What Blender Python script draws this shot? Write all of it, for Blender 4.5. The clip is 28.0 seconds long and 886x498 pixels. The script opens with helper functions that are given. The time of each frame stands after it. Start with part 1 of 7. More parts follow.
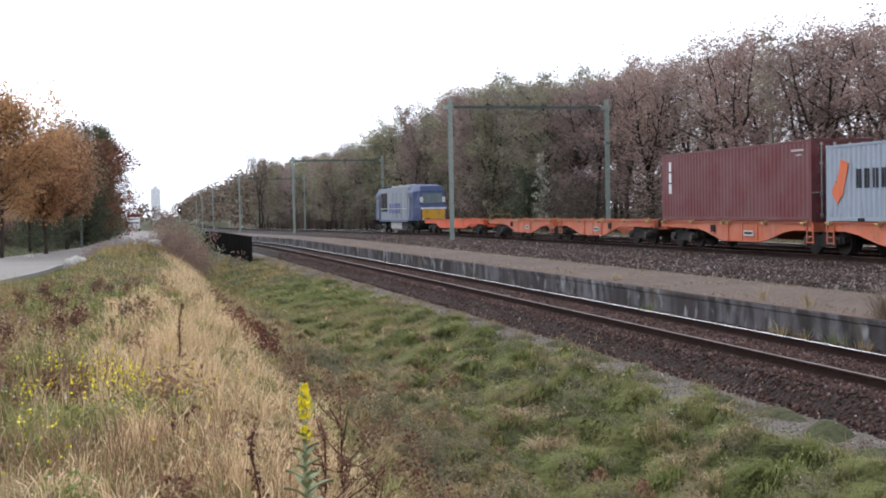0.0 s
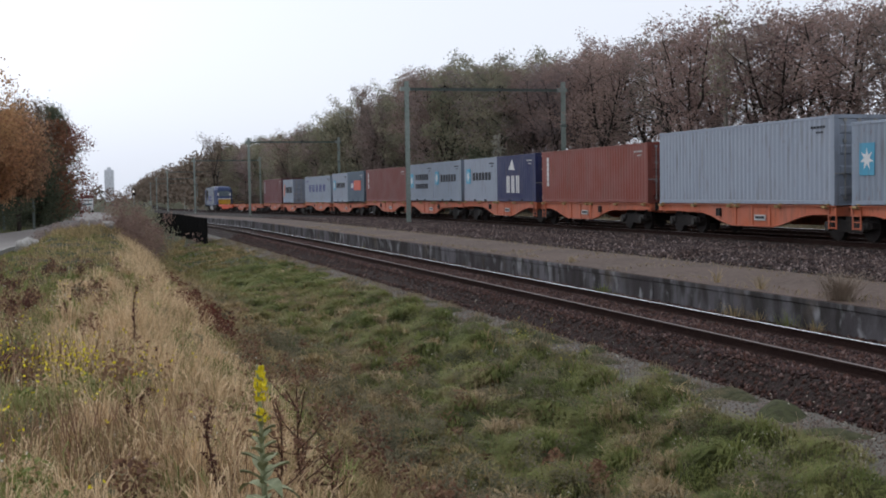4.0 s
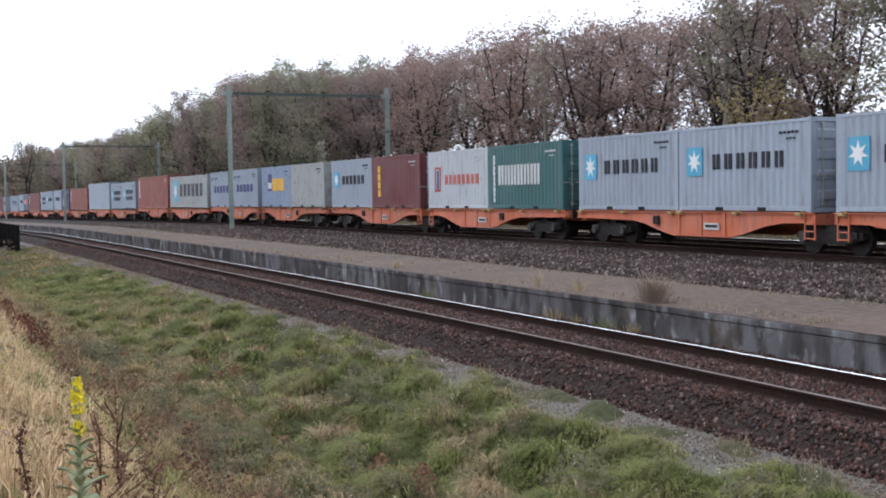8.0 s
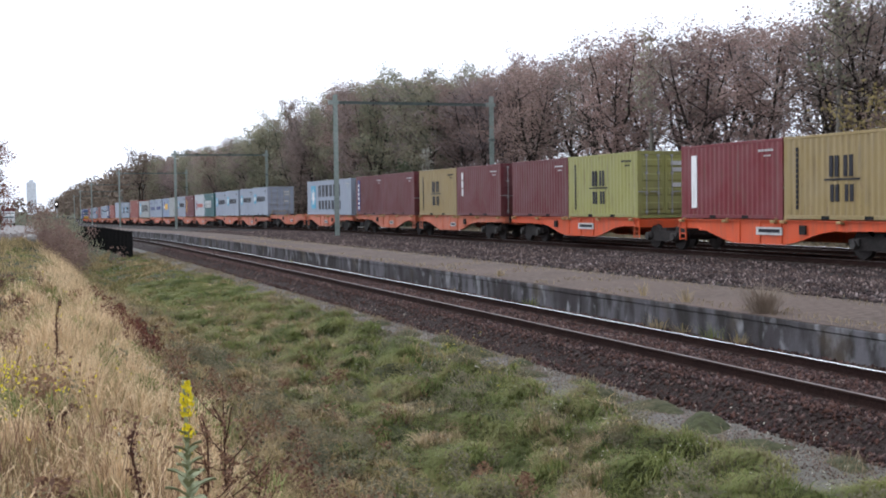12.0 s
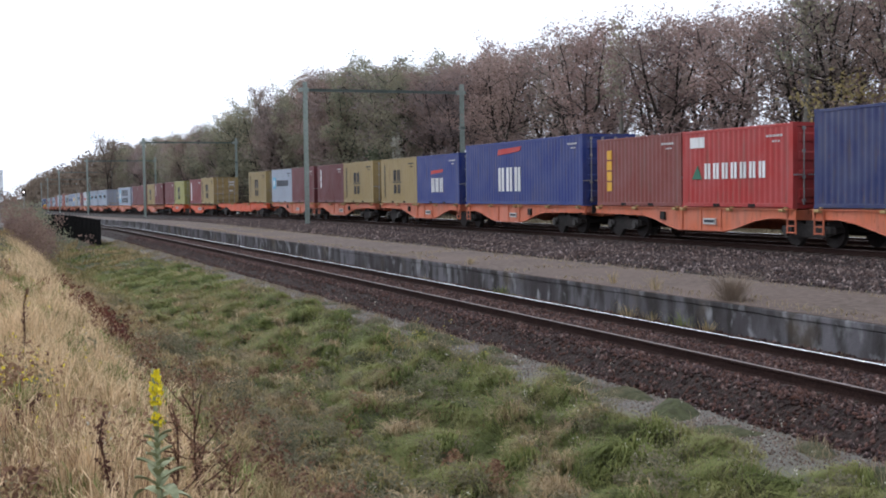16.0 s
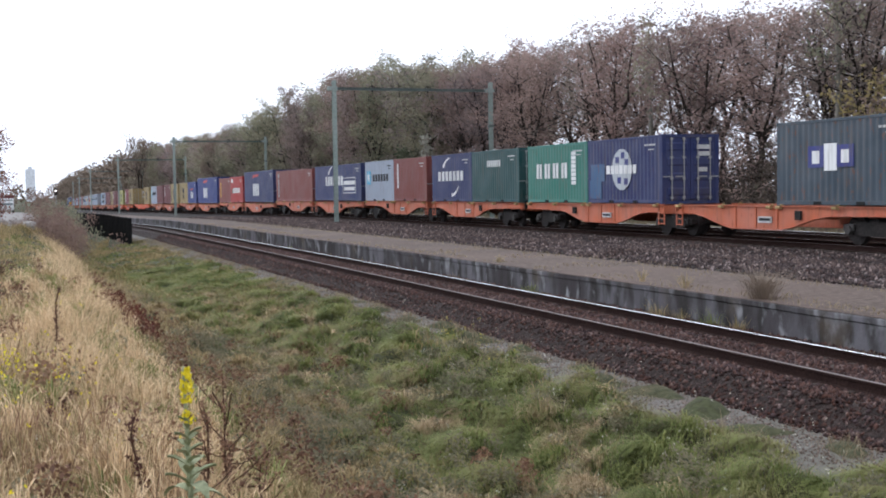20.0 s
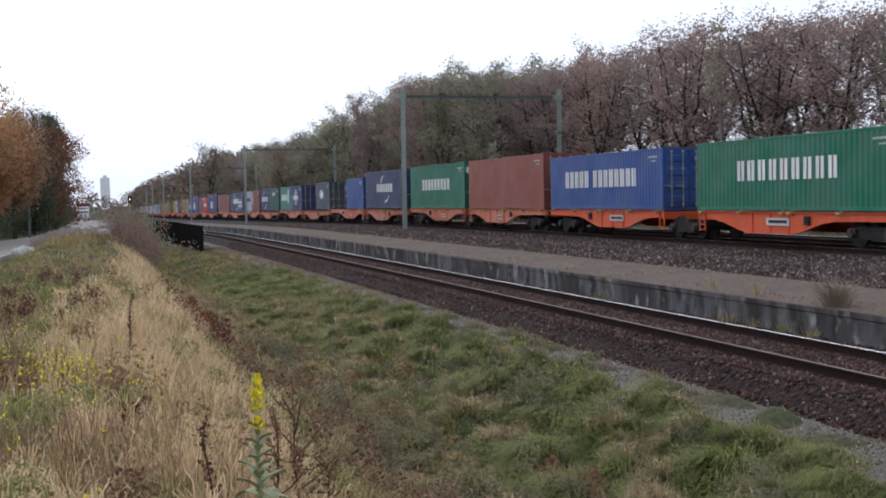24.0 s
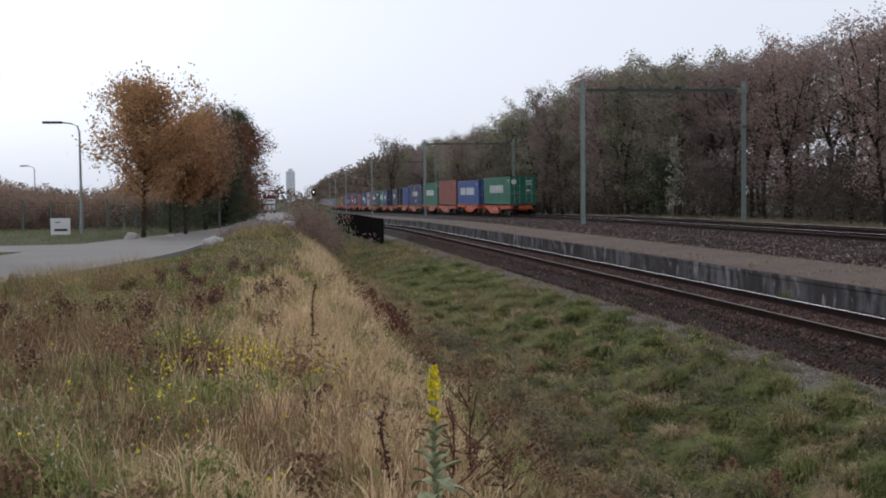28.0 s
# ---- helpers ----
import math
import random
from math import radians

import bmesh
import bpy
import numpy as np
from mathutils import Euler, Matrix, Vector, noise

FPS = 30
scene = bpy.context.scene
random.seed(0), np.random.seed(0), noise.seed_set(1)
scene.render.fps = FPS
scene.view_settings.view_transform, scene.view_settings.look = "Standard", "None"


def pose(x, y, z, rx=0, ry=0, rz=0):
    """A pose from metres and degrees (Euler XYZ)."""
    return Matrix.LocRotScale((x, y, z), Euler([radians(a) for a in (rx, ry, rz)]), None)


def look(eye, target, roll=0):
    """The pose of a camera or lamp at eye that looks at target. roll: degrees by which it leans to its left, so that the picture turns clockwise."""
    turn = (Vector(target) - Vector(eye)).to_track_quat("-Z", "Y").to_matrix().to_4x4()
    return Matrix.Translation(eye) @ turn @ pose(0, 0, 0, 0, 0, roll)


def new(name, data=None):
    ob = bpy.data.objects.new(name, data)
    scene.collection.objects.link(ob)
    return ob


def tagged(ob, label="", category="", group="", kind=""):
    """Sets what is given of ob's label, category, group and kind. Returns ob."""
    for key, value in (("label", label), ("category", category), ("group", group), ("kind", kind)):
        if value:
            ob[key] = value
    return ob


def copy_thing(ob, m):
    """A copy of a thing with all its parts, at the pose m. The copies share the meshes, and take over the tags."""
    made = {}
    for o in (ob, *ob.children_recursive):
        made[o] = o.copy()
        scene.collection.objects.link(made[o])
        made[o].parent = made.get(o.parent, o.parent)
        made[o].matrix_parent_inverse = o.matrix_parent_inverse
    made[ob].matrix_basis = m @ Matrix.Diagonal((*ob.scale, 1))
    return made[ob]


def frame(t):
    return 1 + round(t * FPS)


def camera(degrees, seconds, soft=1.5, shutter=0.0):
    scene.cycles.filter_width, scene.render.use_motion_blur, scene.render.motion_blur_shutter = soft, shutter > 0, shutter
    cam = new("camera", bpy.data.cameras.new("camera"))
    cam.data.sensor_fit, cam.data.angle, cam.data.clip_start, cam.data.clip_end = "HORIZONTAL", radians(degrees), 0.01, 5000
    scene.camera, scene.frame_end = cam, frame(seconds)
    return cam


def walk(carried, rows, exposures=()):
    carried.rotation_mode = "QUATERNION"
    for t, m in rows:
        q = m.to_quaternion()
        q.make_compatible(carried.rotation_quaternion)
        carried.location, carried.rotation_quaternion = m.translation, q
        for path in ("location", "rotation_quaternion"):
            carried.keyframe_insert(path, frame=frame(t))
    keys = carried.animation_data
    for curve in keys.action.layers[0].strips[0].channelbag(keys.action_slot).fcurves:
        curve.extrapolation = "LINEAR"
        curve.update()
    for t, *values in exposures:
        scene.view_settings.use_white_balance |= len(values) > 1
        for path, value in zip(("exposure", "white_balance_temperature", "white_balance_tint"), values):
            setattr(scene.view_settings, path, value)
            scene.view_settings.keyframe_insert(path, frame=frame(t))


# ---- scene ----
EYE = (0.0, 0.0, 2.383)
FOV = 40.07
# seconds, degrees to the right of the line, degrees up, lean
AIM = [
    (0, 13.615, -1.858, -1.088),
    (0.5, 11.336, -1.978, -1.242),
    (1, 10.195, -2.058, -1.440),
    (1.5, 9.976, -2.015, -1.405),
    (2, 10.550, -2.317, -1.375),
    (2.5, 10.983, -2.433, -1.278),
    (4.5, 17.547, -2.852, -0.955),
    (5, 19.091, -2.852, -0.996),
    (5.5, 20.349, -2.623, -0.881),
    (6, 21.806, -2.758, -0.823),
    (6.5, 23.300, -2.562, -0.882),
    (7, 23.996, -2.297, -1.066),
    (7.5, 24.031, -2.279, -0.992),
    (8, 23.901, -2.602, -0.949),
    (8.5, 22.632, -2.622, -0.921),
    (9, 20.394, -2.724, -1.118),
    (9.5, 18.743, -2.953, -1.023),
    (10, 18.418, -2.810, -1.119),
    (10.5, 18.742, -2.727, -1.056),
    (11, 18.981, -2.181, -0.789),
    (11.5, 18.959, -1.937, -0.751),
    (12, 19.021, -2.145, -0.810),
    (12.5, 19.322, -2.448, -0.736),
    (14.5, 20.513, -2.704, -0.850),
    (15, 20.765, -2.899, -0.739),
    (15.5, 21.082, -2.815, -0.999),
    (16, 20.406, -2.730, -0.789),
    (16.5, 18.585, -2.876, -0.941),
    (17, 18.144, -3.018, -1.039),
    (17.5, 18.134, -2.818, -1.037),
    (18, 18.859, -2.857, -0.973),
    (18.5, 19.126, -2.817, -0.650),
    (19, 18.931, -2.844, -0.718),
    (19.5, 18.937, -2.872, -0.763),
    (20, 19.043, -2.798, -0.914),
    (20.5, 18.168, -2.363, -1.069),
    (21, 17.666, -1.421, -1.160),
    (21.5, 17.290, -1.555, -1.299),
    (23.5, 16.704, -2.315, -0.929),
    (24, 15.832, -2.398, -1.057),
    (24.5, 13.711, -2.594, -1.318),
    (25, 9.140, -2.850, -1.689),
    (25.5, 6.865, -2.512, -1.729),
    (26, 7.295, -2.467, -1.568),
    (26.5, 7.245, -2.566, -1.481),
    (27, 5.904, -2.555, -1.953),
    (27.5, 6.366, -2.423, -1.047),
    (28, 7.465, -2.541, -0.700),
]
STOPS = [(0.0, 0.84), (1.0, 0.42), (2.0, 0.0), (2.5, 0.0), (4.5, 0.06), (5.0, 0.1), (6.0, 0.46), (7.0, 0.75), (8.0, 0.78), (9.0, 0.85), (11.0, 0.91), (12.0, 0.73), (14.5, 0.53), (16.0, 0.63), (17.0, 0.77), (20.0, 0.79), (21.5, 0.69), (23.5, 0.3), (24.0, 0.32), (25.0, 0.25), (26.0, 0.02), (27.0, -0.06), (28.0, -0.08)]
DOCKS = ((-2.46, 15.4, 14), (-1.65, 15.6, 6), (-1.2, 16.2, 8), (-1.3, 22.4, 9), (-0.3, 24.4, 7), (-3.1, 17.0, 12), (-1.4, 11.7, 4), (-3.6, 14.0, 6), (-4.6, 20.0, 8), (-1.9, 21.0, 6), (-2.6, 24.0, 6))
BEND = -0.00031
XN, XF, ZF = 10.34, 23.81, 0.56
XP, ZP = 12.0, 0.36
XPOST, PORTAL_TOP = 21.02, 9.62
PORTALS = (79.5, 151.0, 214.0, 286.0, 358.0, 430.0)
XWOOD = 36.0
SAPLING = (31.6, 96.0)
PLAT_BUSH = (12.3, 18.3)
STALKS = ((0.26, 11.6, 0.95), (0.54, 6.2, 0.7), (0.86, 6.3, 0.8), (0.97, 6.5, 0.85), (1.05, 6.9, 0.6), (1.22, 6.7, 0.62), (0.25, 8.7, 0.45), (0.1, 8.2, 0.4), (-1.6, 13.0, 0.5))
MULLEIN = (0.67, 5.5, 0.49)
BRAMBLE = (1.65, 21.0)
RAGWORT = (-0.5, 10.0)
ZROAD = 0.45
BOULDERS = ((-7.2, 59.6, 0.36), (-5.5, 60.4, 0.24), (-2.6, 46.2, 0.44), (-1.7, 55.2, 0.34), (-0.5, 56.4, 0.36), (0.25, 57.0, 0.32))
LAMP, SIGN = (-11.25, 70.4), (-11.6, 65.8)
XPAR = 6.75
# front edges of the wagons' loads along the train
T0, T1, T2, T3, T4, T5, T6, T7 = 50.2, 24.3, -1.85, -27.9, -54.4, -80.95, -107.5, -134.1
T8, T9, T10, T11, T12, T13, T14 = -160.6, -187.2, -213.9, -240.7, -270.4, -291.2, -318.1
T15, T16, T17, T18, T19, T20, T21 = -344.7, -371.4, -397.8, -424.2, -450.4, -476.9, -503.3

cam = camera(FOV, 28.0, soft=1.9)


def aim(yaw, pitch, lean):
    y, p = radians(yaw), radians(pitch)
    way = Vector((math.sin(y) * math.cos(p), math.cos(y) * math.cos(p), math.sin(p)))
    return look(EYE, Vector(EYE) + way, lean)


walk(cam, [(t, aim(y, p, r)) for t, y, p, r in AIM], exposures=[(t, e, 5790 if 6.5 < t < 24.5 else 5960, 12) for t, e in STOPS])

# ---------------------------------------------------------------- light: a bright overcast autumn sky
world = bpy.data.worlds.new("overcast_sky")
scene.world = world
world.use_nodes = True
wn, wl = world.node_tree.nodes, world.node_tree.links
sky = wn.new("ShaderNodeTexSky")
sky.sky_type, sky.sun_disc = "NISHITA", False
sky.sun_elevation, sky.sun_rotation = radians(28), radians(-35)
sky.dust_density, sky.air_density, sky.ozone_density = 6.0, 1.0, 1.0
grey = wn.new("ShaderNodeHueSaturation")
grey.inputs["Saturation"].default_value = 0.12
cloud = wn.new("ShaderNodeMixRGB")
cloud.inputs[0].default_value = 0.72
cloud.inputs[2].default_value = (8.6, 8.75, 9.0, 1)
wl.new(sky.outputs[0], grey.inputs["Color"])
wl.new(grey.outputs[0], cloud.inputs[1])
wl.new(cloud.outputs[0], wn["Background"].inputs[0])
wn["Background"].inputs[1].default_value = 0.12
sun = new("sun", bpy.data.lights.new("sun", "SUN"))
sun.data.energy, sun.data.angle, sun.data.color = 0.7, radians(25), (1.0, 0.95, 0.88)
sun.matrix_world = look((-20, 30, 40), (0, 0, 0))

# ---------------------------------------------------------------- the line: gently laid out along +Y


def swing(y):
    """How far the line has swung aside at y; the bend eases out again far away."""
    y = np.minimum(np.asarray(y, float), 900.0)
    return BEND * y * y / 2 / (1 + (y / 286.0) ** 4)


def heading(y):
    """Turn of the line about the upright, in radians."""
    return -float(swing(y + 0.5) - swing(y - 0.5))


def off(x, y):
    """Across the line: x metres to the right of the eye, carried along its bend."""
    return x + swing(y)


def drop(y):
    """The line falls gently beyond the first portal."""
    return 0.008 * np.clip(np.asarray(y, float) - 90.0, 0.0, 400.0)


def climb(z, y):
    return z - float(drop(y))


# ---------------------------------------------------------------- materials


def nodes_of(name):
    m = bpy.data.materials.new(name)
    m.use_nodes = True
    nt = m.node_tree
    return m, nt, nt.nodes["Principled BSDF"]


def mix_of(nt, fac, a, b, kind="MIX"):
    n = nt.nodes.new("ShaderNodeMixRGB")
    n.blend_type = kind
    for k, v in ((0, fac), (1, a), (2, b)):
        if hasattr(v, "is_linked"):
            nt.links.new(v, n.inputs[k])
        elif k == 0:
            n.inputs[0].default_value = v
        else:
            n.inputs[k].default_value = (*v, 1)
    return n.outputs[0]


def noise_of(nt, scale, detail=4, stretch=None, lo=0.35, hi=0.65, fixed=False):
    if fixed:
        src = nt.nodes.new("ShaderNodeNewGeometry").outputs["Position"]
    else:
        src = nt.nodes.new("ShaderNodeTexCoord").outputs["Object"]
    if stretch:
        mp = nt.nodes.new("ShaderNodeMapping")
        mp.inputs["Scale"].default_value = stretch
        nt.links.new(src, mp.inputs[0])
        src = mp.outputs[0]
    n = nt.nodes.new("ShaderNodeTexNoise")
    n.inputs["Scale"].default_value, n.inputs["Detail"].default_value = scale, detail
    nt.links.new(src, n.inputs["Vector"])
    r = nt.nodes.new("ShaderNodeMapRange")
    r.inputs[1].default_value, r.inputs[2].default_value = lo, hi
    nt.links.new(n.outputs[0], r.inputs[0])
    return r.outputs[0]


def surface(name, a, b, c=None, big=0.6, fine=18, rough=0.85, metal=0.0, bump=0.3, depth=0.01, stretch=None, island=0.0, rand=0.0, spec=0.12):
    """Two colours mixed by broad patches, a third by fine grain, with relief."""
    m, nt, bs = nodes_of(name)
    col = mix_of(nt, noise_of(nt, big, 5, stretch), a, b)
    g = noise_of(nt, fine, 6)
    col = mix_of(nt, g, col, c) if c else mix_of(nt, g, col, tuple(v * 0.72 for v in a))
    if island:
        ge = nt.nodes.new("ShaderNodeNewGeometry")
        hs = nt.nodes.new("ShaderNodeHueSaturation")
        mr = nt.nodes.new("ShaderNodeMapRange")
        mr.inputs[3].default_value, mr.inputs[4].default_value = 1 - island, 1 + island
        nt.links.new(ge.outputs["Random Per Island"], mr.inputs[0])
        nt.links.new(mr.outputs[0], hs.inputs["Value"])
        nt.links.new(col, hs.inputs["Color"])
        col = hs.outputs[0]
    if rand:
        oi = nt.nodes.new("ShaderNodeObjectInfo")
        hs = nt.nodes.new("ShaderNodeHueSaturation")
        mr = nt.nodes.new("ShaderNodeMapRange")
        mr.inputs[3].default_value, mr.inputs[4].default_value = 1 - rand, 1 + rand
        nt.links.new(oi.outputs["Random"], mr.inputs[0])
        nt.links.new(mr.outputs[0], hs.inputs["Value"])
        nt.links.new(col, hs.inputs["Color"])
        col = hs.outputs[0]
    nt.links.new(col, bs.inputs["Base Color"])
    bs.inputs["Roughness"].default_value, bs.inputs["Metallic"].default_value = rough, metal
    bs.inputs["Specular IOR Level"].default_value = spec
    if bump:
        bp = nt.nodes.new("ShaderNodeBump")
        bp.inputs["Strength"].default_value, bp.inputs["Distance"].default_value = bump, depth
        nt.links.new(g, bp.inputs["Height"])
        nt.links.new(bp.outputs[0], bs.inputs["Normal"])
    return m


def leafy(name, cols, patch=0.35, rough=0.7, through_light=0.4, vary=True, drift=0.45):
    """Foliage: colours picked leaf by leaf, and drifting in patches."""
    m, nt, bs = nodes_of(name)
    ge = nt.nodes.new("ShaderNodeNewGeometry")
    rp = nt.nodes.new("ShaderNodeValToRGB")
    rp.color_ramp.elements[0].color = (*cols[0], 1)
    rp.color_ramp.elements[1].color = (*cols[-1], 1)
    for i, c in enumerate(cols[1:-1]):
        e = rp.color_ramp.elements.new((i + 1) / (len(cols) - 1))
        e.color = (*c, 1)
    add = nt.nodes.new("ShaderNodeMath")
    add.operation = "MULTIPLY_ADD"
    add.inputs[1].default_value = 1 - drift
    nt.links.new(ge.outputs["Random Per Island"], add.inputs[0])
    sc = nt.nodes.new("ShaderNodeMath")
    sc.operation = "MULTIPLY"
    sc.inputs[1].default_value = drift
    nt.links.new(noise_of(nt, patch, 3), sc.inputs[0])
    nt.links.new(sc.outputs[0], add.inputs[2])
    nt.links.new(add.outputs[0], rp.inputs[0])
    oi = nt.nodes.new("ShaderNodeObjectInfo")
    hs = nt.nodes.new("ShaderNodeHueSaturation")
    mr = nt.nodes.new("ShaderNodeMapRange")
    mr.inputs[3].default_value, mr.inputs[4].default_value = 0.8, 1.25
    if vary:
        nt.links.new(oi.outputs["Random"], mr.inputs[0])
        nt.links.new(mr.outputs[0], hs.inputs["Value"])
    hu = nt.nodes.new("ShaderNodeMapRange")
    hu.inputs[2].default_value, hu.inputs[3].default_value, hu.inputs[4].default_value = 0.37, 0.491, 0.519
    wrap = nt.nodes.new("ShaderNodeMath")
    wrap.operation = "MODULO"
    wrap.inputs[1].default_value = 0.37
    nt.links.new(oi.outputs["Random"], wrap.inputs[0])
    nt.links.new(wrap.outputs[0], hu.inputs[0])
    if vary:
        nt.links.new(hu.outputs[0], hs.inputs["Hue"])
    nt.links.new(rp.outputs[0], hs.inputs["Color"])
    nt.links.new(hs.outputs[0], bs.inputs["Base Color"])
    bs.inputs["Roughness"].default_value = rough
    bs.inputs["Specular IOR Level"].default_value = 0.1
    if through_light:
        tr = nt.nodes.new("ShaderNodeBsdfTranslucent")
        nt.links.new(hs.outputs[0], tr.inputs[0])
        mx = nt.nodes.new("ShaderNodeMixShader")
        mx.inputs[0].default_value = through_light
        nt.links.new(bs.outputs[0], mx.inputs[1])
        nt.links.new(tr.outputs[0], mx.inputs[2])
        nt.links.new(mx.outputs[0], nt.nodes["Material Output"].inputs[0])
    return m


def paint(name, col, dirt=(0.10, 0.075, 0.055), rust=0.25, rough=0.6, fade=0.09):
    """Weathered vehicle paint: faded patches, dirt running down, rust specks."""
    m, nt, bs = nodes_of(name)
    col = tuple(v * 0.70 for v in col)
    c = mix_of(nt, noise_of(nt, 0.7, 4), col, tuple(v * (1 - fade) + 0.35 * fade for v in col))
    runs = noise_of(nt, 2.2, 5, (1.0, 3.2, 0.35), 0.52, 0.80)
    k = nt.nodes.new("ShaderNodeMath")
    k.operation = "MULTIPLY"
    k.inputs[1].default_value = 0.55
    nt.links.new(runs, k.inputs[0])
    c = mix_of(nt, k.outputs[0], c, dirt)
    sp = noise_of(nt, 7, 6, (1.0, 1.0, 0.45), 0.62 - 0.06 * rust, 0.70)
    k = nt.nodes.new("ShaderNodeMath")
    k.operation = "MULTIPLY"
    k.inputs[1].default_value = min(1.0, rust * 1.7)
    nt.links.new(sp, k.inputs[0])
    c = mix_of(nt, k.outputs[0], c, (0.13, 0.05, 0.025))
    oi = nt.nodes.new("ShaderNodeObjectInfo")
    hs = nt.nodes.new("ShaderNodeHueSaturation")
    mr = nt.nodes.new("ShaderNodeMapRange")
    mr.inputs[3].default_value, mr.inputs[4].default_value = 0.93, 1.07
    nt.links.new(oi.outputs["Random"], mr.inputs[0])
    nt.links.new(mr.outputs[0], hs.inputs["Value"])
    nt.links.new(c, hs.inputs["Color"])
    nt.links.new(hs.outputs[0], bs.inputs["Base Color"])
    bs.inputs["Roughness"].default_value = rough
    bs.inputs["Specular IOR Level"].default_value = 0.2
    bp = nt.nodes.new("ShaderNodeBump")
    bp.inputs["Strength"].default_value, bp.inputs["Distance"].default_value = 0.15, 0.006
    nt.links.new(noise_of(nt, 5, 5), bp.inputs["Height"])
    nt.links.new(bp.outputs[0], bs.inputs["Normal"])
    return m


def glow(name, col, strength):
    m, nt, bs = nodes_of(name)
    bs.inputs["Base Color"].default_value = (*col, 1)
    bs.inputs["Emission Color"].default_value = (*col, 1)
    bs.inputs["Emission Strength"].default_value = strength
    return m


# soil colour darkened to act as shadow in the gaps between tussocks
M_SOIL = surface("meadow_soil_shade", (0.062, 0.07, 0.03), (0.085, 0.074, 0.042), (0.04, 0.042, 0.02), 0.5, 9, bump=0.6, depth=0.04)
M_ROAD = surface("road_asphalt", (0.215, 0.196, 0.182), (0.25, 0.231, 0.215), (0.178, 0.164, 0.152), 0.25, 30, 0.9, bump=0.2)
M_KERB = surface("kerb_concrete", (0.30, 0.29, 0.27), (0.24, 0.23, 0.2), None, 1.5, 20)
def stony(name, cols):
    """Broken stone: each piece takes one of several colours."""
    cols = [(r_ * 1.06, g_ * 0.95, b_ * 0.97) for r_, g_, b_ in cols]
    m, nt, bs = nodes_of(name)
    ge = nt.nodes.new("ShaderNodeNewGeometry")
    rp = nt.nodes.new("ShaderNodeValToRGB")
    rp.color_ramp.interpolation = "CONSTANT"
    rp.color_ramp.elements[0].color = (*cols[0], 1)
    rp.color_ramp.elements[1].color = (*cols[-1], 1)
    rp.color_ramp.elements[1].position = 0.94
    for i, c in enumerate(cols[1:-1]):
        e = rp.color_ramp.elements.new(0.94 * (i + 1) / (len(cols) - 1))
        e.color = (*c, 1)
    nt.links.new(ge.outputs["Random Per Island"], rp.inputs[0])
    c = mix_of(nt, noise_of(nt, 0.8, 4), rp.outputs[0], (0.75, 0.68, 0.62), "MULTIPLY")
    nt.links.new(c, bs.inputs["Base Color"])
    bs.inputs["Roughness"].default_value = 0.85
    bs.inputs["Specular IOR Level"].default_value = 0.15
    return m


M_BED = surface("ballast_brown", (0.033, 0.022, 0.018), (0.048, 0.034, 0.029), (0.025, 0.018, 0.016), 0.7, 14, bump=0.9, depth=0.04)
M_STONE_N = stony("stone_rusty", [(0.026, 0.017, 0.015), (0.050, 0.030, 0.025), (0.068, 0.044, 0.037), (0.034, 0.025, 0.024), (0.092, 0.056, 0.043), (0.056, 0.043, 0.042), (0.040, 0.025, 0.021), (0.115, 0.085, 0.074), (0.078, 0.043, 0.032), (0.16, 0.13, 0.115)])
M_BEDF = surface("ballast_grey", (0.034, 0.028, 0.025), (0.045, 0.038, 0.034), (0.02, 0.017, 0.015), 0.7, 14, bump=0.9, depth=0.04)
M_STONE_F = stony("stone_grey", [(0.028, 0.022, 0.021), (0.058, 0.047, 0.043), (0.098, 0.083, 0.075), (0.038, 0.032, 0.030), (0.072, 0.053, 0.045), (0.135, 0.118, 0.107), (0.047, 0.039, 0.037), (0.25, 0.225, 0.205)])
M_GRIT = stony("path_grit", [(0.18, 0.158, 0.13), (0.14, 0.12, 0.096), (0.23, 0.205, 0.175), (0.09, 0.076, 0.06), (0.32, 0.295, 0.26)])
M_PATH = surface("gravel_path", (0.125, 0.112, 0.098), (0.085, 0.077, 0.058), (0.15, 0.138, 0.12), 0.8, 28, bump=0.6, depth=0.02)
M_PLAT = surface("platform_sand", (0.103, 0.073, 0.058), (0.054, 0.041, 0.032), (0.126, 0.095, 0.078), 0.35, 7, bump=0.4, depth=0.02)
M_RAIL = surface("rail_rust", (0.024, 0.014, 0.012), (0.036, 0.021, 0.017), None, 2, 30, 0.95, spec=0.04)
M_SLEEPER = surface("sleeper_wood", (0.05, 0.038, 0.03), (0.075, 0.06, 0.05), None, 2, 25, rand=0.25)


def steel_top(name, a, b, rough):
    m, nt, bs = nodes_of(name)
    c = mix_of(nt, noise_of(nt, 3, 4, (8, 0.3, 1)), a, b)
    nt.links.new(c, bs.inputs["Base Color"])
    bs.inputs["Metallic"].default_value, bs.inputs["Roughness"].default_value = 1.0, rough
    return m


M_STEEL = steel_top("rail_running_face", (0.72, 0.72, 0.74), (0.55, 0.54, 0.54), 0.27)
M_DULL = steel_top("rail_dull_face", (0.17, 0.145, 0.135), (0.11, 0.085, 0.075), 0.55)


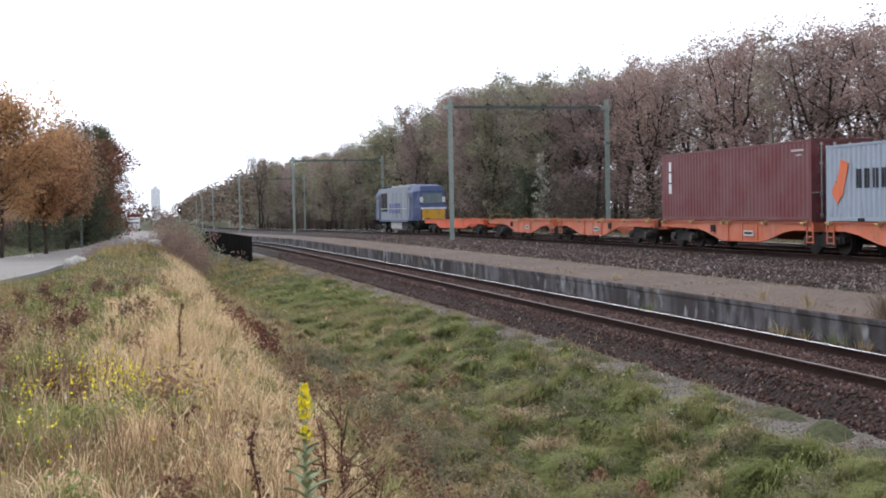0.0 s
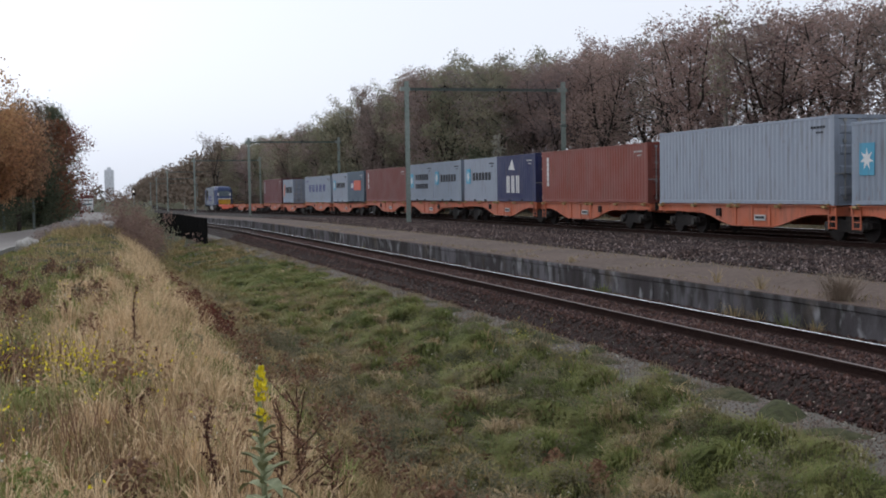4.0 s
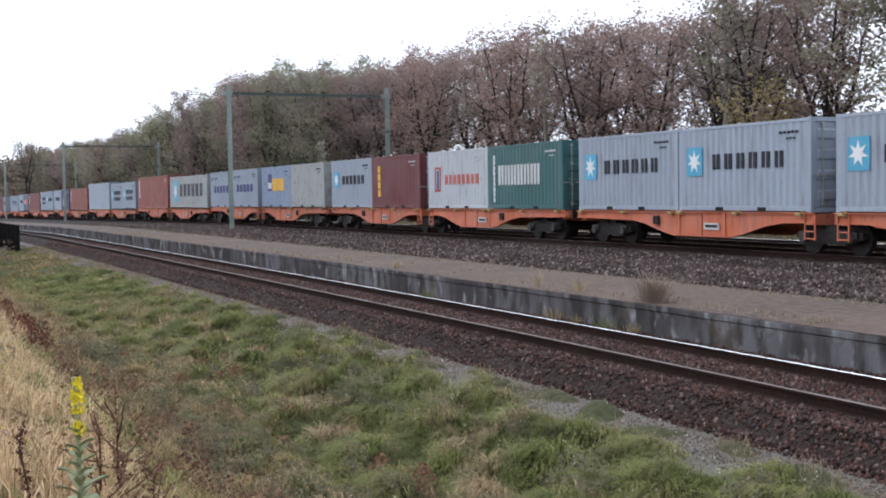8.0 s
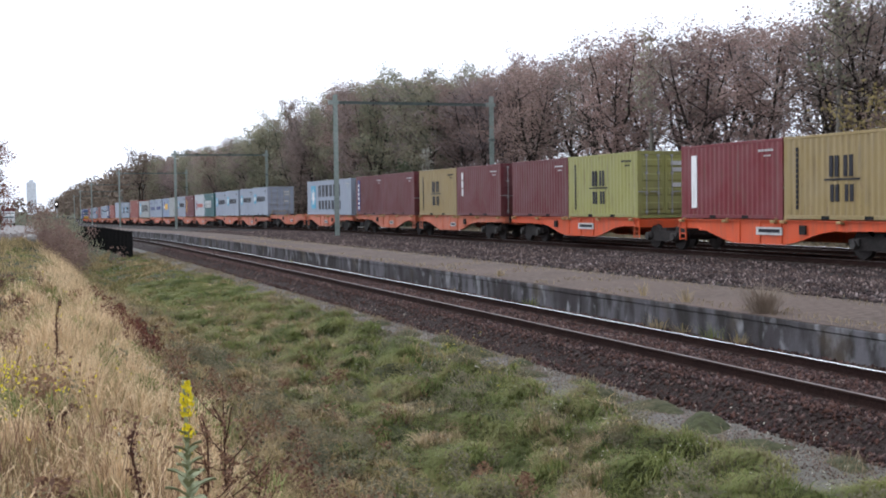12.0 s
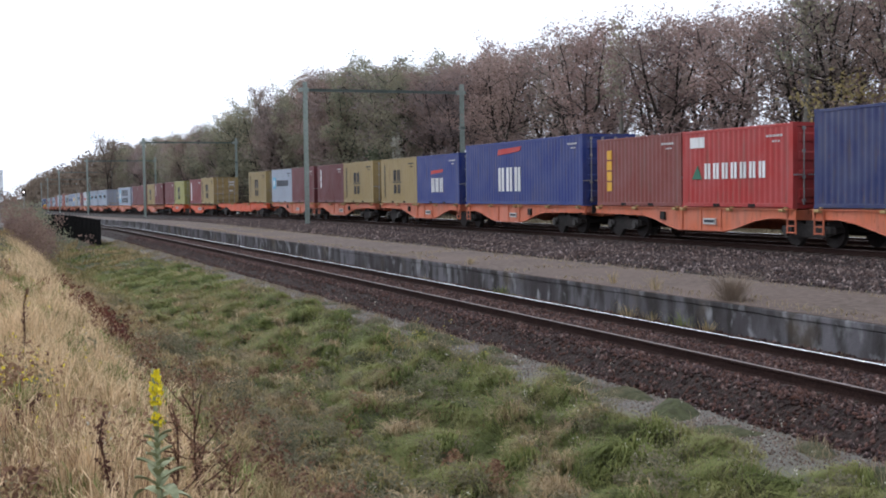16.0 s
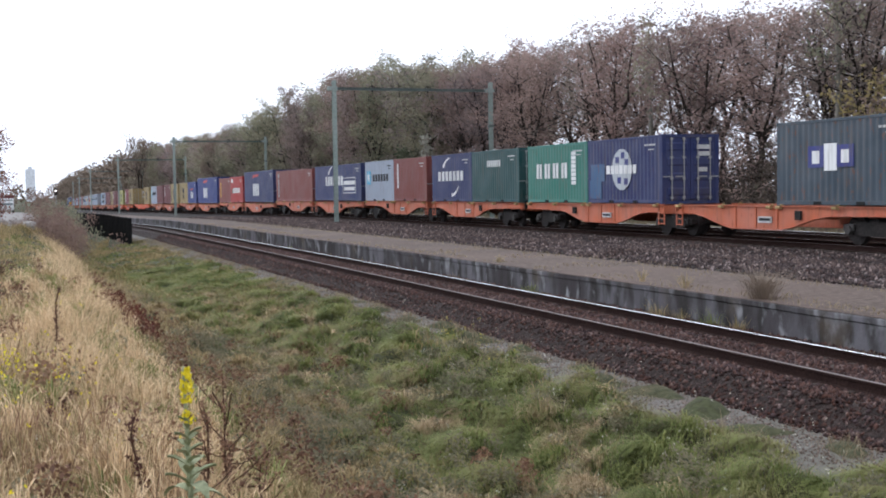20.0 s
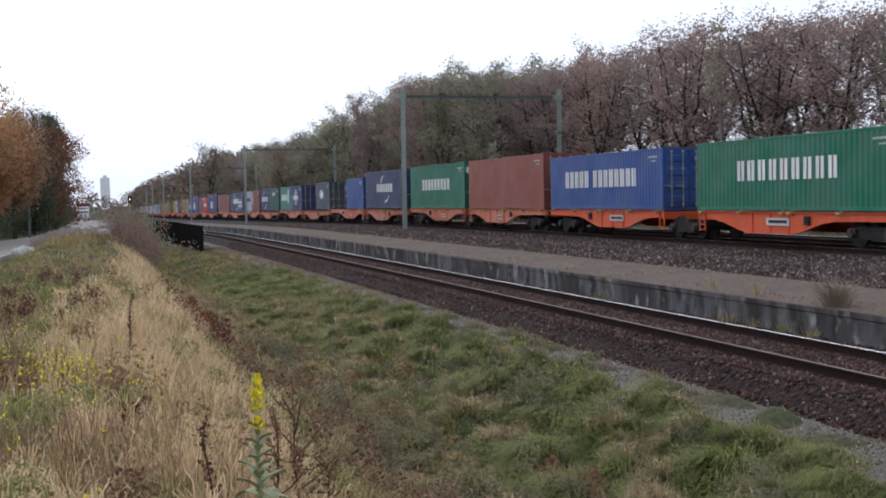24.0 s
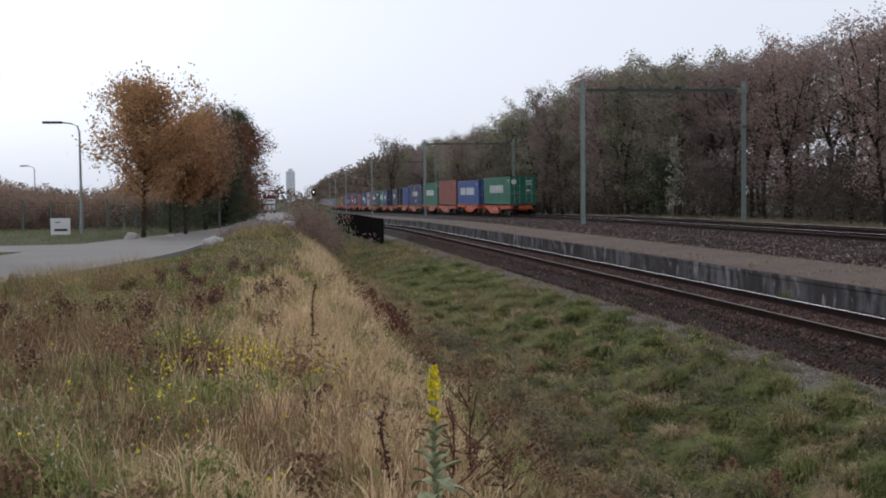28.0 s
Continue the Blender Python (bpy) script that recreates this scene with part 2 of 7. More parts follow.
def stained_concrete():
    m, nt, bs = nodes_of("platform_concrete")
    c = mix_of(nt, noise_of(nt, 0.45, 4, (1, 1, 0.4), 0.40, 0.60, True), (0.042, 0.036, 0.037), (0.115, 0.110, 0.117))
    c = mix_of(nt, noise_of(nt, 1.6, 7, (1, 1.3, 0.6), 0.44, 0.62, True), c, (0.030, 0.027, 0.025))
    c = mix_of(nt, noise_of(nt, 1.5, 8, (1, 1.6, 1.1), 0.56, 0.70, True), c, (0.21, 0.21, 0.215))
    c = mix_of(nt, noise_of(nt, 0.6, 5, None, 0.58, 0.75, True), c, (0.075, 0.058, 0.040))
    nt.links.new(c, bs.inputs["Base Color"])
    bs.inputs["Roughness"].default_value = 0.9
    bs.inputs["Specular IOR Level"].default_value = 0.12
    bp = nt.nodes.new("ShaderNodeBump")
    bp.inputs["Strength"].default_value, bp.inputs["Distance"].default_value = 0.4, 0.01
    nt.links.new(noise_of(nt, 14, 6), bp.inputs["Height"])
    nt.links.new(bp.outputs[0], bs.inputs["Normal"])
    return m


M_CONC = stained_concrete()
M_POST = surface("post_grey_green", (0.27, 0.315, 0.285), (0.32, 0.355, 0.325), (0.20, 0.235, 0.21), 0.8, 12, 0.6, bump=0.1)
M_BEAM = surface("beam_steel", (0.14, 0.165, 0.155), (0.18, 0.20, 0.185), None, 0.8, 12, 0.6, bump=0.1)
M_MATT = surface("matt_black", (0.012, 0.012, 0.012), (0.02, 0.019, 0.018), None, 1.5, 14, 0.95, bump=0.2, spec=0.0)
M_DARK = surface("dark_iron", (0.020, 0.018, 0.017), (0.035, 0.028, 0.025), None, 1.5, 14, 0.8, bump=0.2)
M_WHEEL = surface("wheel_iron", (0.022, 0.018, 0.017), (0.034, 0.028, 0.025), None, 2, 14, 0.7, bump=0.2)
M_BOXCOVER = surface("axle_cover", (0.055, 0.05, 0.047), (0.035, 0.031, 0.028), None, 2, 14, 0.6)
M_BARK = surface("bark", (0.045, 0.036, 0.03), (0.065, 0.054, 0.045), (0.03, 0.024, 0.02), 1.2, 9, bump=0.7, depth=0.03, rand=0.2)
M_BARK_PALE = surface("pale_bark", (0.26, 0.24, 0.2), (0.16, 0.145, 0.12), None, 1.2, 9, bump=0.4, rand=0.2)
M_ORANGE = paint("wagon_orange_faded", (0.60, 0.15, 0.062), rust=0.35, fade=0.14)
M_ORANGE2 = paint("wagon_orange_fresh", (0.72, 0.105, 0.025), rust=0.12, fade=0.05)
M_SPIGOT = surface("spigot_yellow", (0.42, 0.30, 0.13), (0.30, 0.2, 0.1), None, 2, 18, 0.7)
M_PLATE = surface("pale_plate", (0.5, 0.5, 0.48), (0.38, 0.38, 0.37), None, 2, 18, 0.6)
M_WHITE = paint("white_paint", (0.86, 0.86, 0.84), rust=0.05)
M_BLACK = surface("black_paint", (0.018, 0.018, 0.024), (0.03, 0.03, 0.035), None, 2, 18, 0.5)
M_YELLOW = paint("yellow_paint", (0.78, 0.43, 0.02), rust=0.05)
M_REDP = paint("red_paint", (0.55, 0.035, 0.03), rust=0.05)
M_BLUEP = paint("navy_paint", (0.04, 0.05, 0.22), rust=0.05)
M_SKYBLUE = paint("sky_blue_paint", (0.10, 0.42, 0.62), rust=0.05)
M_GALV = surface("galvanised", (0.40, 0.41, 0.40), (0.33, 0.34, 0.34), None, 1, 20, 0.5, 0.4, bump=0.05)

# ---------------------------------------------------------------- mesh tools


class Geo:
    """Gathers boxes, prisms and tubes into one mesh."""

    def __init__(self):
        self.v, self.f, self.s = [], [], []

    def add(self, verts, faces, slot=0):
        n = len(self.v)
        self.v.extend(verts)
        self.f.extend([tuple(i + n for i in f) for f in faces])
        self.s.extend([slot] * len(faces))
        return self

    def box(self, x0, x1, y0, y1, z0, z1, slot=0, bevel=0.0):
        if bevel:
            b = min(bevel, (x1 - x0) / 2.2, (z1 - z0) / 2.2, (y1 - y0) / 2.2)
            pr = [(x0 + b, z0), (x1 - b, z0), (x1, z0 + b), (x1, z1 - b), (x1 - b, z1), (x0 + b, z1), (x0, z1 - b), (x0, z0 + b)]
            v = [(x, y0, z) for x, z in pr] + [(x, y1, z) for x, z in pr]
            f = [tuple(range(8)), tuple(range(15, 7, -1))] + [(i, i + 8, (i + 1) % 8 + 8, (i + 1) % 8) for i in range(8)]
            return self.add(v, f, slot)
        v = [(x, y, z) for x in (x0, x1) for y in (y0, y1) for z in (z0, z1)]
        return self.add(v, [(0, 1, 3, 2), (4, 6, 7, 5), (0, 4, 5, 1), (2, 3, 7, 6), (0, 2, 6, 4), (1, 5, 7, 3)], slot)

    def side(self, outline, x0, x1, slot=0):
        """A plate cut to an outline of (y, z), from x0 to x1."""
        n = len(outline)
        v = [(x0, y, z) for y, z in outline] + [(x1, y, z) for y, z in outline]
        f = [tuple(range(n)), tuple(range(2 * n - 1, n - 1, -1))] + [(i, i + n, (i + 1) % n + n, (i + 1) % n) for i in range(n)]
        return self.add(v, f, slot)

    def tube(self, pts, radii, n=6, slot=0):
        rings, v, f = len(pts), [], []
        for i, p in enumerate(pts):
            p = Vector(p)
            d = (Vector(pts[min(i + 1, rings - 1)]) - Vector(pts[max(i - 1, 0)])).normalized()
            a = d.orthogonal().normalized()
            b = d.cross(a)
            r = radii[i] if hasattr(radii, "__len__") else radii
            for k in range(n):
                w = 2 * math.pi * k / n
                v.append(tuple(p + a * (r * math.cos(w)) + b * (r * math.sin(w))))
        for i in range(rings - 1):
            for k in range(n):
                f.append((i * n + k, i * n + (k + 1) % n, (i + 1) * n + (k + 1) % n, (i + 1) * n + k))
        f.append(tuple(range(n - 1, -1, -1)))
        f.append(tuple(range((rings - 1) * n, rings * n)))
        return self.add(v, f, slot)

    def mesh(self, name):
        me = bpy.data.meshes.new(name)
        me.from_pydata(self.v, [], self.f)
        me.polygons.foreach_set("material_index", self.s)
        bm = bmesh.new()
        bm.from_mesh(me)
        bmesh.ops.recalc_face_normals(bm, faces=bm.faces)
        bm.to_mesh(me)
        bm.free()
        return me


def part(name, mesh, material, parent=None, label="", smooth=False):
    """Links a mesh (or a Geo) as one object, under a thing where one is given. The materials sit on the object."""
    if isinstance(mesh, Geo):
        mesh = mesh.mesh(name)
    mats = material if isinstance(material, (list, tuple)) else [material]
    while len(mesh.materials) < len(mats):
        mesh.materials.append(None)
    ob = new(name, mesh)
    for i, m in enumerate(mats):
        ob.material_slots[i].link = "OBJECT"
        ob.material_slots[i].material = m
    if parent:
        ob.parent = parent
    if label:
        tagged(ob, label)
    if smooth:
        mesh.polygons.foreach_set("use_smooth", [True] * len(mesh.polygons))
    return ob


def raw(name, verts, faces_n, loops, material, smooth=False):
    """One big mesh straight from arrays; faces_n corners a face."""
    me = bpy.data.meshes.new(name)
    nv, nf = len(verts), len(loops) // faces_n
    me.vertices.add(nv)
    me.vertices.foreach_set("co", np.asarray(verts, np.float32).ravel())
    me.loops.add(len(loops))
    me.loops.foreach_set("vertex_index", np.asarray(loops, np.int32))
    me.polygons.add(nf)
    me.polygons.foreach_set("loop_start", np.arange(nf, dtype=np.int32) * faces_n)
    me.update(calc_edges=True)
    if smooth:
        me.polygons.foreach_set("use_smooth", [True] * nf)
    me.materials.append(material)
    return new(name, me)


def thing(name, label, category, group="", at=None):
    e = new(name)
    e.empty_display_size = 0.2
    tagged(e, label, category, group)
    if at is not None:
        e.matrix_basis = at
    return e


# ---------------------------------------------------------------- plan of the road
ROAD_LINE = [(-40.0, -60.0), (-23.5, -15.0), (-15.5, 10.0), (-11.6, 21.0), (-9.2, 30.0), (-7.6, 37.5), (-6.7, 44.0), (-6.3, 50.0), (-4.6, 58.5), (-2.2, 70.0), (-0.6, 85.0), (-0.3, 120.0), (-1.2, 180.0), (-4.0, 260.0), (-12.0, 400.0)]


def smooth_line(pts, per=8):
    out = []
    p = [Vector((*q, 0)) for q in pts]
    for i in range(len(p) - 1):
        a, b, c, d = p[max(i - 1, 0)], p[i], p[i + 1], p[min(i + 2, len(p) - 1)]
        for k in range(per):
            t = k / per
            out.append(0.5 * ((2 * b) + (c - a) * t + (2 * a - 5 * b + 4 * c - d) * t * t + (3 * b - a - 3 * c + d) * t ** 3))
    return out + [p[-1]]


ROAD_PTS = smooth_line(ROAD_LINE)
BRANCH_PTS = smooth_line([(-70.0, 51.5), (-40.0, 50.8), (-18.0, 49.9), (-10.4, 49.9), (-6.4, 51.2)], 12)
ROAD_XY = np.array([(q.x, q.y) for q in ROAD_PTS + BRANCH_PTS if q.y < 200])


def road_gap(x, y):
    """Metres from the middle of the nearest road."""
    x, y = np.broadcast_arrays(np.asarray(x, float), np.asarray(y, float))
    d = np.full(x.shape, 99.0)
    k = (x < 8) & (x > -90) & (y > -30) & (y < 210)
    if k.any():
        xs, ys = x[k], y[k]
        best = np.full(xs.shape, 1e6)
        for a, b in zip(ROAD_XY[:-1], ROAD_XY[1:]):
            v = b - a
            if v @ v > 900:
                continue
            t = np.clip(((xs - a[0]) * v[0] + (ys - a[1]) * v[1]) / (v @ v), 0, 1)
            best = np.minimum(best, (xs - a[0] - t * v[0]) ** 2 + (ys - a[1] - t * v[1]) ** 2)
        d[k] = np.sqrt(best)
    return d


# ---------------------------------------------------------------- ground
PROFILE_X = (-60, -25, -9, -4, -1.5, 0.4, 1.2, 2.3, 3.3, 4.2, 5.6, 7.1, 8.4, 9.0, 12.0, 15.0, 19.5, 29.5, 31.5, 34.0, 45.0, 80.0)
PROFILE_Z = (0.45, 0.45, 0.45, 0.55, 0.72, 0.72, 0.48, -0.30, -0.80, -0.92, -0.76, -0.53, -0.52, -0.75, -0.9, -0.5, -0.5, -0.3, 0.1, 0.25, 0.3, 0.4)


def ground_z(x, y):
    """Height of the ground at x (already measured across the line) and y."""
    return np.interp(x, PROFILE_X, PROFILE_Z)


def bumps(x, y):
    knolls = np.abs(np.sin(x * 2.9 + 0.8 * np.sin(y * 2.1)) * np.sin(y * 2.4 + 1.1 * np.sin(x * 1.7 + 0.5)))
    return 0.30 * (knolls - 0.4) * np.clip((x - 1.5) / 1.5, 0, 1) * np.clip((40 - y) / 15, 0, 1) + 0.10 * np.sin(x * 2.3 + np.sin(y * 1.1)) * np.sin(y * 1.9 + 1.3 * np.sin(x * 0.9)) + 0.05 * np.sin(x * 4.1 + y * 3.3) * np.sin(y * 4.7 - x * 2.2)


def ground_at(x, y):
    """World height of the meadow's surface over the world point x, y."""
    x, y = np.asarray(x, float), np.asarray(y, float)
    u = x - swing(y)
    soft = np.clip((9.0 - u) / 1.0, 0, 1) * np.clip((u + 22) / 4.0, 0, 1)
    tame = np.where(u < -9, 0.3, 1.0)
    z = ground_z(u, y) + bumps(x, y) * soft * tame
    gap = road_gap(x, y)
    mid = np.interp(y, [q.y for q in ROAD_PTS], [q.x for q in ROAD_PTS])
    z = z + 0.32 * np.exp(-((gap - 4.9) / 0.9) ** 2) * (x > mid) * np.clip((y - 40) / 6, 0, 1) * np.clip((76 - y) / 8, 0, 1)
    flat = np.clip((5.0 - gap) / 1.3, 0, 1)
    return z + (ZROAD - 0.05 - z) * flat - drop(y)


def build_ground():
    xs = np.unique(np.concatenate([np.linspace(-2500, -200, 8), np.linspace(-200, -20, 19), np.arange(-20, 1, 0.3), np.arange(1, 9, 0.16), np.arange(9, 13, 0.3), np.arange(13, 50, 1.0), np.linspace(50, 200, 12), np.linspace(200, 2500, 8)]))
    ys = np.unique(np.concatenate([np.linspace(-300, -10, 12), np.arange(-10, 4, 0.6), np.arange(4, 28, 0.2), np.arange(28, 45, 0.4), np.arange(45, 160, 1.5), np.arange(160, 500, 10), np.linspace(500, 3000, 14)]))
    U, Y = np.meshgrid(xs, ys)
    X = U + swing(Y)
    Z = ground_at(X, np.minimum(Y, 900))
    v = np.stack([X, Y, Z], -1).reshape(-1, 3)
    nx = len(xs)
    i, j = np.meshgrid(np.arange(len(ys) - 1), np.arange(nx - 1), indexing="ij")
    a = (i * nx + j).ravel()
    f = np.stack([a, a + 1, a + nx + 1, a + nx], -1).ravel()
    tagged(raw("ground", v, 4, f, M_SOIL, True), "uneven meadow soil with grass along the railway", "ground", kind="structure")


build_ground()
STATIONS = np.concatenate([np.arange(-20, 120, 4.0), np.arange(120, 400, 10.0), np.arange(400, 901, 50.0)])


def strip(name, outline, material, label, category, y0=-20, y1=900, kind="structure", parent=None, zgrade=True):
    """A body with a constant outline of (x, z) drawn along the line."""
    ys = [y for y in STATIONS if y0 < y < y1]
    ys = [y0] + ys + [y1]
    n, g = len(outline), Geo()
    v = [(off(x, y), y, climb(z, y)) for y in ys for x, z in outline]
    f = [(i * n + k, i * n + (k + 1) % n, (i + 1) * n + (k + 1) % n, (i + 1) * n + k) for i in range(len(ys) - 1) for k in range(n)]
    f += [tuple(range(n)), tuple(range((len(ys) - 1) * n, len(ys) * n))]
    g.add(v, f)
    ob = part(name, g, material, parent)
    if not parent:
        tagged(ob, label, category, kind=kind)
    return ob


RAIL = ((-0.075, -0.172), (0.075, -0.172), (0.075, -0.155), (0.012, -0.135), (0.012, -0.045), (0.036, -0.035), (0.036, -0.004), (-0.036, -0.004), (-0.036, -0.035), (-0.012, -0.045), (-0.012, -0.135), (-0.075, -0.155))


def track(name, xc, zr, label, far):
    t = thing(name, label, "track")
    t["kind"] = "structure"
    for s in (-0.7525, 0.7525):
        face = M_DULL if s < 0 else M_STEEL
        r = strip("rail", [(xc + s + x, zr + z) for x, z in RAIL], M_RAIL, "", "", parent=t)
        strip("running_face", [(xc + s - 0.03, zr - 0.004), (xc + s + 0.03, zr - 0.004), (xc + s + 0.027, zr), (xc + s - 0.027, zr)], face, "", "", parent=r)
    return t


XN2 = XN
near_track = track("track_1", XN, 0.0, "worn single track with rusty rails and shiny tops", False)
far_track = track("track_2", XF, ZF, "main line track with rusty rails on grey ballast", True)
last_track = track("track_3", XF + 4.0, ZF, "second main line track with rusty rails on ballast", True)
strip("ballast_1", [(8.5, -0.62), (8.72, -0.44), (XN - 1.35, -0.175), (XN - 0.9, -0.17), (XN + 0.9, -0.17), (XN + 1.4, -0.18), (XP + 0.04, -0.16), (XP + 0.04, -1.0), (8.5, -1.0)], M_BED, "dark rusty brown ballast under the near track", "ballast")
strip("path_strip", [(7.1, -0.70), (7.3, -0.49), (8.2, -0.475), (8.85, -0.49), (8.85, -0.66)], M_PATH, "pale gravel footpath beside the ballast", "path")
strip("ballast_2", [(14.7, ZP - 0.15), (15.3, ZP + 0.05), (17.6, ZP + 0.08), (20.6, ZF - 0.30), (XF - 1.6, ZF - 0.19), (XF + 5.4, ZF - 0.19), (XF + 7.2, ZF - 0.8), (XF + 7.2, -1.0), (14.7, -1.0)], M_BEDF, "coarse grey ballast under the main line tracks", "ballast")
strip("platform", [(XP + 0.36, -1.0), (XP + 0.36, ZP - 0.03), (XP + 0.36, ZP + 0.014), (XP - 0.012, ZP + 0.014), (XP - 0.012, ZP + 0.022), (15.6, ZP + 0.034), (15.6, -1.0)], M_PLAT, "disused island platform topped with sandy tarmac", "platform", -20, 420)

# ---------------------------------------------------------------- platform edge: cast panels with a coping
edge = thing("platform_edge", "stained concrete retaining edge of the old platform", "platform edge")
edge["kind"] = "structure"


def edge_panel_mesh(n):
    g = Geo()
    g.side([(0.001, -0.75), (n - 0.001, -0.75), (n - 0.001, ZP - 0.10), (0.001, ZP - 0.10)], 0.0, 0.26)
    return g.mesh("panel")


def coping_mesh(n):
    g = Geo()
    g.box(-0.02, 0.34, 0.002, n - 0.002, ZP - 0.098, ZP + 0.012, 0, 0.018)
    return g.mesh("coping")


me_panel, me_coping = edge_panel_mesh(4.0), coping_mesh(4.0)
for i in range(0, 90):
    y = -15 + 4.0 * i
    for nm, me in (("panel", me_panel), ("coping", me_coping)):
        o = part(nm, me, M_CONC, edge)
        o.location = (off(XP, y) + 0.006 * math.sin(i * 2.3), y, climb(0.006 * math.sin(i * 1.7), y))
        o.rotation_euler[2] = heading(y + 2)
strip("backing", [(XP + 0.05, -1.0), (XP + 0.05, ZP - 0.16), (XP + 0.2, ZP - 0.16), (XP + 0.2, -1.0)], M_CONC, "", "", -20, 420, parent=edge)

# sleepers
g = Geo()
g.box(-1.3, 1.3, -0.12, 0.12, -0.30, -0.165, 0, 0.012)
for s in (-0.7525, 0.7525):
    g.box(s - 0.16, s + 0.16, -0.075, 0.075, -0.166, -0.15, 0)
me_sleeper = g.mesh("sleeper")
for i in range(150):
    y = -6 + 0.63 * i
    o = part("sleeper", me_sleeper, M_SLEEPER, near_track)
    o.location, o.rotation_euler[2] = (off(XN, y), y, climb(0, y)), heading(y) + 0.01 * math.sin(i * 7.1)
for i in range(130):
    y = 12 + 0.63 * i
    for tr, x in ((far_track, XF), (last_track, XF + 4.0)):
        o = part("sleeper", me_sleeper, M_SLEEPER, tr)
        o.location, o.rotation_euler[2] = (off(x, y), y, climb(ZF, y)), heading(y)

rng = np.random.default_rng(7)


def stones(name, us, ys, zs, size, material, label):
    """Loose stones, each a lumpy octahedron of its own."""
    n = len(us)
    base = np.array([(1, 0, 0), (-1, 0, 0), (0, 1, 0), (0, -1, 0), (0, 0, 1), (0, 0, -1)], float)
    tri = np.array([(0, 2, 4), (2, 1, 4), (1, 3, 4), (3, 0, 4), (2, 0, 5), (1, 2, 5), (3, 1, 5), (0, 3, 5)])
    v = base[None] * (rng.uniform(0.55, 1.25, (n, 6, 1)) * (size * rng.uniform(0.6, 1.3, n))[:, None, None]) + rng.normal(0, 0.2, (n, 6, 3)) * size
    v += np.stack([us + swing(ys), ys, zs - drop(ys)], -1)[:, None]
    f = (tri[None] + (np.arange(n) * 6)[:, None, None]).ravel()
    tagged(raw(name, v.reshape(-1, 3), 3, f, material), label, "stones", kind="stuff")


n = 56000
ys = 7 + 71 * rng.random(n) ** 1.7
us = rng.uniform(8.55, XP - 0.05, n)
keep = (np.abs(np.abs(us - XN) - 0.7525) > 0.1)
us, ys = us[keep], ys[keep]
zs = np.interp(us, (8.5, 8.75, XN - 1.35, XN - 0.9, XN + 0.9, XN + 1.4, XP), (-0.50, -0.43, -0.165, -0.165, -0.165, -0.17, -0.15))
stones("track_ballast_stones", us, ys, zs + 0.006, 0.034, M_STONE_N, "loose rusty brown ballast stones around the near track")
n = 42000
ys = 12 + 96 * rng.random(n) ** 1.5
us = rng.uniform(15.2, XF - 1.45, n)
zs = np.interp(us, (14.7, 15.3, 17.6, 20.6, XF - 1.6, XF + 5), (ZP - 0.15, ZP + 0.06, ZP + 0.09, ZF - 0.29, ZF - 0.18, ZF - 0.18))
keep = (np.abs(np.abs(us - XF) - 0.7525) > 0.1)
stones("main_line_ballast_stones", us[keep], ys[keep], zs[keep], 0.050, M_STONE_F, "loose grey ballast stones on the main line shoulder")

n = 14000
ys = 8 + 50 * rng.random(n) ** 1.6
us = rng.normal(8.15, 0.36, n)
stones("path_gravel", us, ys, np.full(n, -0.472), 0.013, M_GRIT, "fine pale gravel strewn along the footpath")

# ---------------------------------------------------------------- catenary portals
XL, XR2 = XPOST, XPOST + 11.4


